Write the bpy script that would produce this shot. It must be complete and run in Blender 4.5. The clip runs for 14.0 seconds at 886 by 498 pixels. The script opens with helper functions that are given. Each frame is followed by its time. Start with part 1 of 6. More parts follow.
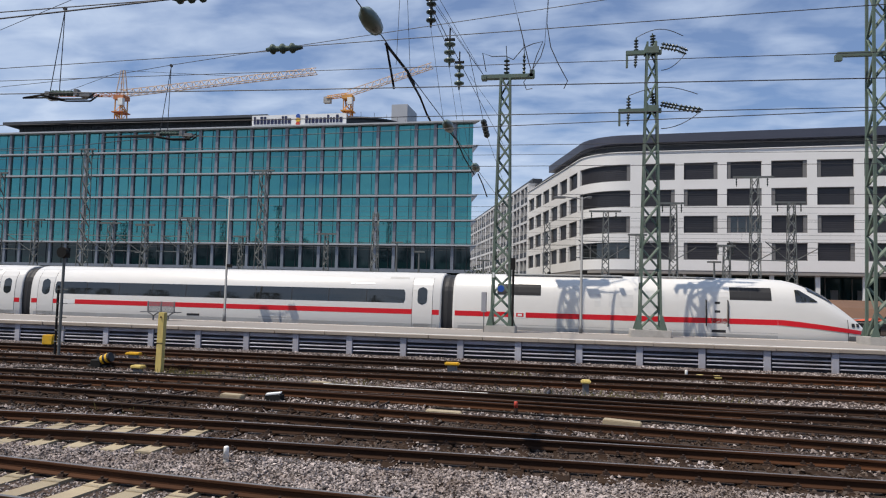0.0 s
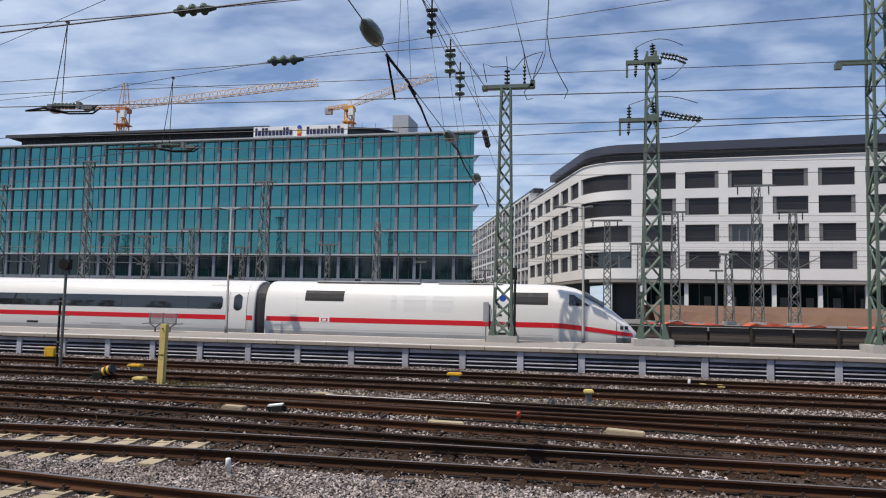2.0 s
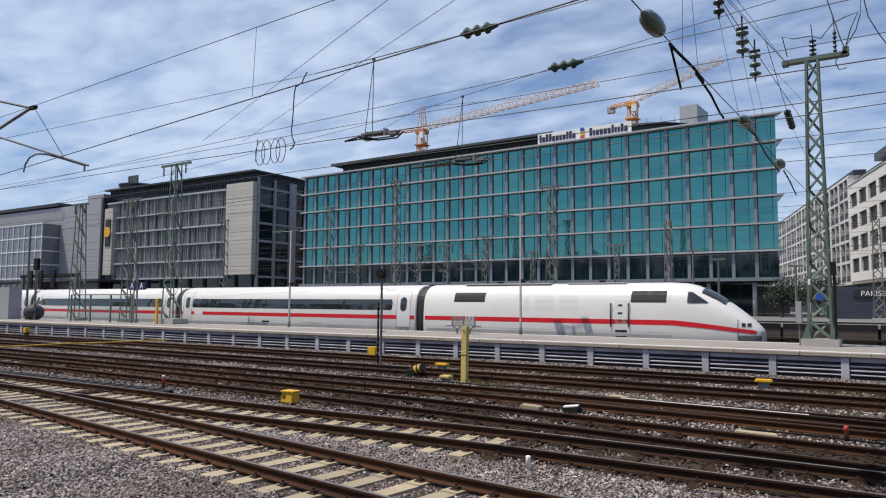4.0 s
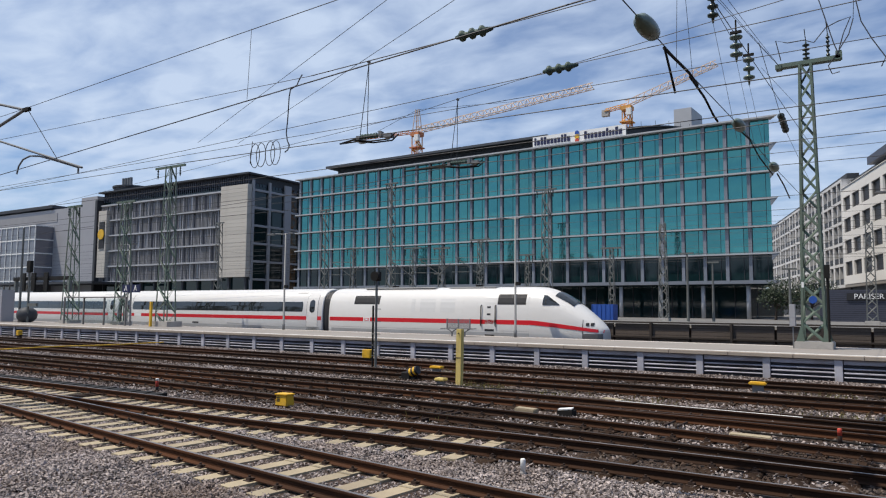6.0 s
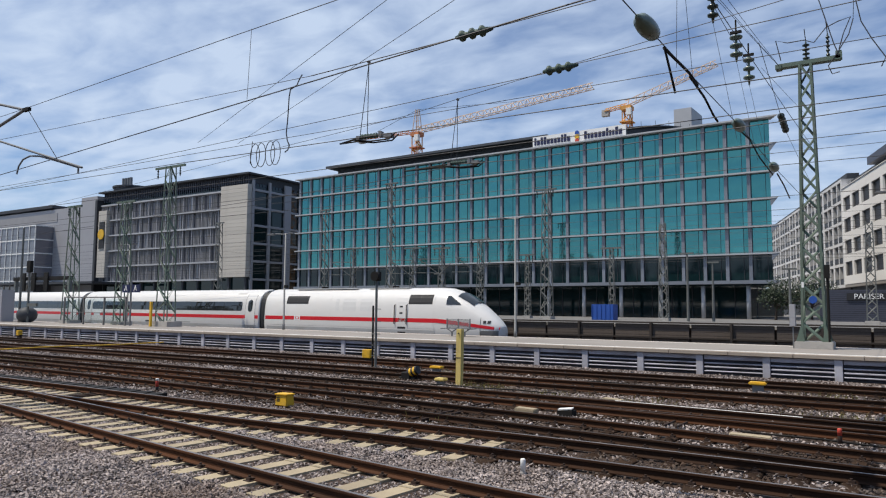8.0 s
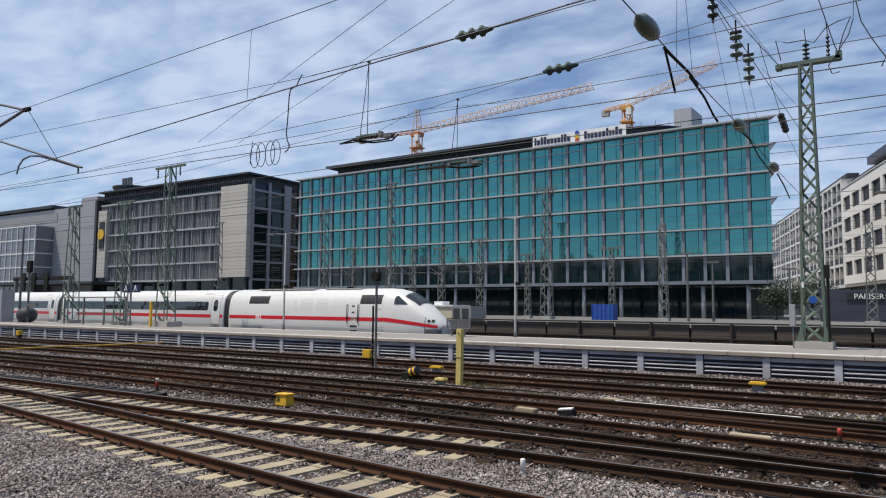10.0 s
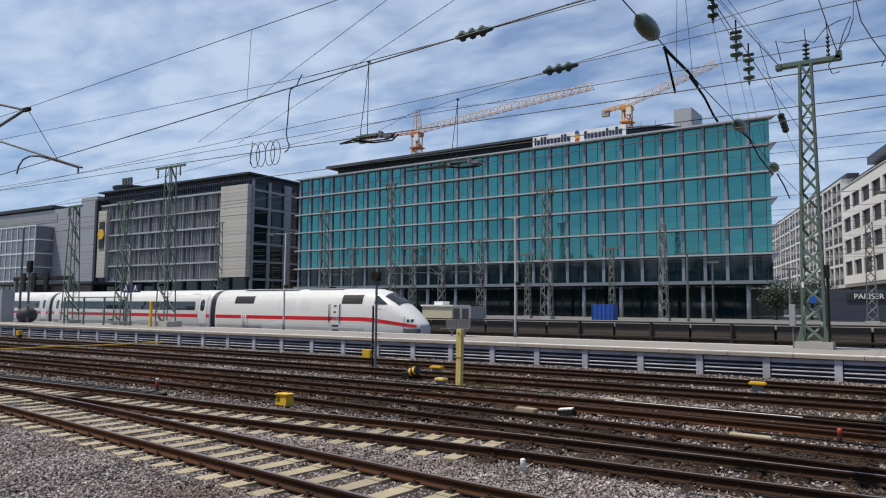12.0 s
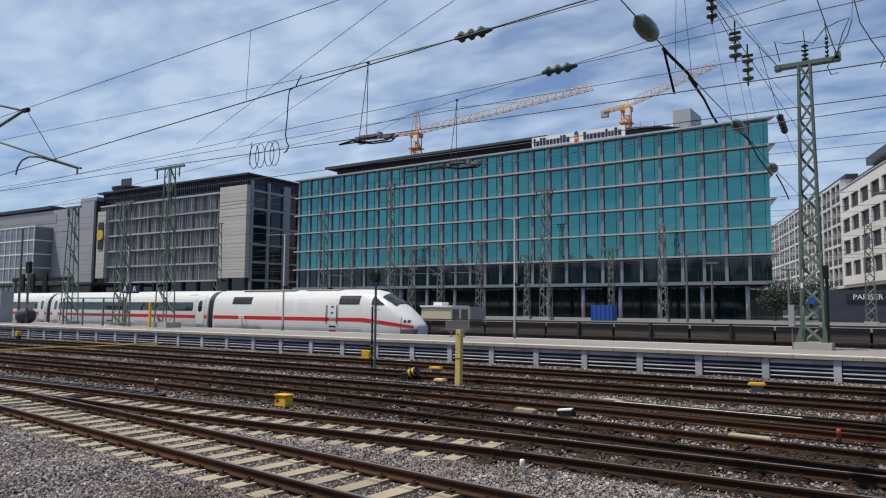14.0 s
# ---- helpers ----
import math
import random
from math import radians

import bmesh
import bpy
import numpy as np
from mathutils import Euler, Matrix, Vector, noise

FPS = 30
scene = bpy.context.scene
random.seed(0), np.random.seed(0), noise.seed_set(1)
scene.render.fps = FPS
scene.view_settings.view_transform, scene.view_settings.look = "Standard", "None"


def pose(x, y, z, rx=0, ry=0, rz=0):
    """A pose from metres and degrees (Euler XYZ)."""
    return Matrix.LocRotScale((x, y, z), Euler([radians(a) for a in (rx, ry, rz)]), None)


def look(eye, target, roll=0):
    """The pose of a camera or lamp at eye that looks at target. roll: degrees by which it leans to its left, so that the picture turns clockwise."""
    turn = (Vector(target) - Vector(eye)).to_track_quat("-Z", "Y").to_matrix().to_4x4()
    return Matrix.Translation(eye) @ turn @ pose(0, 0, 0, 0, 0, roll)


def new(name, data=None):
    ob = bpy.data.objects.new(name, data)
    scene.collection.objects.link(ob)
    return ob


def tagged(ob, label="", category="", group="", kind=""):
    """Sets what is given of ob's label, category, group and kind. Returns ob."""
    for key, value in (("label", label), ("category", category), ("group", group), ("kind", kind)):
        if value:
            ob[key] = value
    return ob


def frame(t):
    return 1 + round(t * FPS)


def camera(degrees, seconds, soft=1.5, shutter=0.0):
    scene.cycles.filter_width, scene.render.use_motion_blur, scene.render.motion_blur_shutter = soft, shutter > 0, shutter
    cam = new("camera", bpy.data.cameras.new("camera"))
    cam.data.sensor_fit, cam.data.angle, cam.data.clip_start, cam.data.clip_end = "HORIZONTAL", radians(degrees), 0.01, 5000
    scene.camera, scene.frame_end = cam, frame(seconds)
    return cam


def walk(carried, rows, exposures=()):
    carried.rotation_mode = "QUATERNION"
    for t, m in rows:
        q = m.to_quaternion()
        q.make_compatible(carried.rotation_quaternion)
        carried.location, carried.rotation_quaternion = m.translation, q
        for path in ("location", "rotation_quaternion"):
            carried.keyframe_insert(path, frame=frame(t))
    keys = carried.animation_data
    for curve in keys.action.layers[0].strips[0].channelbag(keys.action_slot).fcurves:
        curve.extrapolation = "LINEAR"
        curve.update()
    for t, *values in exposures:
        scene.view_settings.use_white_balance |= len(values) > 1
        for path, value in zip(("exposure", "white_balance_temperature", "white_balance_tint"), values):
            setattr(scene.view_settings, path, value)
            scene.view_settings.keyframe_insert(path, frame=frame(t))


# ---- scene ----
# camera and its walk
cam = camera(64.0, 14.0, soft=1.15)
EYE = (0.0, 0.0, 2.5)


def cam_row(t, yaw, pitch, roll):
    return (t, pose(*EYE, 90 + pitch, roll, yaw))


walk(cam, [
    cam_row(0.0, 9.90, 3.80, -1.44), cam_row(0.25, 9.98, 4.40, -1.25), cam_row(0.5, 10.03, 4.59, -1.15),
    cam_row(1.0, 10.03, 4.59, -1.17), cam_row(1.5, 10.06, 4.60, -1.16), cam_row(2.0, 10.05, 4.61, -1.15),
    cam_row(2.5, 10.05, 4.60, -1.17), cam_row(2.9, 10.12, 4.56, -1.17), cam_row(3.0, 10.29, 4.50, -1.15),
    cam_row(3.1, 11.14, 4.20, -1.10), cam_row(3.2, 14.30, 4.05, -0.95), cam_row(3.3, 18.60, 4.00, -0.80),
    cam_row(3.4, 23.10, 4.00, -0.66), cam_row(3.5, 26.99, 4.02, -0.55), cam_row(3.6, 30.40, 4.06, -0.46),
    cam_row(3.7, 32.71, 4.16, -0.40), cam_row(3.9, 33.20, 4.40, -0.40), cam_row(4.4, 32.80, 4.66, -0.43),
    cam_row(6.0, 32.74, 4.68, -0.43), cam_row(8.0, 32.74, 4.68, -0.43), cam_row(10.5, 32.74, 4.68, -0.43),
    cam_row(13.2, 32.74, 4.68, -0.43), cam_row(14.0, 32.68, 4.74, -0.42)],
    exposures=[(0.0, 0.0, 6400, 10), (3.0, 0.05, 6400, 10), (6.0, 0.05, 6400, 9), (11.0, 0.0, 6350, 8), (14.0, -0.08, 6300, 7)])

# world: blue sky with broken white cloud
SUN_AZ, SUN_EL = 231.0, 64.0          # a high midsummer sun, behind and well to the left


def make_world():
    w = bpy.data.worlds.new("sky")
    scene.world = w
    w.use_nodes = True
    nt = w.node_tree
    nt.nodes.clear()
    n, ln = nt.nodes.new, nt.links.new
    out = n("ShaderNodeOutputWorld")
    bg = n("ShaderNodeBackground")
    bg.inputs["Strength"].default_value = 0.1
    sky = n("ShaderNodeTexSky")
    sky.sky_type = "NISHITA"
    sky.sun_disc = False
    sky.sun_elevation = radians(SUN_EL)
    sky.sun_rotation = radians(SUN_AZ)
    sky.air_density, sky.dust_density, sky.ozone_density = 1.15, 0.15, 4.5
    co = n("ShaderNodeTexCoord")
    sep = n("ShaderNodeSeparateXYZ")
    ln(co.outputs["Generated"], sep.inputs[0])
    zz = n("ShaderNodeMath")
    zz.operation = "MAXIMUM"
    ln(sep.outputs["Z"], zz.inputs[0])
    zz.inputs[1].default_value = 0.0
    za = n("ShaderNodeMath")
    za.operation = "ADD"
    ln(zz.outputs[0], za.inputs[0])
    za.inputs[1].default_value = 0.16
    dv = n("ShaderNodeVectorMath")
    dv.operation = "DIVIDE"
    cz = n("ShaderNodeCombineXYZ")
    for i in range(3):
        ln(za.outputs[0], cz.inputs[i])
    ln(co.outputs["Generated"], dv.inputs[0])
    ln(cz.outputs[0], dv.inputs[1])
    mp = n("ShaderNodeMapping")
    mp.inputs["Scale"].default_value = (0.8, 1.2, 0.0)
    mp.inputs["Location"].default_value = (3.1, 1.7, 0.0)
    ln(dv.outputs[0], mp.inputs[0])
    big = n("ShaderNodeTexNoise")
    big.inputs["Scale"].default_value = 0.9
    big.inputs["Detail"].default_value = 3.0
    big.inputs["Distortion"].default_value = 0.5
    ln(mp.outputs[0], big.inputs["Vector"])
    fine = n("ShaderNodeTexNoise")
    fine.inputs["Scale"].default_value = 6.0
    fine.inputs["Detail"].default_value = 7.0
    fine.inputs["Roughness"].default_value = 0.5
    fine.inputs["Distortion"].default_value = 0.3
    ln(mp.outputs[0], fine.inputs["Vector"])
    # more cloud towards the west (negative x)
    west = n("ShaderNodeMath")
    west.operation = "MULTIPLY"
    ln(sep.outputs["X"], west.inputs[0])
    west.inputs[1].default_value = -0.27
    cap = n("ShaderNodeMath")
    cap.operation = "MINIMUM"
    ln(west.outputs[0], cap.inputs[0])
    cap.inputs[1].default_value = 0.045
    s1 = n("ShaderNodeMath")
    s1.operation = "MULTIPLY_ADD"
    ln(fine.outputs["Fac"], s1.inputs[0])
    s1.inputs[1].default_value = 1.4
    ln(big.outputs["Fac"], s1.inputs[2])
    s2 = n("ShaderNodeMath")
    s2.operation = "MULTIPLY_ADD"
    ln(s1.outputs[0], s2.inputs[0])
    s2.inputs[1].default_value = 0.5
    ln(cap.outputs[0], s2.inputs[2])
    rp = n("ShaderNodeValToRGB")
    rp.color_ramp.elements[0].position = 0.425
    rp.color_ramp.elements[0].color = (0.16, 0.16, 0.16, 1)
    rp.color_ramp.elements[1].position = 0.78
    rp.color_ramp.elements[1].color = (0.92, 0.92, 0.92, 1)
    ln(s2.outputs[0], rp.inputs[0])
    mx = n("ShaderNodeMix")
    mx.data_type = "RGBA"
    ln(rp.outputs["Color"], mx.inputs["Factor"])
    deep = n("ShaderNodeMix")
    deep.data_type = "RGBA"
    deep.blend_type = "MULTIPLY"
    deep.inputs["Factor"].default_value = 1.0
    ln(sky.outputs[0], deep.inputs[6])
    deep.inputs[7].default_value = (0.70, 0.80, 0.98, 1)
    ln(deep.outputs[2], mx.inputs[6])
    mx.inputs[7].default_value = (5.9, 6.9, 8.6, 1)
    ln(mx.outputs[2], bg.inputs["Color"])
    ln(bg.outputs[0], out.inputs[0])


make_world()

sun_data = bpy.data.lights.new("sun", "SUN")
sun_data.energy = 4.3
sun_data.angle = radians(0.6)
sun_data.color = (1.0, 0.90, 0.77)
sun = new("sun", sun_data)
# the direction from which the sky's sun_rotation shines: azimuth clockwise from +y
SUN_DIR = Vector((math.sin(radians(SUN_AZ)) * math.cos(radians(SUN_EL)), math.cos(radians(SUN_AZ)) * math.cos(radians(SUN_EL)), math.sin(radians(SUN_EL))))
sun.matrix_basis = look(SUN_DIR * 200, (0, 0, 0))

# ---------------------------------------------------------------- materials


def material(name, base, rough=0.6, metal=0.0, var=0.25, scale=3.0, fine=40.0, bump=0.0, bump_scale=60.0, dirt=None, dirt_amount=0.5,
             dirt_scale=1.2, island=0.0, rand=0.0, spec=0.5, stretch=(1, 1, 1)):
    m = bpy.data.materials.new(name)
    m.use_nodes = True
    nt = m.node_tree
    n, ln = nt.nodes.new, nt.links.new
    b = nt.nodes["Principled BSDF"]
    b.inputs["Roughness"].default_value = rough
    b.inputs["Metallic"].default_value = metal
    b.inputs["Specular IOR Level"].default_value = spec
    co = n("ShaderNodeTexCoord")
    mp = n("ShaderNodeMapping")
    mp.inputs["Scale"].default_value = stretch
    ln(co.outputs["Object"], mp.inputs[0])

    def tex(s, detail=4.0):
        t = n("ShaderNodeTexNoise")
        t.inputs["Scale"].default_value = s
        t.inputs["Detail"].default_value = detail
        ln(mp.outputs[0], t.inputs["Vector"])
        return t.outputs["Fac"]

    def mathn(op, a, bb):
        t = n("ShaderNodeMath")
        t.operation = op
        for i, v in enumerate((a, bb)):
            if isinstance(v, (int, float)):
                t.inputs[i].default_value = v
            else:
                ln(v, t.inputs[i])
        return t.outputs[0]

    large, small = tex(scale), tex(fine, 3.0)
    tot = mathn("ADD", mathn("MULTIPLY", mathn("SUBTRACT", large, 0.5), 1.4 * var), mathn("MULTIPLY", mathn("SUBTRACT", small, 0.5), 1.2 * var))
    if island:
        g = n("ShaderNodeNewGeometry")
        tot = mathn("ADD", tot, mathn("MULTIPLY", mathn("SUBTRACT", g.outputs["Random Per Island"], 0.5), island))
    if rand:
        o = n("ShaderNodeObjectInfo")
        tot = mathn("ADD", tot, mathn("MULTIPLY", mathn("SUBTRACT", o.outputs["Random"], 0.5), rand))
    fac = mathn("ADD", tot, 1.0)
    hs = n("ShaderNodeHueSaturation")
    hs.inputs["Color"].default_value = (*base, 1)
    ln(fac, hs.inputs["Value"])
    col = hs.outputs[0]
    if dirt:
        r = n("ShaderNodeValToRGB")
        r.color_ramp.elements[0].position = 0.45
        r.color_ramp.elements[1].position = 0.68
        ln(tex(dirt_scale, 6.0), r.inputs[0])
        mx = n("ShaderNodeMix")
        mx.data_type = "RGBA"
        ln(mathn("MULTIPLY", r.outputs["Color"], dirt_amount), mx.inputs["Factor"])
        ln(col, mx.inputs[6])
        mx.inputs[7].default_value = (*dirt, 1)
        col = mx.outputs[2]
    ln(col, b.inputs["Base Color"])
    ln(mathn("MULTIPLY", fac, rough), b.inputs["Roughness"])
    if bump:
        bp = n("ShaderNodeBump")
        bp.inputs["Strength"].default_value = bump
        bp.inputs["Distance"].default_value = 0.02
        ln(tex(bump_scale, 5.0), bp.inputs["Height"])
        ln(bp.outputs[0], b.inputs["Normal"])
    return m


def glass(name, base, rough=0.05, ior=1.6, rand=0.25, metal=0.0):
    m = material(name, base, rough, metal, 0.12, 0.5, 3.0, rand=rand)
    b = m.node_tree.nodes["Principled BSDF"]
    b.inputs["IOR"].default_value = ior
    return m


M = {
    "ballast_bed": material("ballast_bed", (0.045, 0.027, 0.018), 0.95, 0, 0.9, 1.2, 22, 1.0, 30, (0.07, 0.05, 0.04), 0.7, 0.35),
    "yard": material("yard", (0.16, 0.155, 0.15), 0.95, 0, 0.4, 0.3, 6, 0.3, 20),
    "stone_light": material("stone_light", (0.30, 0.258, 0.24), 0.9, 0, 0.5, 0.7, 60, 0.3, 80, (0.15, 0.10, 0.07), 0.6, 0.5, island=1.7, spec=0.2),
    "stone_dark": material("stone_dark", (0.060, 0.040, 0.029), 0.95, 0, 0.6, 0.7, 60, 0.3, 80, (0.20, 0.165, 0.14), 0.75, 0.55, island=1.2, spec=0.15),
    "rail": material("rail", (0.034, 0.018, 0.011), 0.85, 0.0, 0.5, 0.8, 30, 0.3, 60, (0.10, 0.038, 0.015), 0.7, 0.22, spec=0.15, stretch=(0.3, 1, 1)),
    "rail_rusty": material("rail_rusty", (0.045, 0.022, 0.013), 0.85, 0.0, 0.5, 0.8, 30, 0.3, 60, (0.12, 0.048, 0.020), 0.65, 0.3, stretch=(0.3, 1, 1), spec=0.15),
    "rail_head": material("rail_head", (0.20, 0.19, 0.19), 0.5, 0.5, 0.35, 0.3, 8, stretch=(0.15, 4, 1)),
    "rail_head_dull": material("rail_head_dull", (0.030, 0.024, 0.020), 0.7, 0.1, 0.35, 0.3, 8, stretch=(0.15, 4, 1)),
    "concrete_sleeper": material("concrete_sleeper", (0.38, 0.315, 0.21), 0.9, 0, 0.35, 3, 40, 0.4, 50, (0.22, 0.17, 0.12), 0.5, 1.4, rand=0.25),
    "wood_sleeper": material("wood_sleeper", (0.032, 0.019, 0.012), 0.95, 0, 0.5, 3, 30, 0.6, 40, (0.068, 0.046, 0.032), 0.4, 1.0, spec=0.1, rand=0.5, stretch=(4, 0.5, 1)),
    "rust": material("rust", (0.035, 0.018, 0.011), 0.9, 0.0, 0.5, 6, 60, 0.4, 60),
    "paving": material("paving", (0.275, 0.25, 0.225), 0.9, 0, 0.25, 0.5, 12, 0.2, 60, (0.17, 0.16, 0.15), 0.5, 0.25),
    "coping": material("coping", (0.37, 0.315, 0.26), 0.9, 0, 0.3, 0.8, 18, 0.2, 50, (0.3, 0.26, 0.22), 0.5, 0.6, rand=0.15),
    "white_line": material("white_line", (0.78, 0.77, 0.74), 0.8, 0, 0.2, 0.8, 20, 0, 50, (0.4, 0.38, 0.35), 0.4, 1.5),
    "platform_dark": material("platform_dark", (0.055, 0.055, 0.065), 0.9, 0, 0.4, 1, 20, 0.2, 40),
    "platform_beam": material("platform_beam", (0.46, 0.46, 0.52), 0.6, 0.2, 0.25, 0.7, 20, 0, 50, (0.2, 0.17, 0.15), 0.5, 0.9, rand=0.15),
    "platform_post": material("platform_post", (0.47, 0.47, 0.52), 0.6, 0.1, 0.25, 2, 30, 0, 50, (0.22, 0.18, 0.16), 0.4, 1.7, rand=0.2),
    "train_white": material("train_white", (0.70, 0.69, 0.665), 0.32, 0, 0.05, 0.4, 4, 0, 50, (0.62, 0.60, 0.56), 0.35, 0.35, stretch=(0.4, 1, 1)),
    "train_red": material("train_red", (0.62, 0.012, 0.022), 0.32, 0, 0.08, 0.5, 6),
    "train_grey": material("train_grey", (0.50, 0.50, 0.49), 0.5, 0, 0.15, 0.5, 8, 0, 50, (0.36, 0.33, 0.30), 0.5, 0.6),
    "train_dark": material("train_dark", (0.02, 0.02, 0.022), 0.6, 0, 0.3, 2, 20),
    "train_glass": glass("train_glass", (0.020, 0.023, 0.024), 0.04, 1.75, 0.2),
    "train_pale_mark": material("train_pale_mark", (0.665, 0.66, 0.64), 0.35, 0, 0.05),
    "grille": material("grille", (0.018, 0.018, 0.02), 0.7, 0, 0.3, 3, 30),
    "mast_green": material("mast_green", (0.105, 0.15, 0.118), 0.65, 0.1, 0.35, 1.2, 20, 0, 50, (0.15, 0.13, 0.10), 0.4, 0.8),
    "mast_grey": material("mast_grey", (0.13, 0.14, 0.135), 0.7, 0.1, 0.35, 1.2, 20, 0, 50, (0.10, 0.08, 0.06), 0.4, 0.8),
    "galvanised": material("galvanised", (0.19, 0.195, 0.20), 0.6, 0.3, 0.25, 1.5, 30),
    "black_metal": material("black_metal", (0.015, 0.014, 0.013), 0.75, 0.0, 0.3, 2, 30, spec=0.2),
    "wire": material("wire", (0.045, 0.045, 0.05), 0.6, 0.4, 0.2, 2, 30),
    "copper_green": material("copper_green", (0.05, 0.08, 0.065), 0.6, 0.2, 0.3, 4, 40),
    "insulator": material("insulator", (0.03, 0.042, 0.036), 0.25, 0, 0.25, 6, 40),
    "insulator_pale": material("insulator_pale", (0.11, 0.15, 0.12), 0.3, 0, 0.3, 5, 30, 0, 50, (0.07, 0.08, 0.06), 0.5, 4),
    "concrete": material("concrete", (0.42, 0.40, 0.37), 0.9, 0, 0.3, 1.2, 25, 0.3, 40, (0.2, 0.18, 0.16), 0.5, 1.4),
    "teal_glass": glass("teal_glass", (0.078, 0.28, 0.275), 0.03, 1.6, 0.2, 0.82),
    "pale_glass": glass("pale_glass", (0.20, 0.20, 0.225), 0.10, 1.6, 0.3, 0.3),
    "dark_glass": glass("dark_glass", (0.006, 0.020, 0.022), 0.05, 1.5, 0.4),
    "grey_fin": material("grey_fin", (0.20, 0.22, 0.255), 0.5, 0.2, 0.2, 1, 12, rand=0.2),
    "slab_edge": material("slab_edge", (0.40, 0.41, 0.43), 0.6, 0.1, 0.15, 0.4, 8),
    "roof_grey": material("roof_grey", (0.06, 0.065, 0.075), 0.6, 0.2, 0.2, 0.5, 6),
    # white render darkened for the wing: the side's shade is in the colour
    "grey_render": material("grey_render", (0.60, 0.595, 0.59), 0.85, 0, 0.08, 0.25, 6, 0.1, 30, (0.46, 0.455, 0.46), 0.35, 0.2, rand=0.06),
    "white_render": material("white_render", (0.76, 0.745, 0.72), 0.85, 0, 0.08, 0.25, 6, 0.1, 30, (0.66, 0.64, 0.61), 0.35, 0.2, rand=0.06),
    "navy_attic": material("navy_attic", (0.055, 0.06, 0.085), 0.5, 0.1, 0.2, 0.4, 6),
    "blind": material("blind", (0.035, 0.032, 0.036), 0.5, 0.1, 0.25, 0.6, 10, rand=0.4, stretch=(0.3, 0.3, 6)),
    "window_frame": material("window_frame", (0.17, 0.165, 0.16), 0.6, 0.1, 0.2),
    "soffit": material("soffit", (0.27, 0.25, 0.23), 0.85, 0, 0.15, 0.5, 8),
    "grey_facade": material("grey_facade", (0.27, 0.27, 0.28), 0.7, 0.1, 0.25, 0.6, 8, rand=0.25),
    "stone_facade": material("stone_facade", (0.50, 0.47, 0.42), 0.85, 0, 0.15, 0.4, 10, 0.1, 30, (0.36, 0.33, 0.29), 0.4, 0.4, rand=0.12),
    "grey_panel": material("grey_panel", (0.34, 0.34, 0.36), 0.6, 0.1, 0.12, 0.3, 8),
    "slate": material("slate", (0.040, 0.044, 0.052), 0.65, 0.1, 0.25, 0.6, 10),
    "brown_wall": material("brown_wall", (0.105, 0.083, 0.068), 0.85, 0, 0.4, 0.6, 12, 0.2, 30, (0.06, 0.05, 0.04), 0.6, 0.5, rand=0.35),
    "fence_steel": material("fence_steel", (0.045, 0.035, 0.028), 0.7, 0.2, 0.3, 2, 20),
    "earth": material("earth", (0.15, 0.085, 0.055), 0.95, 0, 0.4, 0.4, 8, 0.4, 20),
    "orange": material("orange", (0.55, 0.10, 0.05), 0.7, 0, 0.3, 1.5, 20),
    "crane_yellow": material("crane_yellow", (0.62, 0.30, 0.07), 0.6, 0, 0.2, 0.5, 6),
    "crane_pale": material("crane_pale", (0.66, 0.50, 0.38), 0.6, 0, 0.2, 0.5, 6),
    "crane_red": material("crane_red", (0.45, 0.16, 0.06), 0.6, 0, 0.3, 0.5, 6),
    "yellow": material("yellow", (0.72, 0.42, 0.02), 0.6, 0, 0.2, 4, 40, 0, 50, (0.35, 0.24, 0.06), 0.5, 5),
    "pale_yellow": material("pale_yellow", (0.66, 0.52, 0.17), 0.75, 0, 0.2, 4, 40, 0, 50, (0.40, 0.30, 0.14), 0.5, 4),
    "beige": material("beige", (0.56, 0.50, 0.36), 0.8, 0, 0.15, 0.8, 12),
    "blue": material("blue", (0.015, 0.075, 0.34), 0.55, 0, 0.2, 0.8, 10),
    "white_paint": material("white_paint", (0.78, 0.78, 0.76), 0.6, 0, 0.1, 4, 40),
    "red_paint": material("red_paint", (0.5, 0.06, 0.035), 0.6, 0, 0.25, 6, 40),
    "black_paint": material("black_paint", (0.018, 0.018, 0.02), 0.6, 0, 0.2),
    "navy": material("navy", (0.008, 0.012, 0.06), 0.5, 0, 0.1),
    "leaf": material("leaf", (0.022, 0.036, 0.016), 0.7, 0, 0.4, 2, 20, island=0.8),
    "weed": material("weed", (0.16, 0.14, 0.05), 0.9, 0, 0.4, 2, 20, island=0.8, spec=0.1),
    "bark": material("bark", (0.06, 0.045, 0.035), 0.9, 0, 0.3, 4, 30),
}


def clear_glass(name, tint):
    m = bpy.data.materials.new(name)
    m.use_nodes = True
    b = m.node_tree.nodes["Principled BSDF"]
    b.inputs["Base Color"].default_value = (*tint, 1)
    b.inputs["Roughness"].default_value = 0.05
    b.inputs["Transmission Weight"].default_value = 1.0
    b.inputs["IOR"].default_value = 1.05
    return m


M["clear_glass"] = clear_glass("clear_glass", (0.78, 0.85, 0.86))

# ---------------------------------------------------------------- mesh helpers


def box(bm, x0, x1, y0, y1, z0, z1, m=None):
    vs = [bm.verts.new((x, y, z)) for x in (x0, x1) for y in (y0, y1) for z in (z0, z1)]
    if m is not None:
        for v in vs:
            v.co = m @ v.co
    for f in ((0, 1, 3, 2), (4, 6, 7, 5), (0, 4, 5, 1), (2, 3, 7, 6), (0, 2, 6, 4), (1, 5, 7, 3)):
        bm.faces.new([vs[i] for i in f])
    return vs


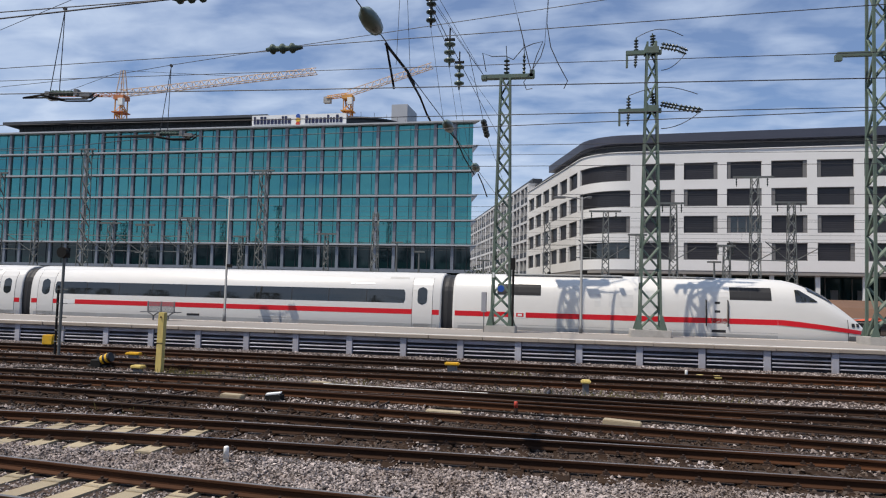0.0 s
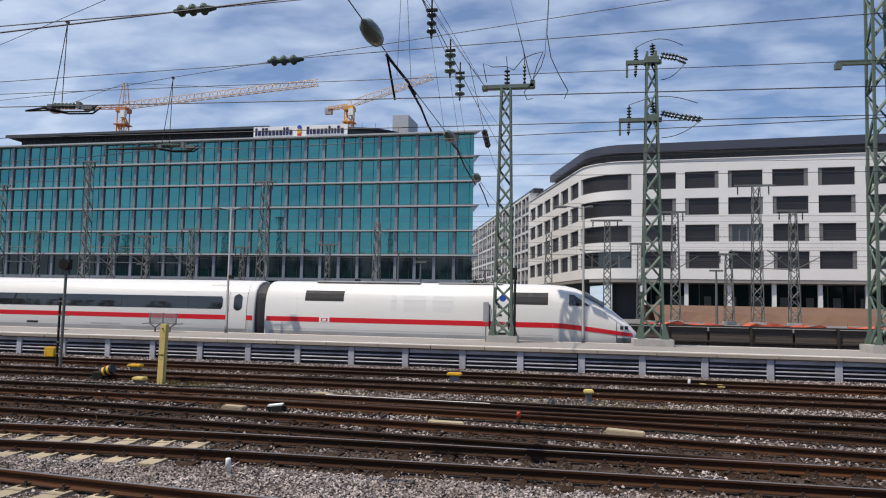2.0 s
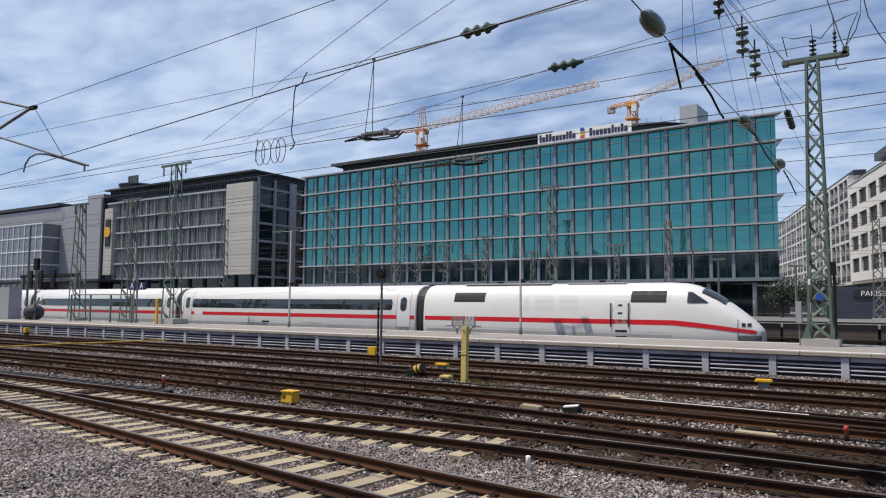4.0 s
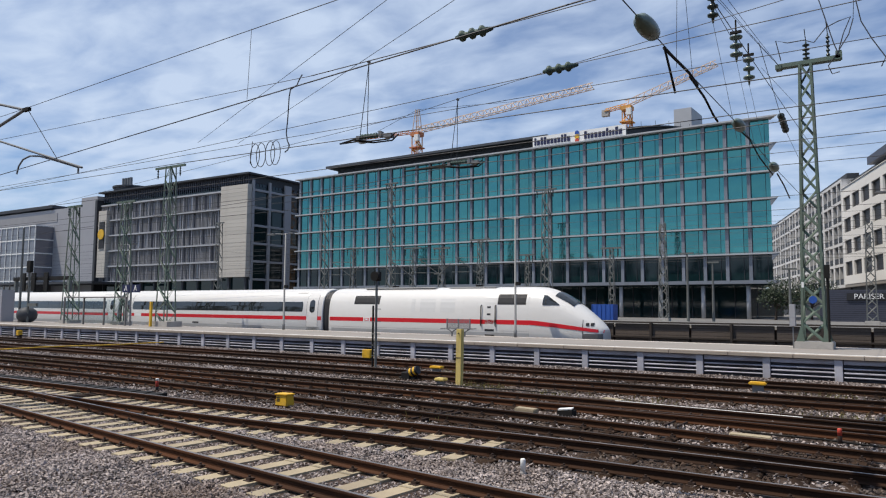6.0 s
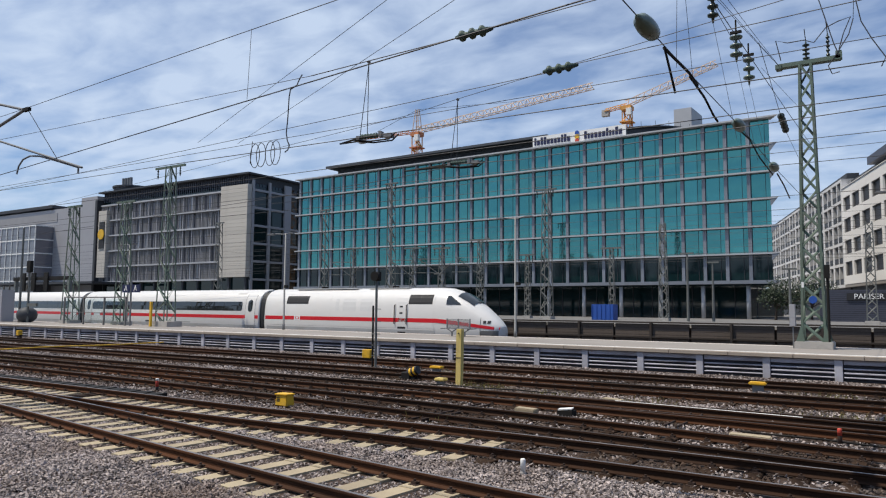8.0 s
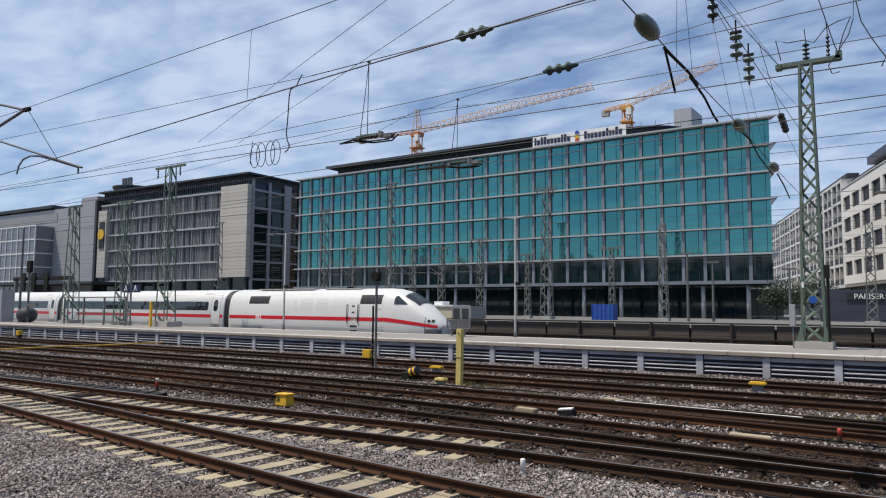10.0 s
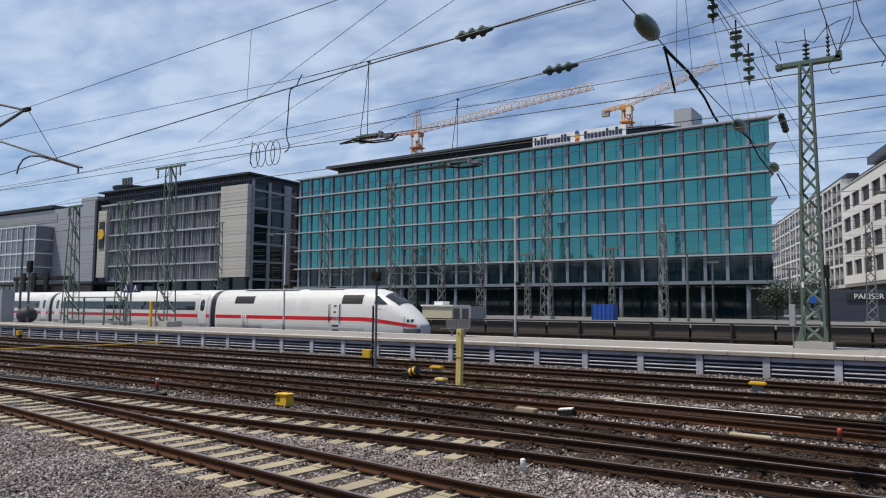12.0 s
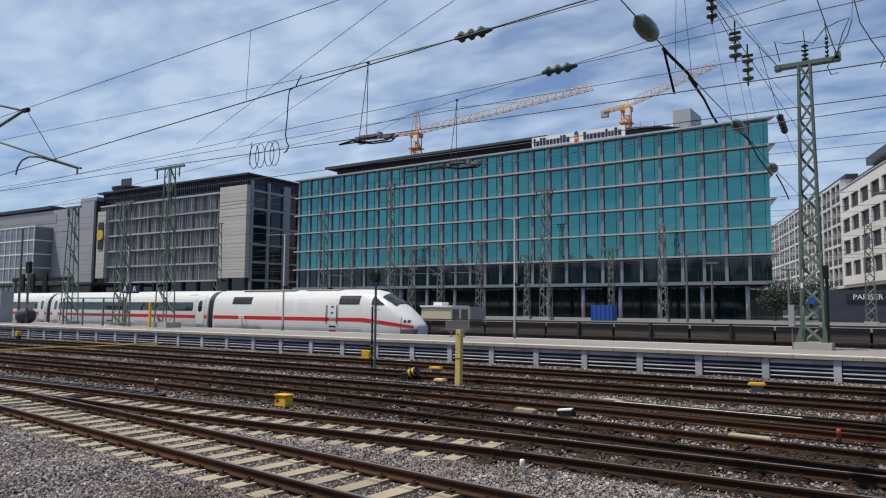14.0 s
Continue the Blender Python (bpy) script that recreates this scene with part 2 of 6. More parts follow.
def tube(bm, p, q, r, n=6, r2=None):
    p, q = Vector(p), Vector(q)
    d = (q - p)
    if d.length < 1e-6:
        return
    d.normalize()
    u = d.orthogonal().normalized()
    w = d.cross(u)
    r2 = r if r2 is None else r2
    rings = []
    for c, rr in ((p, r), (q, r2)):
        rings.append([bm.verts.new(c + (u * math.cos(2 * math.pi * i / n) + w * math.sin(2 * math.pi * i / n)) * rr) for i in range(n)])
    for i in range(n):
        bm.faces.new((rings[0][i], rings[0][(i + 1) % n], rings[1][(i + 1) % n], rings[1][i]))
    bm.faces.new(rings[0][::-1])
    bm.faces.new(rings[1])


def cable(bm, pts, r, n=5):
    """A round cable through pts, one connected skin."""
    pts = [Vector(p) for p in pts]
    rings = []
    u = None
    for i, p in enumerate(pts):
        d = (pts[min(i + 1, len(pts) - 1)] - pts[max(i - 1, 0)]).normalized()
        if u is None or abs(u.dot(d)) > 0.95:
            u = d.orthogonal().normalized()
        u = (u - d * u.dot(d)).normalized()
        w = d.cross(u)
        rings.append([bm.verts.new(p + (u * math.cos(2 * math.pi * k / n) + w * math.sin(2 * math.pi * k / n)) * r) for k in range(n)])
    for a, b in zip(rings, rings[1:]):
        for k in range(n):
            bm.faces.new((a[k], a[(k + 1) % n], b[(k + 1) % n], b[k]))
    bm.faces.new(rings[0][::-1])
    bm.faces.new(rings[-1])


def zigzag(bm, pts, w):
    """Flat lacing bars, joined at their ends."""
    pts = [Vector(p) for p in pts]
    rings = []
    for i, p in enumerate(pts):
        rings.append([bm.verts.new(p + Vector(o) * w) for o in ((-0.5, -0.5, -0.7), (0.5, -0.5, -0.7), (0.5, 0.5, 0.7), (-0.5, 0.5, 0.7))])
    for a, b in zip(rings, rings[1:]):
        for k in range(4):
            bm.faces.new((a[k], a[(k + 1) % 4], b[(k + 1) % 4], b[k]))
    bm.faces.new(rings[0][::-1])
    bm.faces.new(rings[-1])


def beam(bm, p, q, w, h=None):
    """A square bar from p to q."""
    tube(bm, p, q, (w if h is None else (w + h) / 2) * 0.7071, 4)


def lathe(bm, rows, c=(0, 0, 0), axis=(0, 0, 1), n=12):
    """A turned body: rows of (height, radius) along axis from c."""
    a = Vector(axis).normalized()
    u = a.orthogonal().normalized()
    w = a.cross(u)
    rings = []
    for h, r in rows:
        rings.append([bm.verts.new(Vector(c) + a * h + (u * math.cos(2 * math.pi * i / n) + w * math.sin(2 * math.pi * i / n)) * max(r, 1e-4)) for i in range(n)])
    for A, B in zip(rings, rings[1:]):
        for i in range(n):
            bm.faces.new((A[i], A[(i + 1) % n], B[(i + 1) % n], B[i]))
    bm.faces.new(rings[0][::-1])
    bm.faces.new(rings[-1])


def finish(name, bm, mat, smooth=False):
    bmesh.ops.recalc_face_normals(bm, faces=bm.faces)
    me = bpy.data.meshes.new(name)
    bm.to_mesh(me)
    bm.free()
    mats = mat if isinstance(mat, (list, tuple)) else [mat]
    for m in mats:
        me.materials.append(M[m] if isinstance(m, str) else m)
    if smooth:
        for p in me.polygons:
            p.use_smooth = True
    return me


def part(name, bm, mat, parent=None, label="", m=None, smooth=False):
    """One mesh object under a thing or under a part."""
    if isinstance(bm, list):
        made = [part(name, q, mat, parent, label, m, smooth) for q in bm]
        return made[0]
    ob = new(name, finish(name, bm, mat, smooth))
    if parent is not None:
        ob.parent = parent
    if m is not None:
        ob.matrix_basis = m
    if label:
        ob["label"] = label
    return ob


def again(ob, parent, m):
    """Another object on the same mesh."""
    o = new(ob.name.split(".")[0], ob.data)
    o.parent = parent
    o.matrix_basis = m
    if ob.get("label"):
        o["label"] = ob["label"]
    return o


def thing(name, label, category, m=None, group="", kind=""):
    ob = new(name)
    ob.empty_display_size = 0.2
    if m is not None:
        ob.matrix_basis = m
    return tagged(ob, label, category, group, kind)


def bbox_part(name, dims, mat, parent=None, label="", m=None, bevel=0.0):
    bm = bmesh.new()
    box(bm, *dims)
    if bevel:
        bmesh.ops.bevel(bm, geom=bm.edges[:], offset=bevel, segments=2, affect="EDGES")
    return part(name, bm, mat, parent, label, m)


def text_part(name, words, size, mat, parent, m, depth=0.01):
    cu = bpy.data.curves.new(name, "FONT")
    cu.body = words
    cu.size = size
    cu.extrude = depth
    cu.align_x = "CENTER"
    cu.align_y = "CENTER"
    tmp = bpy.data.objects.new(name, cu)
    scene.collection.objects.link(tmp)
    me = bpy.data.meshes.new_from_object(tmp.evaluated_get(bpy.context.evaluated_depsgraph_get()))
    bpy.data.objects.remove(tmp)
    me.materials.clear()
    me.materials.append(M[mat])
    ob = new(name, me)
    ob.parent = parent
    ob.matrix_basis = m
    return ob


# ---------------------------------------------------------------- large structure
RAIL_TOP, BED = 0.0, -0.21
YARD = 1.30                            # level of the yard behind the retaining wall
PLAT_Z, PLAT_NEAR, PLAT_FAR = 0.76, 30.9, 38.35


def make_ground():
    bm = bmesh.new()
    prof = [(-3000, BED, 1), (-8, BED, 0), (46.2, BED, 0), (46.25, YARD, 1), (130, YARD, 1), (3000, YARD, 1)]
    xs = [-3000, -260, -120, -60, 0, 60, 120, 3000]
    rows = [[bm.verts.new((x, y, z)) for x in xs] for y, z, _ in prof]
    for (a, b), (_, _, k) in zip(zip(rows, rows[1:]), prof):
        for i in range(len(xs) - 1):
            f = bm.faces.new((a[i], a[i + 1], b[i + 1], b[i]))
            f.material_index = k
    g = part("ground", bm, ["ballast_bed", "yard"])
    tagged(g, "grey-brown ballast bed of the railway yard", "ground", kind="structure")


make_ground()


def stones(name, label, mat, spots, size, seed):
    """Crushed stones, one lump of 6 corners and 8 faces for each spot, joined into one mesh."""
    rng = np.random.default_rng(seed)
    n = len(spots)
    base = np.array([(1, 0, 0), (-1, 0, 0), (0, 1, 0), (0, -1, 0), (0, 0, 1), (0, 0, -1)], float)
    faces = np.array([(0, 2, 4), (2, 1, 4), (1, 3, 4), (3, 0, 4), (2, 0, 5), (1, 2, 5), (3, 1, 5), (0, 3, 5)])
    v = base[None] * rng.uniform(0.55, 1.25, (n, 6, 1)) + rng.normal(0, 0.22, (n, 6, 3))
    s = rng.uniform(size[0], size[1], (n, 1, 1)) * rng.uniform(0.7, 1.3, (n, 1, 3))
    v = v * s * np.array([1.0, 1.0, 0.72])
    a = rng.uniform(0, 6.283, n)
    b = rng.uniform(-0.9, 0.9, n)
    ca, sa, cb, sb = np.cos(a)[:, None], np.sin(a)[:, None], np.cos(b)[:, None], np.sin(b)[:, None]
    x, y, z = v[..., 0], v[..., 1], v[..., 2]
    y, z = y * cb - z * sb, y * sb + z * cb
    x, y = x * ca - y * sa, x * sa + y * ca
    v = np.stack([x, y, z], -1) + spots[:, None, :]
    me = bpy.data.meshes.new(name)
    me.from_pydata(v.reshape(-1, 3), [], (faces[None] + 6 * np.arange(n)[:, None, None]).reshape(-1, 3))
    me.materials.append(M[mat])
    ob = new(name, me)
    return tagged(ob, label, "ballast", kind="stuff")


# ---------------------------------------------------------------- tracks


def yc_f(x):
    if x < -7:
        return 8.42 - 0.125 * (x + 7)
    u = min(x, 3.4) + 7
    return 8.42 - 0.125 * u + 0.006 * u * u


def yc_e(x):
    f = min(max((x + 15.0) / 9.0, 0.0), 1.0)
    return 11.72 + 0.43 * f * f * (3 - 2 * f)


def yc_d(x):
    return 15.7 - (0.0017 * (x + 30) ** 2 if x > -30 else 0.0)


def yc_c2(x):
    return 18.3 - (0.0045 * (x + 12) ** 2 if x > -12 else 0.0)


TRAIN_SLANT = 0.035                    # the train's track runs away from the yard tracks to the west
TRACKS = [
    # centre line, from x, to x, sleepers, shining head, rail sides worn red
    ("a", lambda x: 26.65, -150, 45, "wood_sleeper", "rail_head_dull"),
    ("b", lambda x: 22.55, -150, 45, "wood_sleeper", "rail_head_dull"),
    ("c", lambda x: 18.32, -150, 45, "wood_sleeper", "rail_head_dull"),
    ("c2", yc_c2, -12, 16, None, "rail_head_dull"),
    ("d", yc_d, -150, 15.5, "wood_sleeper", "rail_head_dull"),
    ("e", yc_e, -150, 45, "mixed", "rail_head"),
    ("f", yc_f, -33.19, 30, "concrete_sleeper", "rail_head"),
    ("train", lambda x: 40.55 - TRAIN_SLANT * x, -150, 60, "wood_sleeper", "rail_head"),
    ("far", lambda x: 44.0 - 0.01 * x, -150, 60, "wood_sleeper", "rail_head_dull"),
]
GAUGE = 1.507
SLEEPER_STEP = 0.68


def rail_mesh(yc, off, x0, x1, head):
    prof = [(-0.07, -0.165), (0.07, -0.165), (0.07, -0.15), (0.012, -0.125), (0.012, -0.045), (0.036, -0.035), (0.036, -0.008), (0.028, 0.0),
            (-0.028, 0.0), (-0.036, -0.008), (-0.036, -0.035), (-0.012, -0.045), (-0.012, -0.125), (-0.07, -0.15)]
    straight = abs(yc(x0) - yc(x1)) < 1e-6 and abs(yc(x0) - yc((x0 + x1) / 2)) < 1e-6
    xs = np.linspace(x0, x1, 9 if straight else max(9, int((x1 - x0) / 1.5)))
    bm = bmesh.new()
    rings = []
    for x in xs:
        e = 0.05
        t = Vector((2 * e, yc(x + e) - yc(x - e), 0)).normalized()
        nrm = Vector((-t.y, t.x, 0))
        c = Vector((x, yc(x), 0)) + nrm * off
        rings.append([bm.verts.new(c + nrm * a + Vector((0, 0, b + RAIL_TOP))) for a, b in prof])
    k = len(prof)
    for a, b in zip(rings, rings[1:]):
        for i in range(k):
            f = bm.faces.new((a[i], a[(i + 1) % k], b[(i + 1) % k], b[i]))
            f.material_index = 1 if i == 7 else 0
    bm.faces.new(rings[0])
    bm.faces.new(rings[-1][::-1])
    return bm


def sleeper_mesh(mat):
    bm = bmesh.new()
    if mat == "concrete_sleeper":
        for y0, y1, h in ((-1.3, -0.45, 0.0), (-0.45, 0.45, -0.012), (0.45, 1.3, 0.0)):
            vs = box(bm, -0.16, 0.16, y0, y1, -0.36, -0.168 + h)
            for v in vs:
                if v.co.z > -0.3:
                    v.co.x *= 0.92
    else:
        box(bm, -0.13, 0.13, -1.3, 1.3, -0.34, -0.17)
        bmesh.ops.bevel(bm, geom=bm.edges[:], offset=0.012, segments=1, affect="EDGES")
    return finish("sleeper", bm, mat)


def clip_mesh():
    """Two bolted rail fastenings on a ribbed plate, for both sides of one rail."""
    bm = bmesh.new()
    box(bm, -0.08, 0.08, -0.17, 0.17, -0.172, -0.158)
    for s in (-1, 1):
        box(bm, -0.05, 0.05, s * 0.065 - 0.02, s * 0.065 + 0.035 * (1 if s > 0 else 1), -0.16, -0.125)
        tube(bm, (0, s * 0.105, -0.165), (0, s * 0.105, -0.085), 0.022, 6)
        box(bm, -0.045, 0.045, s * 0.115 - 0.02, s * 0.115 + 0.02, -0.158, -0.115)
    return finish("rail_fastening", bm, "rust")


SLEEPERS = {k: sleeper_mesh(k) for k in ("wood_sleeper", "concrete_sleeper")}
CLIP = clip_mesh()


def make_track(code, yc, x0, x1, sl, head):
    words = {"concrete_sleeper": "rusty rails curving on pale concrete sleepers in ballast", "mixed": "worn rails on concrete and dark wooden sleepers",
             "wood_sleeper": "brown rusty rails on dark wooden sleepers", None: "brown rusty branch rails of a turnout"}[sl]
    tr = thing("railway_track", words, "track", group="tracks in the yard", kind="structure")
    for s in (-1, 1):
        part("rail", rail_mesh(yc, s * GAUGE / 2, x0, x1, head), ["rail_rusty" if code == "f" else "rail", head], tr)
    if sl is None:
        return
    step = SLEEPER_STEP
    for i in range(int((x1 - x0) / step)):
        x = x0 + (i + 0.5) * step
        if not (-100 < x < 26):
            continue
        if code == "f" and x > 3:
            continue
        if code in ("a", "b", "c", "train", "far") and x < -62:
            continue
        kind = sl
        if sl == "mixed":
            kind = "concrete_sleeper" if x < -6.5 else "wood_sleeper"
        a = math.degrees(math.atan2(yc(x + 0.1) - yc(x - 0.1), 0.2))
        o = new("sleeper", SLEEPERS[kind])
        o.parent = tr
        o.matrix_basis = pose(x, yc(x), random.uniform(-0.012, 0.004), 0, 0, a + random.uniform(-1.2, 1.2))
        if code in ("e", "f", "d") and -34 < x < 8 or code in ("a", "b", "c") and -30 < x < 11:
            for s in (-1, 1):
                c = new("rail_fastening", CLIP)
                c.parent = o
                c.matrix_basis = pose(0, s * GAUGE / 2, 0)


for row in TRACKS:
    make_track(*row)


def track_spots(rng, density, y0, y1, inside):
    """Random spots on the bed between y0 and y1, between the rails of a track (inside) or away from them."""
    x0, x1 = -2.35 * y1 - 1.0, 0.52 * y1 + 1.0
    count = int(density * (x1 - x0) * (y1 - y0))
    xs, ys = rng.uniform(x0, x1, count), rng.uniform(y0, y1, count)
    keep = (xs > -2.35 * ys - 1.0) & (xs < 0.52 * ys + 1.0) & ((0.84 * ys - 0.54 * xs > 9.2) | (0.985 * ys - 0.17 * xs > 8.6))
    xs, ys = xs[keep], ys[keep]
    grid = np.linspace(x0 - 1, x1 + 1, 600)
    d = np.full(len(xs), 99.0)
    clear = np.ones(len(xs), bool)
    for row, t in enumerate(TRACKS):
        here = (xs > t[2]) & (xs < t[3])
        line = np.interp(xs, grid, [t[1](g) for g in grid])
        dd = np.where(here, np.abs(ys - line), 99.0)
        clear &= np.abs(dd - GAUGE / 2) > 0.11
        d = np.minimum(d, dd)
        if row in (5, 6):                 # leave the concrete sleepers bare
            slope = np.interp(xs + 0.1, grid, [t[1](g) for g in grid]) - line
            u = ((xs + slope * 10 * (ys - line) - t[2]) / SLEEPER_STEP) % 1.0
            on = (dd < 1.36) & (np.abs(u - 0.5) < 0.27) & ((row == 6) | (xs < -6.5))
            clear &= ~on | (rng.random(len(xs)) < 0.02)
    ok = clear & ((d < 1.15) == inside)
    x, y = xs[ok], ys[ok]
    heap = 0.022 * np.sin(1.3 * x + 0.4 * y) * np.sin(1.9 * y - 0.5 * x)
    return np.column_stack([x, y, BED + 0.02 + heap * (0 if inside else 1) + rng.uniform(-0.015, 0.025, len(x))])


rng = np.random.default_rng(5)
near_free = track_spots(rng, 900, 4.6, 12.2, False)
stones("ballast_stones", "loose pale grey crushed stones beside the tracks", "stone_light", near_free, (0.016, 0.036), 7)
mid_free = track_spots(rng, 105, 12.2, 30.6, False)
stones("ballast_stones", "pale grey crushed stones between the farther tracks", "stone_light", mid_free, (0.022, 0.05), 17)
near_in = track_spots(rng, 620, 5.5, 13.4, True)
near_in[:, 2] -= 0.03
near_in = near_in[(near_in[:, 1] < 11.0) | (near_in[:, 0] < -6.5)]
stones("ballast_stones", "pale crushed stones between concrete sleepers", "stone_light", near_in, (0.016, 0.034), 8)
mid_in = track_spots(rng, 110, 11.0, 28.0, True)
mid_in = mid_in[(mid_in[:, 1] > 13.2) | (mid_in[:, 0] > -6.5)]
mid_in[:, 2] += 0.012
patch = np.sin(1.7 * mid_in[:, 0] + 2.0 * np.sin(0.9 * mid_in[:, 1])) + 0.7 * np.sin(4.1 * mid_in[:, 0] + mid_in[:, 1]) > 0.35
stones("ballast_stones", "dark rust-stained stones between the rails", "stone_dark", mid_in[~patch], (0.02, 0.045), 9)
stones("ballast_stones", "patches of paler stones between the rails", "stone_light", mid_in[patch], (0.02, 0.042), 10)

# ---------------------------------------------------------------- platform


def make_platform():
    x0, x1 = -150.0, 60.0
    p = thing("platform", "island platform with grey paving, white safety line and metal-railed face", "platform", kind="structure")
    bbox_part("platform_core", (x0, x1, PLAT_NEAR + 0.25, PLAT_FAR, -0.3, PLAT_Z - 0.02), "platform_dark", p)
    bbox_part("paving", (x0, x1, PLAT_NEAR + 1.0, PLAT_FAR - 0.8, PLAT_Z - 0.1, PLAT_Z), "paving", p)
    bbox_part("safety_line", (x0, x1, PLAT_NEAR + 0.56, PLAT_NEAR + 0.86, PLAT_Z - 0.05, PLAT_Z + 0.006), "white_line", p, "worn white painted line")
    bbox_part("safety_line", (x0, x1, PLAT_FAR - 0.78, PLAT_FAR - 0.62, PLAT_Z - 0.05, PLAT_Z + 0.006), "white_line", p)
    bbox_part("edge_strip", (x0, x1, PLAT_NEAR + 0.45, PLAT_NEAR + 1.0, PLAT_Z - 0.1, PLAT_Z + 0.002), "paving", p)
    # coping slabs, 2.4 m each
    c = bbox_part("coping_slab", (-1.19, 1.19, 0, 0.46, PLAT_Z - 0.14, PLAT_Z + 0.001), "coping", p, "", pose(x0 + 1.2, PLAT_NEAR, 0), 0.01)
    c2 = bbox_part("coping_slab", (-1.19, 1.19, -0.8, 0, PLAT_Z - 0.14, PLAT_Z + 0.001), "coping", p, "", pose(x0 + 1.2, PLAT_FAR, 0), 0.01)
    n = int((x1 - x0) / 2.4)
    for i in range(1, n):
        again(c, p, pose(x0 + 1.2 + 2.4 * i, PLAT_NEAR + random.uniform(-0.012, 0.012), random.uniform(-0.004, 0.004)))
        again(c2, p, pose(x0 + 1.2 + 2.4 * i, PLAT_FAR, 0))
    # the face under the coping: posts and four bars a bay
    bm = bmesh.new()
    box(bm, -0.14, 0.14, 0.0, 0.1, -0.3, PLAT_Z - 0.14)
    bmesh.ops.bevel(bm, geom=bm.edges[:], offset=0.012, segments=1, affect="EDGES")
    post = part("face_post", bm, "platform_post", p, "", pose(-12.2, PLAT_NEAR + 0.08, 0))
    bars = []
    for z0, z1, d in ((0.42, 0.60, 0.14), (0.24, 0.30, 0.12), (0.08, 0.14, 0.12), (-0.08, -0.03, 0.12)):
        bm = bmesh.new()
        box(bm, 0.15, 2.39, d, d + 0.09, z0, z1)
        bmesh.ops.bevel(bm, geom=bm.edges[:], offset=0.012, segments=1, affect="EDGES")
        bars.append(part("face_bar", bm, "platform_beam", p, "", pose(-12.2, PLAT_NEAR, 0)))
    for i in range(-52, 26):
        if i == 0:
            continue
        step = 2.54 if i > 0 else 2.41
        x = -12.2 + step * i
        again(post, p, pose(x + random.uniform(-0.05, 0.05), PLAT_NEAR + 0.08, 0))
        if -75 < x < 40:
            for b in bars:
                again(b, p, pose(x, PLAT_NEAR + random.uniform(-0.01, 0.01), random.uniform(-0.006, 0.006)) @ Matrix.Diagonal((step / 2.54, 1, 1, 1)))
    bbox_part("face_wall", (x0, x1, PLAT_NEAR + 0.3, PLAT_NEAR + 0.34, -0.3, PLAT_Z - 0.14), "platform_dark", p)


make_platform()

# ---------------------------------------------------------------- train
SIDE = [(0.32, 1.38), (0.62, 1.47), (0.95, 1.50), (1.30, 1.51), (1.72, 1.505), (2.05, 1.49), (2.45, 1.455), (2.82, 1.40), (3.10, 1.31), (3.40, 1.12), (3.62, 0.86),
        (3.77, 0.50), (3.84, 0.0)]


def side_y(z, w=1.0):
    for (z0, y0), (z1, y1) in zip(SIDE, SIDE[1:]):
        if z0 <= z <= z1:
            return (y0 + (y1 - y0) * (z - z0) / (z1 - z0)) * w
    return SIDE[0][1] * w


def loft(sections):
    """A body from sections (x, width factor, base z, top z)."""
    bm = bmesh.new()
    rings = []
    for x, w, zb, zt in sections:
        ring = []
        for sgn in (-1, 1):
            rows = SIDE if sgn < 0 else SIDE[-2::-1]
            for z, y in rows:
                zz = zb + (z - 0.32) / (3.84 - 0.32) * (zt - zb)
                ring.append(bm.verts.new((x, sgn * y * w, zz)))
        rings.append(ring)
    k = len(rings[0])
    for a, b in zip(rings, rings[1:]):
        for i in range(k):
            bm.faces.new((a[i], a[(i + 1) % k], b[(i + 1) % k], b[i]))
    bm.faces.new(rings[0][::-1])
    bm.faces.new(rings[-1])
    return bm


def skin(x0, x1, z0, z1, off=0.006, sides=(-1, 1), round_r=0.0, nz=4):
    """A thin panel that follows the car's side."""
    out = []
    zl = sorted({round(z0 + (z1 - z0) * i / nz, 4) for i in range(nz + 1)} | {z for z, _ in SIDE if z0 + 0.01 < z < z1 - 0.01})
    for s in sides:
        bm = bmesh.new()
        out.append(bm)

        def ring(o):
            g = []
            for z in zl:
                cut = 0.0
                if round_r:
                    e = min(z - z0, z1 - z)
                    if e < round_r:
                        cut = round_r - math.sqrt(max(0.0, round_r ** 2 - (round_r - e) ** 2))
                g.append([bm.verts.new((x, s * (side_y(z) + o), z)) for x in (x0 + cut, x1 - cut)])
            return g
        a, b = ring(off), ring(-0.02)
        for i in range(len(zl) - 1):
            bm.faces.new((a[i][0], a[i][1], a[i + 1][1], a[i + 1][0]))
        loop_a = [r[0] for r in a] + [r[1] for r in a[::-1]]
        loop_b = [r[0] for r in b] + [r[1] for r in b[::-1]]
        m = len(loop_a)
        for i in range(m):
            if (loop_a[i].co - loop_a[(i + 1) % m].co).length > 1e-5:
                bm.faces.new((loop_a[i], loop_a[(i + 1) % m], loop_b[(i + 1) % m], loop_b[i]))
    return out


COACH = 1.044                          # coach pitch over 26.4 m


def wheelset(parent, x):
    bm = bmesh.new()
    for dx in (-1.25, 1.25):
        for s in (-1, 1):
            lathe(bm, [(-0.07, 0.42), (-0.07, 0.46), (0.06, 0.455), (0.07, 0.43)], (x + dx, s * 0.75, 0.455), (0, 1, 0), 20)
        tube(bm, (x + dx, -0.75, 0.455), (x + dx, 0.75, 0.455), 0.09, 10)
    for s in (-1, 1):
        box(bm, x - 1.8, x + 1.8, s * 1.05 - 0.09, s * 1.05 + 0.09, 0.38, 0.62)
    return part("bogie", bm, "train_dark", parent, "dark steel bogie with four wheels")


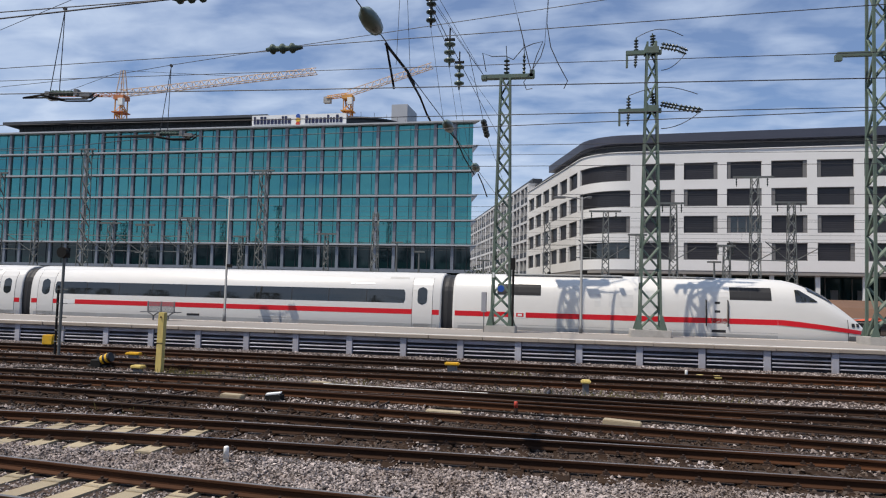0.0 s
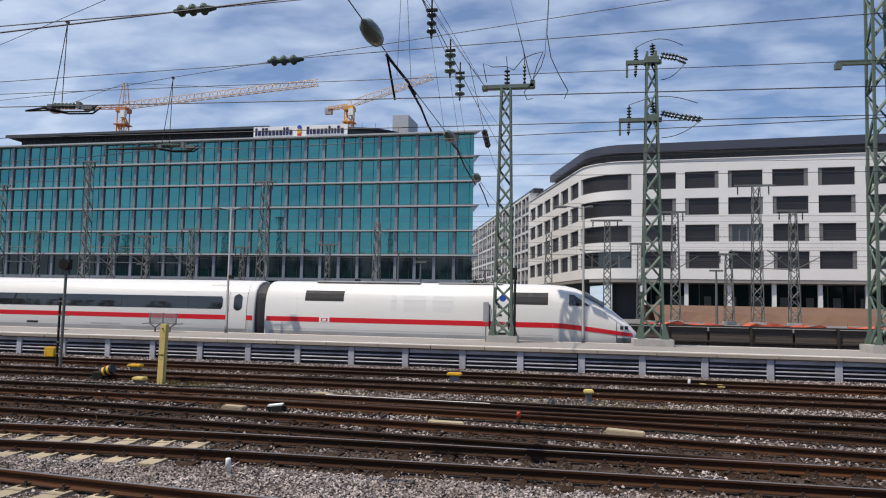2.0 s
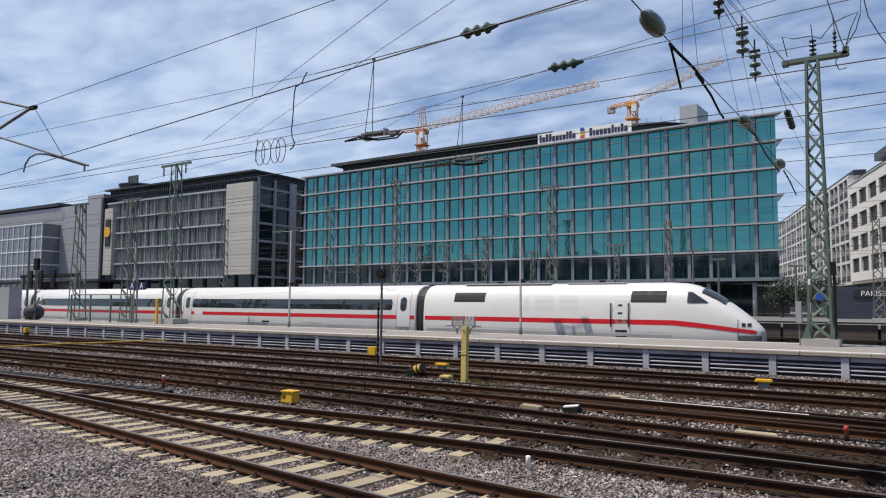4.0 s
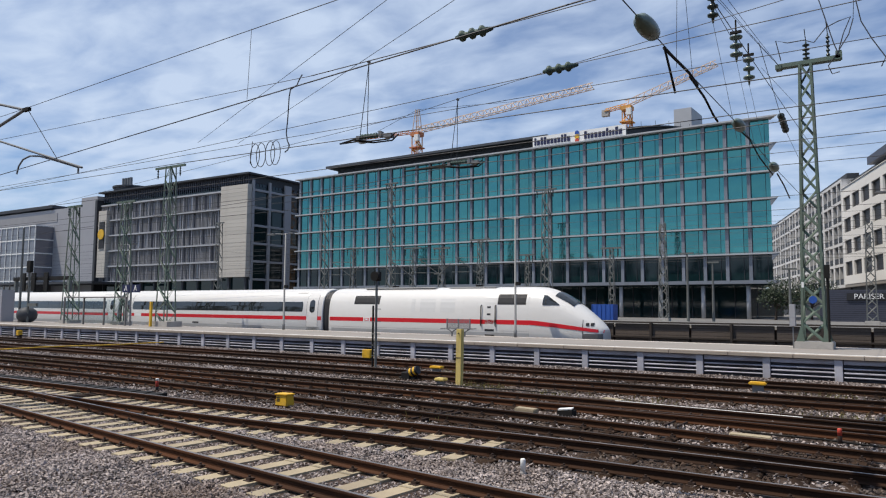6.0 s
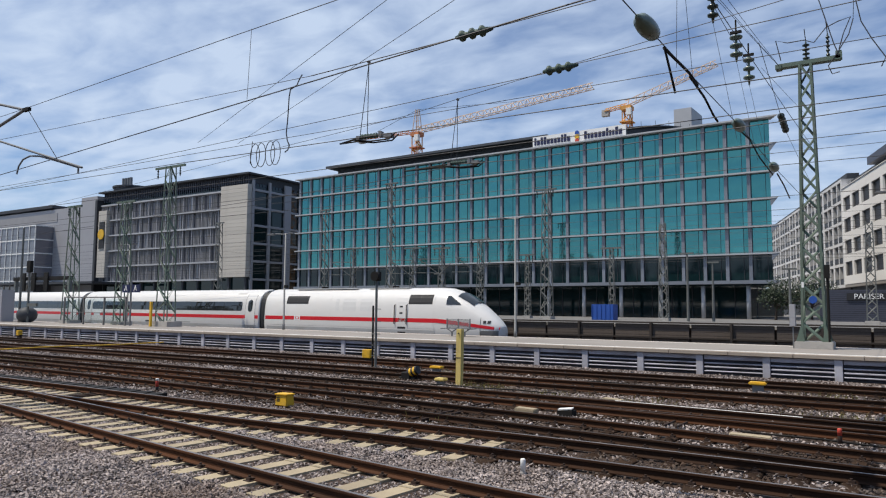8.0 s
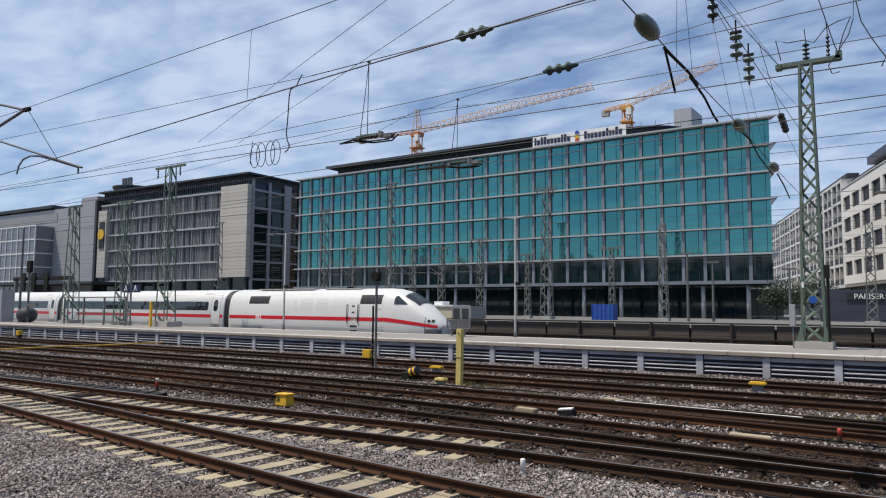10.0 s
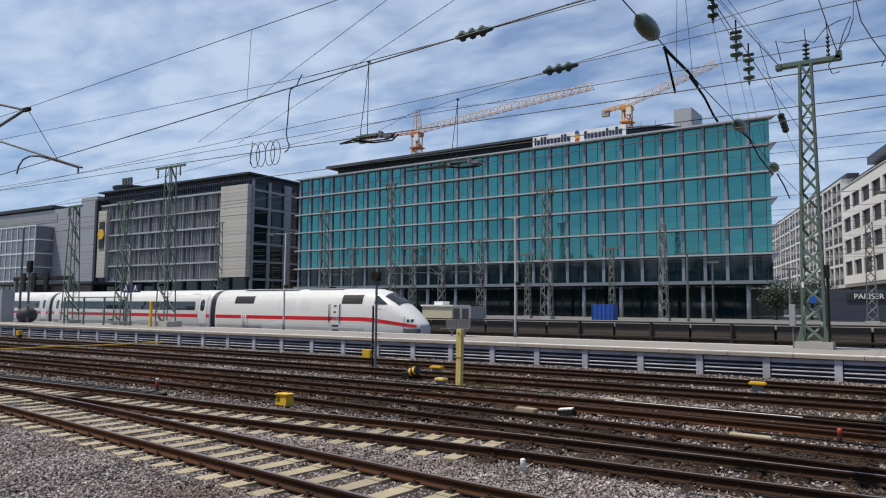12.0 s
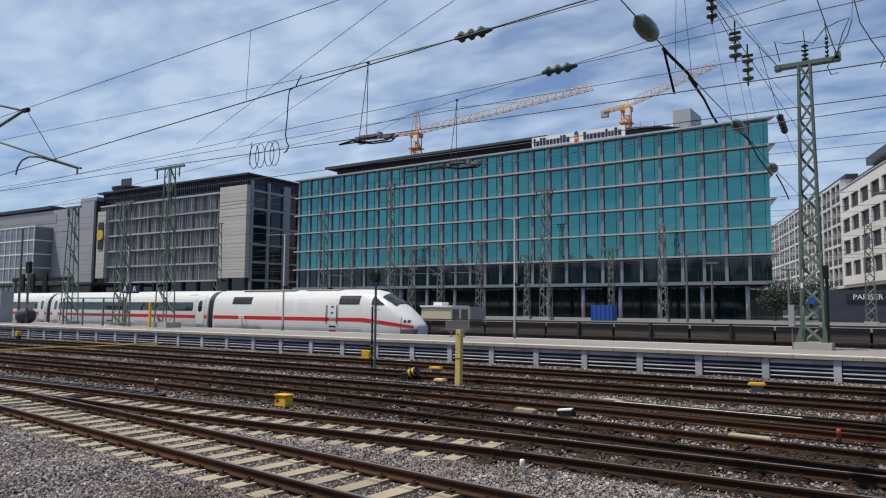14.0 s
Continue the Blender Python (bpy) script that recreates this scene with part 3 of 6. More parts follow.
def make_coach(train, x0, x1, doors, windows, marks):
    """A coach between x0 and x1, x1 nearer to the power car."""
    body = part("coach", loft([(x0 + 0.32, 0.97, 0.32, 3.80), (x0 + 0.42, 1, 0.32, 3.84), (x1 - 0.42, 1, 0.32, 3.84), (x1 - 0.32, 0.97, 0.32, 3.80)]),
                "train_white", train, "white coach with a dark window band and red stripe", smooth=False)
    for pgn in body.data.polygons:
        pgn.use_smooth = abs(pgn.normal.x) < 0.5
    part("red_stripe", skin(x0 + 0.43, x1 - 0.43, 1.44, 1.72), "train_red", body, "red stripe along the coach side")
    part("lower_skirt", skin(x0 + 0.6, x1 - 0.6, 0.45, 0.92, 0.008), "train_grey", body, "pale grey skirt panels")
    for a, b in windows:
        part("window_band", skin(a, b, 2.06, 2.82, 0.006, round_r=0.08), "train_glass", body, "dark tinted window band")
        n = max(1, round((b - a) / 2.15))
        for i in range(1, n):
            xx = a + (b - a) * i / n
            part("window_joint", skin(xx - 0.02, xx + 0.02, 2.06, 2.82, 0.009), "train_dark", body)
    for d in doors:
        dr = part("door", skin(d - 0.55, d + 0.55, 0.72, 3.50, 0.008, round_r=0.1), "train_white", body, "white plug door with an oval window")
        part("door_window", skin(d - 0.27, d + 0.27, 1.98, 2.98, 0.013, round_r=0.26, nz=14), "train_glass", dr, "oval dark door window")
        for e in (-0.57, 0.56):
            part("door_seam", skin(d + e, d + e + 0.012, 0.72, 3.50, 0.010), "train_dark", dr)
        part("door_sill", skin(d - 0.6, d + 0.6, 0.66, 0.70, 0.02), "train_dark", dr)
    for a, b, z0, z1, mt in marks:
        part("side_mark", skin(a, b, z0, z1, 0.007), mt, body)
    wheelset(body, x0 + 3.8)
    wheelset(body, x1 - 3.8)
    body.matrix_basis = Matrix.Diagonal((COACH, 1, 1, 1))
    return body


def make_gangway(train, x):
    return part("gangway", loft([(x - 0.36, 0.93, 0.5, 3.74), (x - 0.2, 0.90, 0.5, 3.70), (x, 0.93, 0.5, 3.74), (x + 0.2, 0.90, 0.5, 3.70), (x + 0.4, 0.93, 0.5, 3.74)]),
                "train_dark", train, "black rubber gangway bellows")


def make_power_car(train):
    secs = [(0.30, 0.97, 0.32, 3.80), (0.42, 1, 0.32, 3.84), (14.5, 1, 0.32, 3.84), (15.9, 1.0, 0.32, 3.83), (16.7, 0.995, 0.32, 3.78), (17.25, 0.98, 0.32, 3.65), (17.8, 0.96, 0.33, 3.41),
            (18.4, 0.92, 0.34, 3.05), (19.0, 0.85, 0.36, 2.60), (19.5, 0.76, 0.38, 2.18), (19.92, 0.66, 0.42, 1.81), (20.16, 0.57, 0.45, 1.55), (20.30, 0.48, 0.49, 1.38), (20.38, 0.36, 0.54, 1.28),
            (20.42, 0.18, 0.62, 1.20)]
    body = part("power_car", loft(secs), "train_white", train, "white streamlined power car with sloping nose")
    for pgn in body.data.polygons:
        pgn.use_smooth = True
    sec = secs

    def at(x):
        for a, b in zip(sec, sec[1:]):
            if a[0] <= x <= b[0]:
                f = (x - a[0]) / (b[0] - a[0])
                return [a[i] + (b[i] - a[i]) * f for i in range(1, 4)]
        return sec[-1][1:]

    def nose_y(x, z):
        w, zb, zt = at(x)
        z0 = 0.32 + (z - zb) / (zt - zb) * 3.52
        return side_y(min(max(z0, 0.32), 3.84), w)

    def nose_panel(xs, lo, hi, off, sides=(-1, 1), nz=5):
        out = []
        for s in sides:
            bm = bmesh.new()
            out.append(bm)
            g = []
            for x in xs:
                za, zb = lo(x), hi(x)
                g.append([bm.verts.new((x + off * 0.5, s * (nose_y(x, za + (zb - za) * i / nz) + off), za + (zb - za) * i / nz + off * 0.4)) for i in range(nz + 1)])
            for a, b in zip(g, g[1:]):
                for i in range(nz):
                    bm.faces.new((a[i], b[i], b[i + 1], a[i + 1]))
        return out

    part("red_stripe", skin(0.43, 16.2, 1.44, 1.72), "train_red", body, "red stripe along the side")
    drop = lambda x: 0.0 if x < 16.2 else 0.39 * ((x - 16.2) / 4.0) ** 1.25
    xs = [16.2 + 0.246 * i for i in range(18)]
    part("nose_stripe", nose_panel(xs, lambda x: 1.44 - drop(x), lambda x: 1.72 - drop(x) * 1.25, 0.016), "train_red", body, "red stripe sweeping down to the nose")
    part("lower_skirt", skin(0.6, 16.2, 0.45, 0.92, 0.008), "train_grey", body)
    for a, b, z0, z1 in ((2.65, 4.9, 2.66, 3.27), (14.05, 15.95, 2.68, 3.34)):
        gr = part("ventilation_grille", skin(a, b, z0, z1, 0.008), "grille", body, "black ventilation grille")
        part("grille_bar", skin((a + b) / 2 - 0.03, (a + b) / 2 + 0.03, z0, z1, 0.014), "train_dark", gr)
    # service door between two black hand rails
    part("cab_door", skin(13.2, 14.0, 0.9, 3.3, 0.006), "train_white", body, "white cab door")
    for x in (12.95, 13.95):
        for s in (-1, 1):
            bm = bmesh.new()
            cable(bm, [(x, s * 1.45, 1.28), (x, s * 1.57, 1.33), (x, s * 1.54, 2.58), (x, s * 1.40, 2.65)], 0.03, 6)
            part("hand_rail", bm, "black_metal", body, "black vertical hand rail")
    for z0, z1 in ((0.62, 0.78), (0.98, 1.12)):
        part("step_recess", skin(13.2, 13.85, z0, z1, 0.012), "train_dark", body)
    for z in (2.0, 2.45):
        part("door_handle", skin(13.35, 13.6, z, z + 0.12, 0.012), "train_dark", body)
    # pale letters worn to plain bars
    for i, (a, b) in enumerate(((7.6, 7.9), (8.3, 9.5), (9.9, 11.0))):
        part("faded_mark", skin(a, b, 2.15, 3.05, 0.003), "train_pale_mark", body, "faint grey worn marking")
    part("side_badge", skin(3.55, 4.15, 1.42, 1.74, 0.010), "white_paint", body, "small white badge with red outline")
    part("side_badge", skin(3.66, 4.04, 1.48, 1.68, 0.013), "train_red", body)
    part("side_badge", skin(3.74, 3.96, 1.52, 1.64, 0.016), "white_paint", body)
    # side window of the cab, windscreen, front hatch, lamps
    part("cab_window", nose_panel([17.0 + 0.11 * i for i in range(10)], lambda x: 2.66, lambda x: 3.26 - max(0, (x - 17.2)) * 0.70, 0.03, nz=8), "train_glass", body, "dark triangular cab window")

    def over_nose(x0, x1, n, reach, lift):
        """A panel over the nose's top, from one shoulder to the other."""
        bm = bmesh.new()
        g = []
        for i in range(n + 1):
            x = x0 + (x1 - x0) * i / n
            w, zb, zt = at(x)
            row = []
            for k in range(-8, 9):
                zf = 3.84 - reach * abs(k / 8) ** 2.2
                y = side_y(zf, w) * (1 if k > 0 else -1) if k else 0.0
                row.append(bm.verts.new((x + lift, y * (1 + 0.35 * lift), zb + (zf - 0.32) / 3.52 * (zt - zb) + lift)))
            g.append(row)
        for a, b in zip(g, g[1:]):
            for i in range(16):
                bm.faces.new((a[i], b[i], b[i + 1], a[i + 1]))
        return bm

    part("windscreen", over_nose(17.62, 18.74, 12, 0.33, 0.03), "train_glass", body, "dark raked windscreen", smooth=True)
    bm = bmesh.new()
    tube(bm, (17.58, 0, 3.55), (18.80, 0, 2.81), 0.035, 5)
    part("windscreen_pillar", bm, "train_dark", body)
    for s in (-1, 1):
        bm = bmesh.new()
        tube(bm, (18.88, s * 0.18, 2.74), (18.15, s * 0.62, 3.14), 0.018, 5)
        part("windscreen_wiper", bm, "black_metal", body)
    for x0, x1 in ((19.54, 19.70), (19.78, 19.94)):
        part("head_lamp", nose_panel([x0, (x0 + x1) / 2, x1], lambda x: 1.44, lambda x: 1.62, 0.02), "train_dark", body, "dark headlamp cluster")
    part("nose_shroud", nose_panel([19.4, 19.6, 19.8, 20.0, 20.15, 20.28, 20.36], lambda x: at(x)[1] + 0.03, lambda x: 0.98, 0.014), "window_frame", body, "dark grey coupler shroud")
    part("front_seam", nose_panel([19.36, 19.39], lambda x: 0.45, lambda x: 1.80, 0.012), "train_dark", body)
    wheelset(body, 4.6)
    wheelset(body, 15.8)
    bbox_part("roof_unit", (3.0, 9.0, -0.7, 0.7, 3.78, 3.87), "train_grey", body, "", None, 0.03)
    bbox_part("roof_unit", (10.0, 13.5, -0.6, 0.6, 3.78, 3.86), "train_grey", body, "", None, 0.03)
    for x in (5.5, 12.2):
        bbox_part("roof_fitting", (x - 0.35, x - 0.2, -0.3, 0.3, 3.86, 4.0), "black_metal", body)
    for x in (2.2, 5.6, 7.1, 11.6, 12.6, 16.1):
        part("panel_seam", skin(x, x + 0.010, 0.6, 3.3, 0.003), "train_pale_mark", body)
    part("skirt_seam", skin(0.5, 16.2, 1.02, 1.035, 0.005), "train_grey", body)
    body.matrix_basis = Matrix.Diagonal((1.063, 1, 1, 1))
    return body


train = thing("train", "white high-speed train with a red stripe, backing slowly away", "train")
make_power_car(train)
make_gangway(train, 0.0)
make_coach(train, -26.4, 0.0, (-1.37, -25.0), [(-24.35, -2.33)],
           [(-5.5, -5.3, 3.05, 3.2, "train_pale_mark"), (-5.2, -4.1, 3.08, 3.16, "train_pale_mark"), (-3.3, -2.2, 3.42, 3.54, "train_grey"), (-24.0, -22.9, 1.44, 1.72, "white_paint"),
            (-15.4, -14.6, 0.95, 1.08, "train_dark"), (-10.9, -8.9, 0.98, 1.08, "train_grey")])
make_gangway(train, -26.4 * COACH)
make_coach(train, -52.8, -26.4, (-27.77, -51.4), [(-50.75, -28.75)], [(-31.8, -30.5, 3.08, 3.16, "train_pale_mark"), (-29.7, -28.6, 3.42, 3.54, "train_grey")])
make_gangway(train, -52.8 * COACH)
make_coach(train, -79.2, -52.8, (-54.2, -77.8), [(-77.1, -55.2)], [(-58.2, -56.9, 3.08, 3.16, "train_pale_mark")])
# ---------------------------------------------------------------- glass office building
GLASS_M = pose(-12.7, 93.0, 0, 0, 0, -2.03)       # right front corner; the front runs along local -x
BAYS, BAY, LEVELS, STOREY = 30, 2.7, 6, 3.33
EAVE = 26.0


def make_glass_building():
    b = thing("office_building", "long teal glass office building with light grey floor ledges", "building", GLASS_M)
    L = BAYS * BAY
    ground_top = EAVE - LEVELS * STOREY      # 6.02
    bm = bmesh.new()
    for v in box(bm, -L + 0.3, -0.3, 0.62, 30, ground_top - 0.6, EAVE - 0.15):
        if v.co.y > 20 and v.co.x > -10:
            v.co.x -= 7.0                 # the end wall runs back at a slant
    part("core", bm, "dark_glass", b)
    bbox_part("ground_floor", (-L + 2, -3.5, 4.5, 28, YARD, ground_top - 0.6), "dark_glass", b, "dark recessed ground floor glazing")
    for k in range(1, 28):
        bm = bmesh.new()
        box(bm, -2.7 * k - 0.05, -2.7 * k + 0.05, 4.42, 4.52, YARD, ground_top - 0.6)
        part("glazing_bar", bm, "slate", b)
    # ledges: thin slabs that stand out and run past the corners in a point
    for k in range(LEVELS + 1):
        z = EAVE - k * STOREY
        bm = bmesh.new()
        h = 0.2 if k < LEVELS else 0.42
        out = -0.6 if k else -0.75
        vs = box(bm, -L - 0.5, 0.05, out, 0.9, z - h, z)
        tip = 1.0 if k else 1.25
        q = [bm.verts.new(c) for c in ((0.05, out, z), (tip, out, z), (0.05, 0.9, z), (0.05, out, z - h), (tip * 0.9, out, z - h * 0.6), (0.05, 0.9, z - h))]
        for f in ((0, 1, 2), (3, 5, 4), (0, 3, 4, 1), (1, 4, 5, 2)):
            bm.faces.new([q[i] for i in f])
        part("floor_ledge", bm, "slab_edge" if k < LEVELS else "grey_fin", b, "light grey projecting ledge" if k else "thin projecting eave")
        if 0 < k < LEVELS:
            # small triangular bracket under the tip of each ledge
            bm = bmesh.new()
            q = [bm.verts.new(c) for c in ((0.03, -0.55, z - h), (0.85, -0.55, z - h * 0.8), (0.03, -0.55, z - 1.0), (0.03, 0.1, z - h), (0.03, 0.1, z - 0.9))]
            for f in ((0, 1, 2), (0, 3, 1), (1, 3, 4, 2), (0, 2, 4, 3)):
                bm.faces.new([q[i] for i in f])
            part("ledge_bracket", bm, "grey_fin", b)
    # one bay: grey fin, wide pane, narrow pane, thin mullions
    pane = narrow = fin = mull = None
    for k in range(LEVELS):
        z1 = EAVE - k * STOREY - (0.26 if k < LEVELS else 0.6)
        z0 = EAVE - (k + 1) * STOREY
        for i in range(BAYS):
            x = -L + i * BAY
            m = pose(x + random.uniform(-0.008, 0.008), 0, z0, random.uniform(-0.12, 0.12), 0, random.uniform(-0.15, 0.15))
            if pane is None:
                H = STOREY - 0.26
                pane = bbox_part("glass_pane", (0.53, 2.14, 0.10, 0.13, 0.0, H), "teal_glass", b, "", m)
                narrow = bbox_part("glass_pane", (2.17, 2.70, 0.08, 0.11, 0.0, H), "teal_glass", b, "", m)
                bm = bmesh.new()
                box(bm, 0.04, 0.46, -0.16, 0.5, 0, H)
                bmesh.ops.bevel(bm, geom=bm.edges[:], offset=0.015, segments=1, affect="EDGES")
                fin = part("facade_fin", bm, "grey_fin", b, "", m)
                bm = bmesh.new()
                box(bm, 2.14, 2.18, 0.02, 0.2, 0, H)
                mull = part("mullion", bm, "slate", b, "", m)
            elif k == LEVELS - 1:
                # lowest storey: mirrored dark treeline put into the colour, dark panes replace teal
                if i == 0:
                    low = bbox_part("glass_pane", (0.53, 2.68, 0.10, 0.13, 0.0, STOREY - 0.26), "dark_glass", b, "", m)
                else:
                    again(low, b, m)
                again(fin, b, pose(x, 0, z0))
                again(mull, b, pose(x, 0, z0))
            else:
                again(pane, b, m)
                m2 = pose(x, 0, z0, random.uniform(-0.12, 0.12), 0, random.uniform(-0.2, 0.2))
                again(narrow, b, m2)
                again(fin, b, pose(x, 0, z0))
                again(mull, b, pose(x, 0, z0))
    # round columns of the open ground floor
    for i in range(12):
        bm = bmesh.new()
        lathe(bm, [(0, 0.26), (ground_top - 0.6 - YARD, 0.26)], (-2.9 - i * 5.4, 0.4, YARD), (0, 0, 1), 14)
        part("column", bm, "slab_edge", b, "light grey round concrete column", smooth=True)
    # set-back roof storey with a thin flat roof, and the round plant room
    r = part("roof_storey", bmesh.new(), "slate", b)
    bm = bmesh.new()
    box(bm, -77, -32.5, 6, 24, EAVE - 0.1, EAVE + 2.6)
    for i in range(70):
        box(bm, -77 + i * 0.64, -76.9 + i * 0.64, 5.93, 6.0, EAVE, EAVE + 2.5)
    r.data = finish("roof_storey", bm, "slate")
    r["label"] = "dark slatted set-back roof storey"
    bbox_part("roof_edge", (-78.6, -32.0, 4.2, 25, EAVE + 2.6, EAVE + 3.0), "roof_grey", b)
    bm = bmesh.new()
    lathe(bm, [(0, 7.4), (2.2, 7.4), (2.2, 7.7), (2.45, 7.7)], (-19.6, 12.5, EAVE), (0, 0, 1), 40)
    for i in range(24):
        a = 2 * math.pi * i / 24
        tube(bm, (-19.6 + 7.5 * math.cos(a), 12.5 + 7.5 * math.sin(a), EAVE + 2.4), (-19.6 + 7.5 * math.cos(a), 12.5 + 7.5 * math.sin(a), EAVE + 3.2), 0.03, 4)
    part("plant_room", bm, "slate", b, "round dark plant room with a rail")
    bbox_part("roof_box", (-15.6, -13.0, 14, 20, EAVE, EAVE + 6.6), "slab_edge", b, "pale scaffold-wrapped box", None)
    # roof sign: letters shown as plain dark bars on white panels, with a small coloured emblem
    s = bbox_part("roof_sign", (-32.4, -18.1, 0.3, 0.42, EAVE + 0.05, EAVE + 1.75), "white_paint", b, "white rooftop sign with dark lettering")
    rs = random.Random(3)
    for a, e in ((-32.1, -26.4), (-24.2, -18.4)):
        x = a
        while x < e - 0.2:
            wdt = rs.choice((0.28, 0.36, 0.42))
            hh = rs.choice((0.75, 0.75, 1.1))
            bm = bmesh.new()
            box(bm, x, x + wdt, 0.22, 0.296, EAVE + 0.45, EAVE + 0.45 + hh)
            part("sign_letter", bm, "navy", s)
            x += wdt + 0.16
    for z, mt, rr in ((1.5, "blue", 0.32), (0.95, "yellow", 0.34), (0.4, "red_paint", 0.3)):
        bm = bmesh.new()
        lathe(bm, [(0, rr), (0.09, rr)], (-25.3, 0.29, EAVE + z), (0, -1, 0), 16)
        part("sign_emblem", bm, mt, s)
    return b


make_glass_building()

# ---------------------------------------------------------------- white apartment building with a rounded corner
WHITE_M = pose(8.8, 94.7, 0, 0, 0, -6.0)
WU0, WR, WTURN = -1.4, 7.0, radians(68)


def wpath(s, d=0.0):
    """A point at s along the facade (front for s > 0, round corner, then the side), d metres out from it."""
    arc = WR * WTURN
    if s >= 0:
        return WU0 + s, -d
    if s >= -arc:
        a = -s / WR
        return WU0 - (WR + d) * math.sin(a), WR - (WR + d) * math.cos(a)
    t = -s - arc
    a = WTURN
    return WU0 - (WR + d) * math.sin(a) - t * math.cos(a), WR - (WR + d) * math.cos(a) + t * math.sin(a)


def wstrip(bm, s0, s1, z0, z1, d0, d1):
    arc = WR * WTURN
    cuts = {s0, s1}
    for i in range(13):
        c = -arc * i / 12
        if s0 < c < s1:
            cuts.add(c)
    ss = sorted(cuts)
    rings = []
    for s in ss:
        rings.append([bm.verts.new((*wpath(s, d), z)) for d, z in ((d0, z0), (d1, z0), (d1, z1), (d0, z1))])
    for a, b in zip(rings, rings[1:]):
        for i in range(4):
            bm.faces.new((a[i], a[(i + 1) % 4], b[(i + 1) % 4], b[i]))
    bm.faces.new(rings[0][::-1])
    bm.faces.new(rings[-1])


def make_white_building():
    b = thing("apartment_building", "white rendered building with rounded corner and dark blinds", "building", WHITE_M)
    S0, S1 = -40.0, 52.0
    base, top = 6.55, 21.9
    wins = [(2.05 + 5.15 * k, 6.1 + 5.15 * k) for k in range(10)] + [(-7.9, 0.55)] + [(-13.1 - 5.2 * k, -9.05 - 5.2 * k) for k in range(6)]
    wins.sort()
    rows = [(18.15 - 3.42 * k, 20.35 - 3.42 * k) for k in range(4)]
    zs = [base] + [z for r in sorted(rows) for z in r] + [top]
    for i in range(0, len(zs), 2):
        bm = bmesh.new()
        wstrip(bm, S0, S1, zs[i], zs[i + 1], -0.45, 0.0)
        part("wall_band", bm, "white_render", b)
    edges = [S0] + [x for w in wins for x in w] + [S1]
    # piers, windows, frames, reveals
    shift = (0.0, 0.25, 0.0, 0.3)
    for j, (z0, z1) in enumerate(rows):
        for i in range(0, len(edges), 2):
            bm = bmesh.new()
            wstrip(bm, edges[i], edges[i + 1], z0, z1, -0.45, -0.002)
            part("wall_pier", bm, "white_render", b)
        for i, (a, e) in enumerate(wins):
            open_blind = (j == 2 and i in (9, 14, 15)) or (j == 3 and a < 0 and e > 0)
            bm = bmesh.new()
            wstrip(bm, a, e, z0, z1, -0.40, -0.30)
            w = part("window", bm, "train_glass" if open_blind else "blind", b, "window with pale reflections" if open_blind else "window behind a closed dark blind")
            bm = bmesh.new()
            lo, hi = (a, a + 0.45) if (i + j) % 2 else (e - 0.45, e)
            wstrip(bm, lo, hi, z0 + 0.05, z1 - 0.05, -0.30, -0.12)
            part("window_frame", bm, "window_frame", w)
            for z in (z0, z1 - 0.09):
                bm = bmesh.new()
                wstrip(bm, a, e, z, z + 0.09, -0.30, -0.10)
                part("window_frame", bm, "window_frame", w)
            if open_blind:
                for f in (0.3, 0.55, 0.8):
                    bm = bmesh.new()
                    wstrip(bm, a + (e - a) * f, a + (e - a) * f + 0.14, z0, z1, -0.30, -0.22)
                    part("window_frame", bm, "window_frame", w)
            else:
                bm = bmesh.new()
                for q in range(1, 9):
                    z = z0 + (z1 - z0) * q / 9
                    wstrip(bm, a + 0.05, e - 0.05, z, z + 0.05, -0.30, -0.27)
                part("blind_slats", bm, "slate", w)
    # the attic storey, set back, with a dark curved fascia
    bm = bmesh.new()
    wstrip(bm, S0, S1, 21.9, 23.3, -2.4, -1.4)
    part("attic_wall", bm, "slate", b, "dark set-back attic storey")
    bm = bmesh.new()
    wstrip(bm, -26.0, S1, 23.2, 24.3, -3.0, -0.25)
    part("attic_roof", bm, "navy_attic", b, "dark navy roof fascia sweeping round the corner")
    bm = bmesh.new()
    wstrip(bm, S0, S1, 21.9, 22.0, -1.5, 0.12)
    part("parapet_cap", bm, "white_render", b)
    bm = bmesh.new()
    for q in range(34):
        s = -12 + q * 1.9
        x, y = wpath(s, -0.1)
        tube(bm, (x, y, 22.0), (x, y, 22.75), 0.025, 4)
    wstrip(bm, -12, 51, 22.72, 22.77, -0.12, -0.08)
    part("roof_rail", bm, "slate", b)
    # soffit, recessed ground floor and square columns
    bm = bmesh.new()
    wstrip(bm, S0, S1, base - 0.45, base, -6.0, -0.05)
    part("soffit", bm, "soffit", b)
    bm = bmesh.new()
    wstrip(bm, 1.5, S1, YARD, base - 0.45, -6.4, -6.0)
    part("ground_floor_wall", bm, "dark_glass", b, "dark shopfront glazing")
    bm = bmesh.new()
    wstrip(bm, -40, -8, YARD, base - 0.45, -1.4, -1.0)
    wstrip(bm, -8, 1.5, YARD, base - 0.45, -5.0, -4.6)
    part("ground_floor_wall", bm, "slate", b)
    for q in range(9):
        bm = bmesh.new()
        s = -3.0 + q * 5.15
        x, y = wpath(s, -0.8)
        box(bm, x - 0.25, x + 0.25, y - 0.25, y + 0.25, YARD, base - 0.45)
        part("column", bm, "white_render", b)
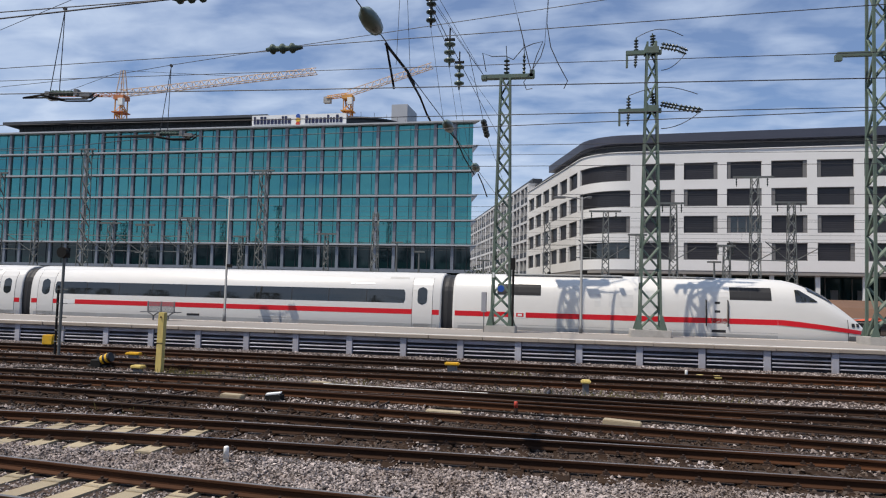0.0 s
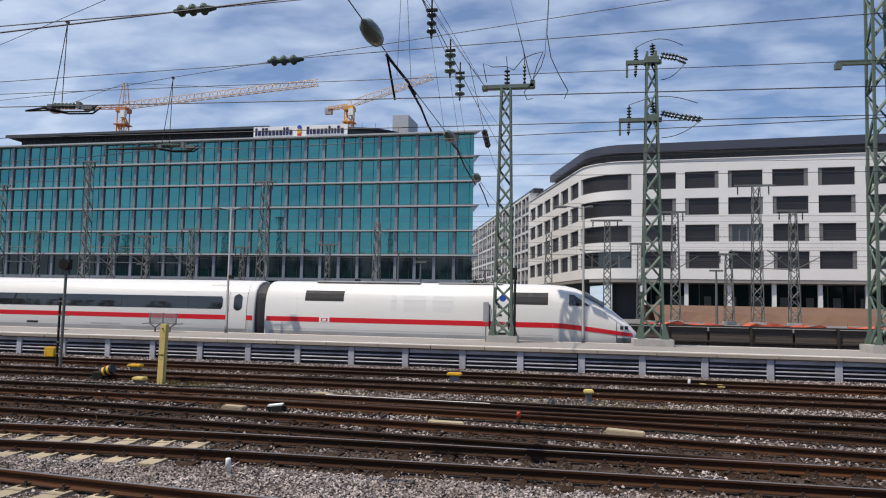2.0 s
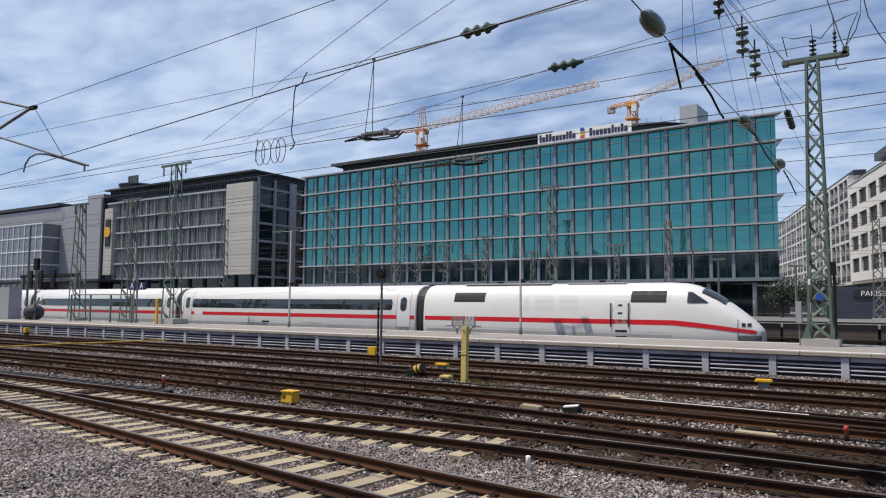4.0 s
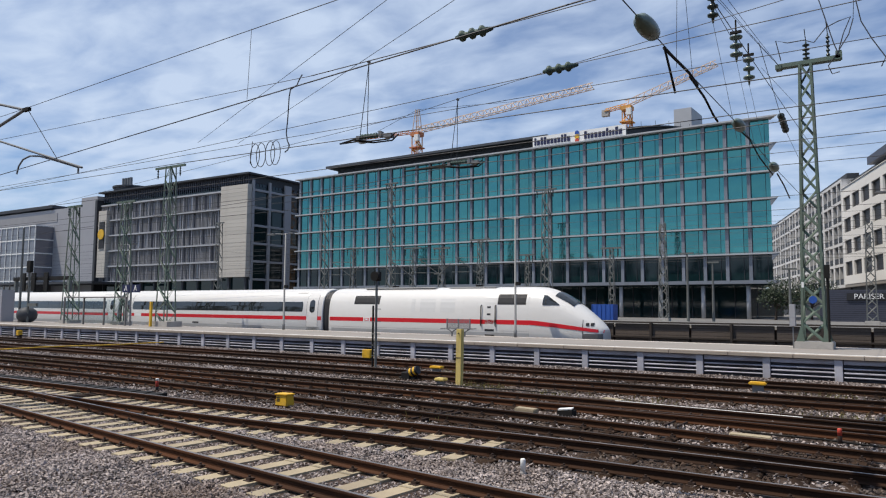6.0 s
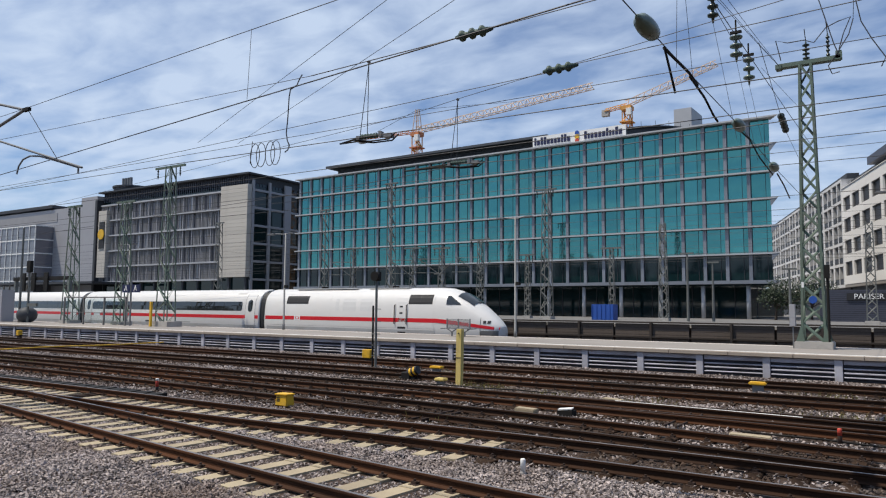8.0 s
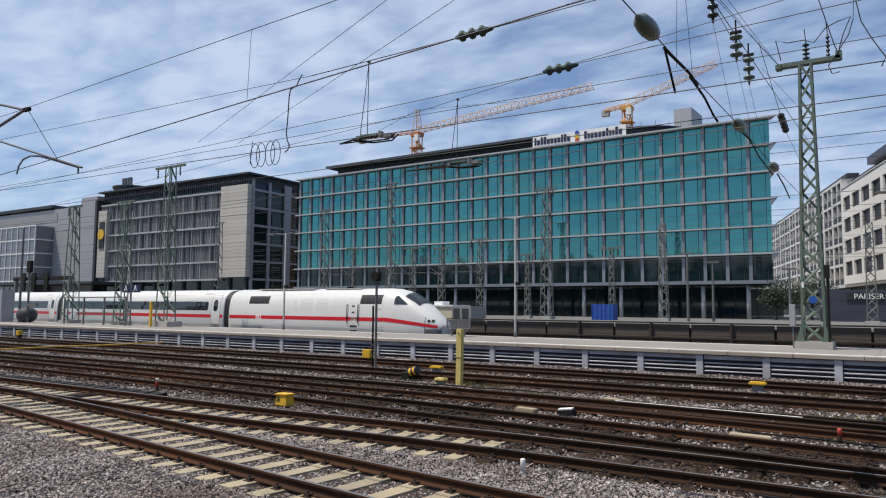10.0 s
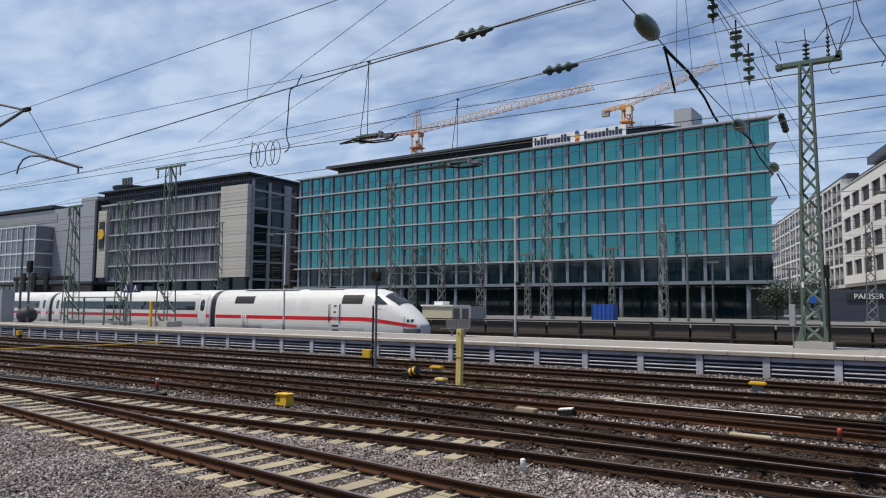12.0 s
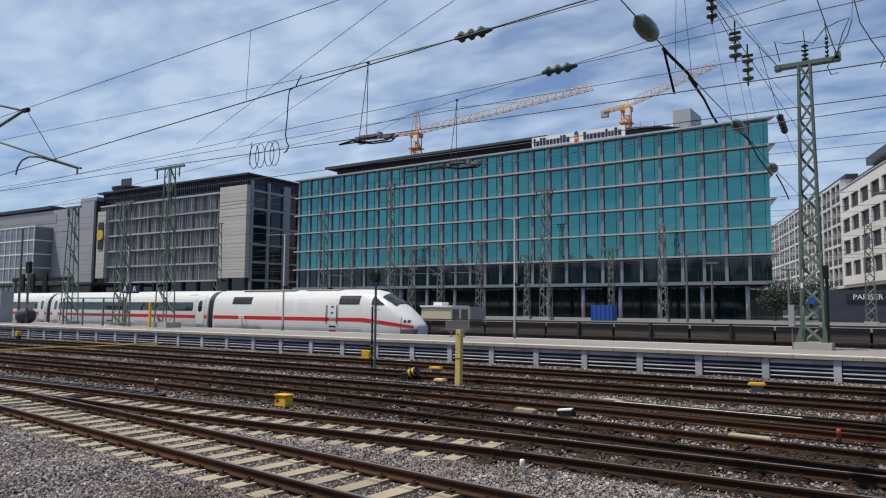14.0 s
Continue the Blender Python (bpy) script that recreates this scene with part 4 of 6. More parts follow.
    for q in range(10):
        bm = bmesh.new()
        s = 3 + q * 3.1
        x, y = wpath(s, -5.95)
        box(bm, x - 0.06, x + 0.06, y - 0.05, y + 0.05, YARD, base - 0.45)
        box(bm, x + 0.6, x + 1.5, y - 0.05, y + 0.05, YARD + 1.9, YARD + 3.2)
        part("shop_frame", bm, "window_frame", b)
    bbox_part("roof_deck", (-4, 50, 2.0, 24, 21.2, 21.85), "roof_grey", b)
    bbox_part("core", (2, 50, 6.5, 24, YARD, 21.2), "slate", b)
    # long wing with balconies behind the corner building
    w = thing("apartment_wing", "long pale apartment wing with recessed balconies", "building", WHITE_M)
    arc = WR * WTURN
    T0, T1 = -arc - 31.5, -arc - 112
    fl = 3.42
    for k in range(6):
        z = base - 0.1 + k * fl
        bm = bmesh.new()
        wstrip(bm, T1, T0, z - 0.35, z + 0.1, -1.8, 0.0)
        part("balcony_slab", bm, "grey_render", w)
    n = 24
    for i in range(n + 1):
        s = T1 + (T0 - T1) * i / n
        bm = bmesh.new()
        wd = 0.3 if i % 2 else 0.85
        wstrip(bm, s - wd, s + (0.0 if i == n else wd * 0.3), base, base + 5 * fl, -1.8, -0.01)
        part("pier", bm, "grey_render", w)
    bm = bmesh.new()
    wstrip(bm, T1, T0, YARD, base + 5 * fl, -2.6, -0.75)
    part("recess_wall", bm, "train_dark", w, "dark recessed balcony windows")
    for k in range(5):
        bm = bmesh.new()
        z = base + k * fl
        wstrip(bm, T1, T0, z + 0.1, z + 1.0, -0.12, -0.06)
        part("balcony_rail", bm, "slate", w)
    bm = bmesh.new()
    wstrip(bm, T1, T0, base + 5 * fl, base + 5 * fl + 0.9, -2.6, -0.8)
    part("roof_edge", bm, "slate", w)


make_white_building()

# ---------------------------------------------------------------- grey office building and its neighbour


def make_grey_building():
    b = thing("office_building", "grey office building with slatted bands and pale stone end", "building", pose(-112, 100, 0))
    W, top, base = 52.0, 28.6, 8.3
    fl = 3.72
    r = random.Random(8)
    bbox_part("core", (-W, -0.3, 0.7, 40, YARD, top), "dark_glass", b)
    bbox_part("roof_slab", (-W - 0.5, 0.7, -0.9, 41, top + 0.95, top + 1.3), "slate", b)
    bbox_part("attic", (-W, -0.2, 0.4, 40, top - 0.6, top + 0.95), "slate", b)
    m0 = None
    for i in range(74):
        m = pose(-W + 0.3 + i * 0.7, 0, top - 1.3)
        if m0 is None:
            m0 = bbox_part("attic_slat", (0, 0.16, 0.22, 0.38, 0, 2.2), "navy_attic", b, "", m)
        else:
            again(m0, b, m)
    for i in range(44):
        again(m0, b, pose(0.0, 1.2 + i * 0.9, top - 1.3, 0, 0, 90))
    # five storeys: grey glazing, thin pale floor bands, dark slats of uneven spacing
    for k in range(6):
        z = base - 0.4 + k * fl
        bbox_part("floor_band", (-W, -8.3, -0.35, 0.7, z - 0.17, z + 0.17), "slab_edge", b, "pale floor band")
    first = pane = None
    for k in range(5):
        z = base - 0.2 + k * fl
        for i in range(14):
            m = pose(-W + 0.1 + i * 3.11, 0, z, r.uniform(-0.2, 0.2), 0, r.uniform(-0.3, 0.3))
            if pane is None:
                pane = bbox_part("glass_pane", (0.04, 3.07, 0.5, 0.56, 0.0, fl - 0.4), "pale_glass", b, "", m)
            else:
                again(pane, b, m)
        x = -W + 0.3
        while x < -8.6:
            m = pose(x, 0, z)
            if first is None:
                first = bbox_part("sunshade_slat", (0, 0.13, 0.0, 0.25, 0, fl - 0.42), "grey_facade", b, "", m)
            else:
                again(first, b, m)
            x += r.choice((0.34, 0.42, 0.42, 0.6, 0.9, 1.3))
        for i in range(14):
            bbox_part("facade_post", (-W + i * 3.11, -W + 0.16 + i * 3.11, -0.12, 0.4, z, z + fl - 0.42), "grey_panel", b)
    # stone end wall: separate stone courses
    st = None
    for k in range(24):
        m = pose(0, 0, base + 0.05 + k * 0.80)
        if st is None:
            st = bbox_part("stone_course", (-8.2, 0.0, -0.4, 0.75, 0, 0.785), "stone_facade", b, "", m, 0.01)
        else:
            again(st, b, m)
    # side face: dark glazing with grey frames
    for k in range(6):
        z = base - 0.4 + k * fl
        bbox_part("side_band", (-0.3, 0.15, 0.8, 40, z - 0.2, z + 0.25), "grey_panel", b)
    for i in range(9):
        y = 0.8 + i * 4.6
        wide = 1.9 if i == 2 else 0.6
        bbox_part("side_pier", (-0.25, 0.18, y, y + wide, YARD, top), "grey_panel", b)
    for i in range(11):
        x = -W + 1 + i * 5
        bbox_part("ground_column", (x, x + 0.5, 0.2, 0.7, YARD, base), "slate", b)
    # sign tower and grey slab tower beside it
    t = thing("stair_tower", "plain grey panelled stair tower with a round yellow sign", "tower", pose(-112, 100, 0))
    bbox_part("shaft", (-59.5, -52.6, -1.0, 20, YARD, 29.0), "grey_panel", t)
    bbox_part("slot", (-53.4, -52.55, -1.05, 3, YARD, 28.0), "slate", t)
    bbox_part("stone_strip", (-51.9, -48.6, -0.9, 0.65, 9, 25.2), "stone_facade", t)
    bbox_part("sign_panel", (-51.2, -49.2, -1.1, -0.92, 16.0, 22.5), "black_paint", t)
    bm = bmesh.new()
    lathe(bm, [(0, 1.25), (0.15, 1.25)], (-50.2, -1.12, 19.4), (0, -1, 0), 20)
    part("round_sign", bm, "yellow", t, "round yellow sign")
    bm = bmesh.new()
    lathe(bm, [(0, 4.6), (2.6, 4.6), (2.8, 4.9), (3.2, 4.9)], (-47, 5.0, 28.2), (0, 0, 1), 24)
    part("roof_drum", bm, "slate", t, "dark round roof structure")
    for i in range(4):
        bm = bmesh.new()
        tube(bm, (-50.6 + i * 1.05, 4.4, 30), (-50.6 + i * 1.05, 4.4, 34.0), 0.36, 10)
        part("flue", bm, "galvanised", t, "grey steel flue")
    # lower neighbour with a gridded glass front
    g = thing("office_building", "pale grey building with gridded glass front", "building", pose(-112, 100, 0))
    bbox_part("body", (-150, -59.6, 0, 40, YARD, 27.2), "grey_panel", g)
    bbox_part("roof", (-150, -74, -0.5, 41, 27.6, 28.4), "slate", g)
    bbox_part("upper_band", (-150, -72, -0.1, 0.0, 23.9, 26.2), "grey_facade", g)
    bbox_part("glass_front", (-150, -73.5, -4.5, -0.02, YARD, 22.6), "pale_glass", g, "grey glazed front block")
    for k in range(5):
        z = 8.4 + k * 3.55
        bbox_part("grid_rail", (-150, -73.4, -4.66, -4.5, z - 0.14, z + 0.14), "white_paint", g)
        bbox_part("grid_rail", (-73.5, -73.36, -4.6, 0, z - 0.14, z + 0.14), "white_paint", g)
    for i in range(26):
        x = -73.6 - i * 2.9
        bbox_part("grid_post", (x - 0.1, x + 0.1, -4.68, -4.5, YARD, 22.6), "white_paint", g)
    bbox_part("canopy", (-150, -40, -9, 0, 7.2, 7.7), "slate", g)


make_grey_building()

# ---------------------------------------------------------------- retaining wall with fence, yard, brown bank


def make_retaining_wall():
    w = thing("retaining_wall", "low weathered brown panel wall with steel rails along the track", "wall", kind="structure")
    panel = post = board = None
    for i in range(56):
        x = -92 + i * 2.45
        m = pose(x, 46.0, 0)
        if panel is None:
            panel = bbox_part("wall_panel", (0.06, 2.39, 0.09, 0.2, -0.3, 1.52), "fence_steel", w, "", m, 0.015)
            board = bbox_part("wall_board", (0.075, 2.375, 0.04, 0.084, 0.0, 0.205), "brown_wall", w, "", pose(x, 46.0, -0.29))
            bm = bmesh.new()
            box(bm, -0.07, 0.07, -0.12, 0.24, -0.3, 1.66)
            post = part("wall_post", bm, "fence_steel", w, "", m)
        else:
            again(panel, w, m)
            for q in range(8):
                again(board, w, pose(x, 46.0 + random.uniform(-0.008, 0.004), -0.29 + q * 0.226))
            if i % 2 == 0:
                again(post, w, m)
    for z0, z1 in ((1.56, 1.66), (0.62, 0.72)):
        bbox_part("wall_rail", (-92, 45, -0.10, 0.0, z0, z1), "fence_steel", w, "", pose(0, 46.0, 0))
    bbox_part("yard_kerb", (-92, 45, 46.3, 46.6, 1.2, 1.48), "concrete", w)


make_retaining_wall()

# brown earth bank and orange barrier mesh in front of the white building
bank = part("earth_bank", bmesh.new(), "earth")
bm = bmesh.new()
rs = random.Random(4)
rows = []
for i in range(36):
    x = 9 + i * 1.6
    rows.append([bm.verts.new((x, 78 + rs.uniform(-.3, .3), YARD)), bm.verts.new((x, 79.5, YARD + 1.0 + rs.uniform(-.2, .25))),
                 bm.verts.new((x, 84, YARD + 1.75 + rs.uniform(-.15, .15))), bm.verts.new((x, 90, YARD + 1.9)), bm.verts.new((x, 90.2, YARD))])
for a, c in zip(rows, rows[1:]):
    for i in range(4):
        bm.faces.new((a[i], c[i], c[i + 1], a[i + 1]))
bank.data = finish("earth_bank", bm, "earth")
tagged(bank, "bank of reddish brown earth on a building site", "earth", kind="structure")


def barrier(x0, x1, y, seed):
    t = thing("barrier_mesh", "sagging orange plastic barrier mesh on short stakes", "barrier", group="orange barriers")
    r = random.Random(seed)
    bm = bmesh.new()
    n = int((x1 - x0) / 0.6)
    a = [(bm.verts.new((x0 + i * 0.6, y + r.uniform(-.1, .1), YARD + 0.05)), bm.verts.new((x0 + i * 0.6, y + r.uniform(-.1, .1), YARD + r.uniform(0.12, 0.42))),
          bm.verts.new((x0 + i * 0.6, y + 0.12, YARD + 0.05))) for i in range(n + 1)]
    for p, q in zip(a, a[1:]):
        bm.faces.new((p[0], q[0], q[1], p[1]))
        bm.faces.new((p[1], q[1], q[2], p[2]))
    part("mesh_sheet", bm, "orange", t)
    for i in range(0, n + 1, 4):
        bm = bmesh.new()
        tube(bm, (x0 + i * 0.6, y, YARD), (x0 + i * 0.6, y, YARD + 0.6), 0.02, 5)
        part("stake", bm, "galvanised", t)


barrier(6.0, 13.0, 62, 1)
barrier(14.0, 21.0, 62.4, 2)
barrier(22.0, 31.0, 62, 3)
# ---------------------------------------------------------------- lattice masts


def lattice(parent, h, w0, w1, mat, d0=None, d1=None, leg=0.05, z0=0.0, step=None, flat=True):
    """Four angle legs and crossed lacing on all sides, tapering from w0 to w1."""
    d0 = w0 if d0 is None else d0
    d1 = w1 if d1 is None else d1

    def corner(z, sx, sy):
        f = (z - z0) / (h - z0)
        return Vector((sx * (w0 + (w1 - w0) * f) / 2, sy * (d0 + (d1 - d0) * f) / 2, z))

    for sx in (-1, 1):
        for sy in (-1, 1):
            bm = bmesh.new()
            beam(bm, corner(z0, sx, sy), corner(h, sx, sy), leg * 2)
            part("leg", bm, mat, parent)
    n = max(4, int((h - z0) / (step or (w0 + w1) / 2 * 1.05)))
    zs = [z0 + (h - z0) * i / n for i in range(n + 1)]
    for side in range(4):
        bm = bmesh.new()
        pts = []
        for i in range(n + 1):
            flip = -1 if (i + side) % 2 else 1
            if side < 2:
                pts.append(corner(zs[i], flip, -1 if side == 0 else 1))
            else:
                pts.append(corner(zs[i], -1 if side == 2 else 1, flip))
        zigzag(bm, pts, leg * 1.5)
        part("lacing", bm, mat, parent)


def insulator_rows(n, r, pitch):
    rows = [(0, 0.025)]
    for i in range(n):
        z = 0.06 + i * pitch
        rows += [(z, 0.04), (z + pitch * 0.25, r), (z + pitch * 0.45, r * 0.95), (z + pitch * 0.6, 0.05)]
    rows.append((0.06 + n * pitch + 0.06, 0.025))
    return rows


def insulator(parent, p, q, r=0.09, n=3, mat="insulator"):
    p, q = Vector(p), Vector(q)
    L = (q - p).length
    bm = bmesh.new()
    lathe(bm, insulator_rows(n, r, (L - 0.12) / n), p, q - p, 12)
    return part("insulator", bm, mat, parent, "dark ribbed insulator", smooth=True)


def footing(parent, w, d, h, z):
    bm = bmesh.new()
    box(bm, -w / 2, w / 2, -d / 2, d / 2, z - 0.4, z + h)
    bmesh.ops.bevel(bm, geom=bm.edges[:], offset=0.03, segments=2, affect="EDGES")
    return part("footing", bm, "concrete", parent, "weathered concrete footing")


def gusset(parent, w, z):
    for s in (-1, 1):
        for sy in (-1, 1):
            bm = bmesh.new()
            q = [bm.verts.new(c) for c in ((s * w / 2, sy * w / 2, z + 0.75), (s * (w / 2 + 0.22), sy * w / 2, z), (s * w / 2 * 0.7, sy * w / 2, z),
                                           (s * w / 2, sy * (w / 2 - 0.03), z + 0.75), (s * (w / 2 + 0.22), sy * (w / 2 - 0.03), z), (s * w / 2 * 0.7, sy * (w / 2 - 0.03), z))]
            for f in ((0, 1, 2), (3, 5, 4), (0, 3, 4, 1), (1, 4, 5, 2), (2, 5, 3, 0)):
                bm.faces.new([q[i] for i in f])
            part("gusset", bm, "mast_green", parent)


def mast_one():
    m = thing("catenary_mast", "green lattice catenary mast with a flat crossarm, on concrete", "mast", pose(-3.3, 36.2, 0), "masts on the platform")
    footing(m, 1.55, 1.3, 0.32, PLAT_Z)
    lattice(m, 13.9, 0.92, 0.47, "mast_green", 0.85, 0.45, 0.05, PLAT_Z + 0.3, 0.85)
    gusset(m, 0.98, PLAT_Z + 0.32)
    bm = bmesh.new()
    box(bm, -1.15, 1.45, -0.2, 0.2, 13.86, 14.05)
    box(bm, -1.25, -1.0, -0.25, 0.25, 13.82, 14.02)
    box(bm, 1.25, 1.5, -0.2, 0.2, 13.9, 14.25)
    part("crossarm", bm, "mast_green", m)
    insulator(m, (0.05, 0, 14.05), (0.05, 0, 15.0), 0.16, 4)
    insulator(m, (0.95, 0, 14.05), (0.95, 0, 15.2), 0.09, 5)
    bm = bmesh.new()
    for x, z in ((0.05, 15.0), (0.95, 15.2)):
        tube(bm, (x, 0, z), (x - 0.05, 0, z + 0.6), 0.02, 5)
    part("spike", bm, "black_metal", m)
    # cabinet, blue disc and climbing guard on the shaft
    bbox_part("switch_box", (-0.95, -0.70, -0.6, -0.35, 1.75, 2.75), "grey_panel", m, "light grey switch box", None, 0.015)
    bm = bmesh.new()
    tube(bm, (-0.82, -0.48, PLAT_Z), (-0.82, -0.48, 1.8), 0.03, 6)
    part("box_post", bm, "galvanised", m)
    bm = bmesh.new()
    lathe(bm, [(0, 0.17), (0.02, 0.17)], (0.02, -0.50, 2.95), (0, -1, 0), 18)
    part("disc_sign", bm, "blue", m, "small round blue sign")
    bbox_part("plate", (-0.42, -0.32, -0.52, -0.50, 3.5, 3.75), "white_paint", m)
    bm = bmesh.new()
    for x, y0, y1 in ((0.62, PLAT_Z, 4.2),):
        tube(bm, (x, -0.45, y0), (x, -0.45, y1), 0.06, 8)
    box(bm, 0.5, 0.72, -0.58, -0.36, 3.9, 4.5)
    part("pipe", bm, "black_metal", m)
    return m


def mast_two():
    m = thing("catenary_mast", "tall green lattice mast with two arms of insulators", "mast", pose(4.05, 36.5, 0), "masts on the platform")
    footing(m, 1.9, 1.5, 0.34, PLAT_Z)
    lattice(m, 15.6, 1.0, 0.42, "mast_green", 0.9, 0.42, 0.048, PLAT_Z + 0.3, 1.0)
    gusset(m, 1.1, PLAT_Z + 0.34)
    for z, x0, x1 in ((15.1, -1.25, 1.75), (12.1, -1.6, 2.45)):
        bm = bmesh.new()
        box(bm, x0, 0.5, -0.12, 0.12, z - 0.1, z + 0.1)
        box(bm, -0.34, 0.34, -0.3, 0.3, z - 0.1, z + 0.22)
        box(bm, x0, x0 + 0.1, -0.1, 0.1, z - 0.75, z + 0.1)
        part("crossarm", bm, "mast_green", m)
        insulator(m, (x0 + 0.5, 0, z + 0.05), (x0 + 0.5, 0, z + 0.8), 0.12, 4)
        insulator(m, (x0 + 0.5, 0, z - 0.1), (x0 + 0.45, -0.1, z - 0.8), 0.09, 4)
        insulator(m, (0.1, 0, z + 0.3), (0.05, 0, z + 1.0), 0.15, 4)
        for k, dy in ((0, -0.25), (1, 0.25)):
            insulator(m, (0.45, dy, z + 0.35), (1.35, dy, z + 0.15), 0.1, 5)
            insulator(m, (1.3, dy, z + 0.15), (x1, dy, z - 0.05), 0.1, 5)
        for pts in ([Vector((x0 + 0.5 + (x1 - 0.7 - x0) * i / 10, 0, z + 0.8 + 0.4 * math.sin(math.pi * i / 10))) for i in range(11)],
                    [Vector((0.5 + (x1 - 0.6) * i / 8, 0.1, z - 0.9 + 0.8 * (i / 8) ** 2)) for i in range(9)]):
            bm = bmesh.new()
            cable(bm, pts, 0.02)
            part("jumper_wire", bm, "wire", m)
    bbox_part("plate", (-0.62, -0.52, -0.55, -0.53, 3.4, 3.7), "white_paint", m)
    return m


def mast_three():
    m = thing("catenary_mast", "broad green lattice mast with a long side arm", "mast", pose(14.5, 36.0, 0), "masts on the platform")
    footing(m, 1.9, 1.6, 0.36, PLAT_Z)
    lattice(m, 19.0, 1.15, 0.8, "mast_green", 1.05, 0.75, 0.06, PLAT_Z + 0.3, 1.15)
    gusset(m, 1.2, PLAT_Z + 0.36)
    bm = bmesh.new()
    box(bm, -1.9, 0.5, -0.1, 0.1, 14.4, 14.62)
    box(bm, -2.0, -1.7, -0.12, 0.12, 14.2, 14.5)
    part("crossarm", bm, "mast_green", m)
    return m


def mast_plain(x, y, z0, h, w0, w1, mat, arm=0.0, label="grey lattice catenary mast standing behind the tracks", name="catenary_mast", group="masts behind the tracks", fine=True):
    m = thing(name, label, "mast", pose(x, y, 0), group)
    lattice(m, h, w0, w1, mat, None, None, 0.036 if w0 > 0.7 else 0.03, z0, w0 * 0.95)
    bm = bmesh.new()
    box(bm, -w0 / 2 - 0.15, w0 / 2 + 0.15, -w0 / 2 - 0.1, w0 / 2 + 0.1, z0 - 0.1, z0 + 0.3)
    part("footing", bm, "concrete", m)
    if arm:
        bm = bmesh.new()
        box(bm, -arm, arm * 0.9, -0.08, 0.08, h - 0.1, h + 0.08)
        part("crossarm", bm, mat, m)
        for s in (-0.85, 0.6):
            insulator(m, (arm * s, 0, h - 0.1), (arm * s, 0, h - 0.9), 0.08, 3)
    return m


mast_one()
mast_two()
mast_three()
ml = mast_plain(-50.3, 36.5, PLAT_Z, 13.9, 1.1, 0.55, "mast_green", 2.0, "green lattice catenary mast with a T-shaped head", group="masts on the platform")
bm = bmesh.new()
box(bm, -1.2, 1.2, -0.7, 0.7, PLAT_Z, PLAT_Z + 0.42)
part("footing", bm, "concrete", ml)
mast_plain(-56.7, 36.8, PLAT_Z, 11.5, 1.0, 0.5, "mast_green", 1.4, "green lattice catenary mast on the platform", group="masts on the platform")
mast_plain(-64.4, 36.6, PLAT_Z, 11.6, 1.1, 0.55, "mast_green", 1.2, "green lattice catenary mast on the platform", group="masts on the platform")

BACK = [(-52.7, 70, 17.8, 0.9, 1.0), (-63.6, 70, 15.2, 0.9, 1.0), (-31.8, 70, 15.3, 1.05, 1.3), (-19.4, 70, 10.9, 0.8, 0.0), (-45.2, 70, 9.4, 0.7, 1.2), (-40.0, 70, 10.2, 0.7, 1.4),
        (-58.7, 70, 9.9, 0.7, 1.2), (-2.0, 70, 10.0, 0.8, 0.0), (3.6, 70, 11.1, 0.75, 1.6), (9.9, 70, 11.9, 0.85, 1.2), (14.7, 70, 7.9, 0.8, 0.9), (17.2, 70, 14.4, 0.95, 1.9),
        (20.4, 70, 12.0, 0.85, 1.4), (-84.5, 70, 14.7, 0.9, 1.0), (-49.4, 70, 9.6, 0.7, 1.3), (-36.0, 74, 8.6, 0.6, 1.0), (-26.0, 74, 9.0, 0.6, 1.2), (7.0, 74, 9.2, 0.6, 1.0)]
for x, y, h, w, arm in BACK:
    mast_plain(x, y, YARD, h, w, w * 0.62, "mast_grey", arm)

# plain steel poles in the yard with small cantilevers
for x, y, h in ((-17.1, 70, 7.8), (-15.2, 72, 7.0), (-47.0, 72, 6.5), (13.2, 68, 6.2), (-8.0, 68, 6.0)):
    p = thing("yard_lamp", "slim grey steel yard lamp post", "lamp post", pose(x, y, 0), "yard lamp posts")
    bm = bmesh.new()
    tube(bm, (0, 0, YARD), (0, 0, h), 0.14, 8, 0.08)
    part("pole", bm, "mast_grey", p)
    bm = bmesh.new()
    box(bm, -0.6, 0.6, -0.12, 0.12, h - 0.05, h + 0.1)
    part("lamp_head", bm, "mast_grey", p)

# cantilevers with wires behind: tubes from the yard masts
for x in (-45.2, -40.0, -58.7, -49.4, 3.6, 9.9, 17.2, 20.4):
    c = thing("cantilever", "thin steel catenary cantilever with tie tubes", "cantilever", pose(x, 69.75, 0), "cantilevers")
    for p0, p1, rr in (((0, 0, 6.2), (-2.6, -1.0, 8.2), 0.05), ((0, 0, 8.1), (-2.4, -0.9, 8.1), 0.04), ((-0.2, -0.05, 6.5), (-3.0, -1.1, 6.5), 0.04), ((0, 0.05, 6.4), (1.9, -0.8, 7.6), 0.045)):
        bm = bmesh.new()
        tube(bm, p0, p1, rr, 6)
        part("cantilever_tube", bm, "mast_grey", c)

# ---------------------------------------------------------------- overhead wires
WIRES = thing("overhead_line", "taut overhead contact and messenger wires with droppers", "overhead wire")


def wire(p, q, r=0.012, sag=0.0, n=10, name="wire", parent=None, mat="wire"):
    bm = bmesh.new()
    r *= 0.62
    p, q = Vector(p), Vector(q)
    pts = [p.lerp(q, i / n) - Vector((0, 0, sag * 4 * (i / n) * (1 - i / n))) for i in range(n + 1)]
    cable(bm, pts, r)
    return part(name, bm, mat, WIRES if parent is None else parent)


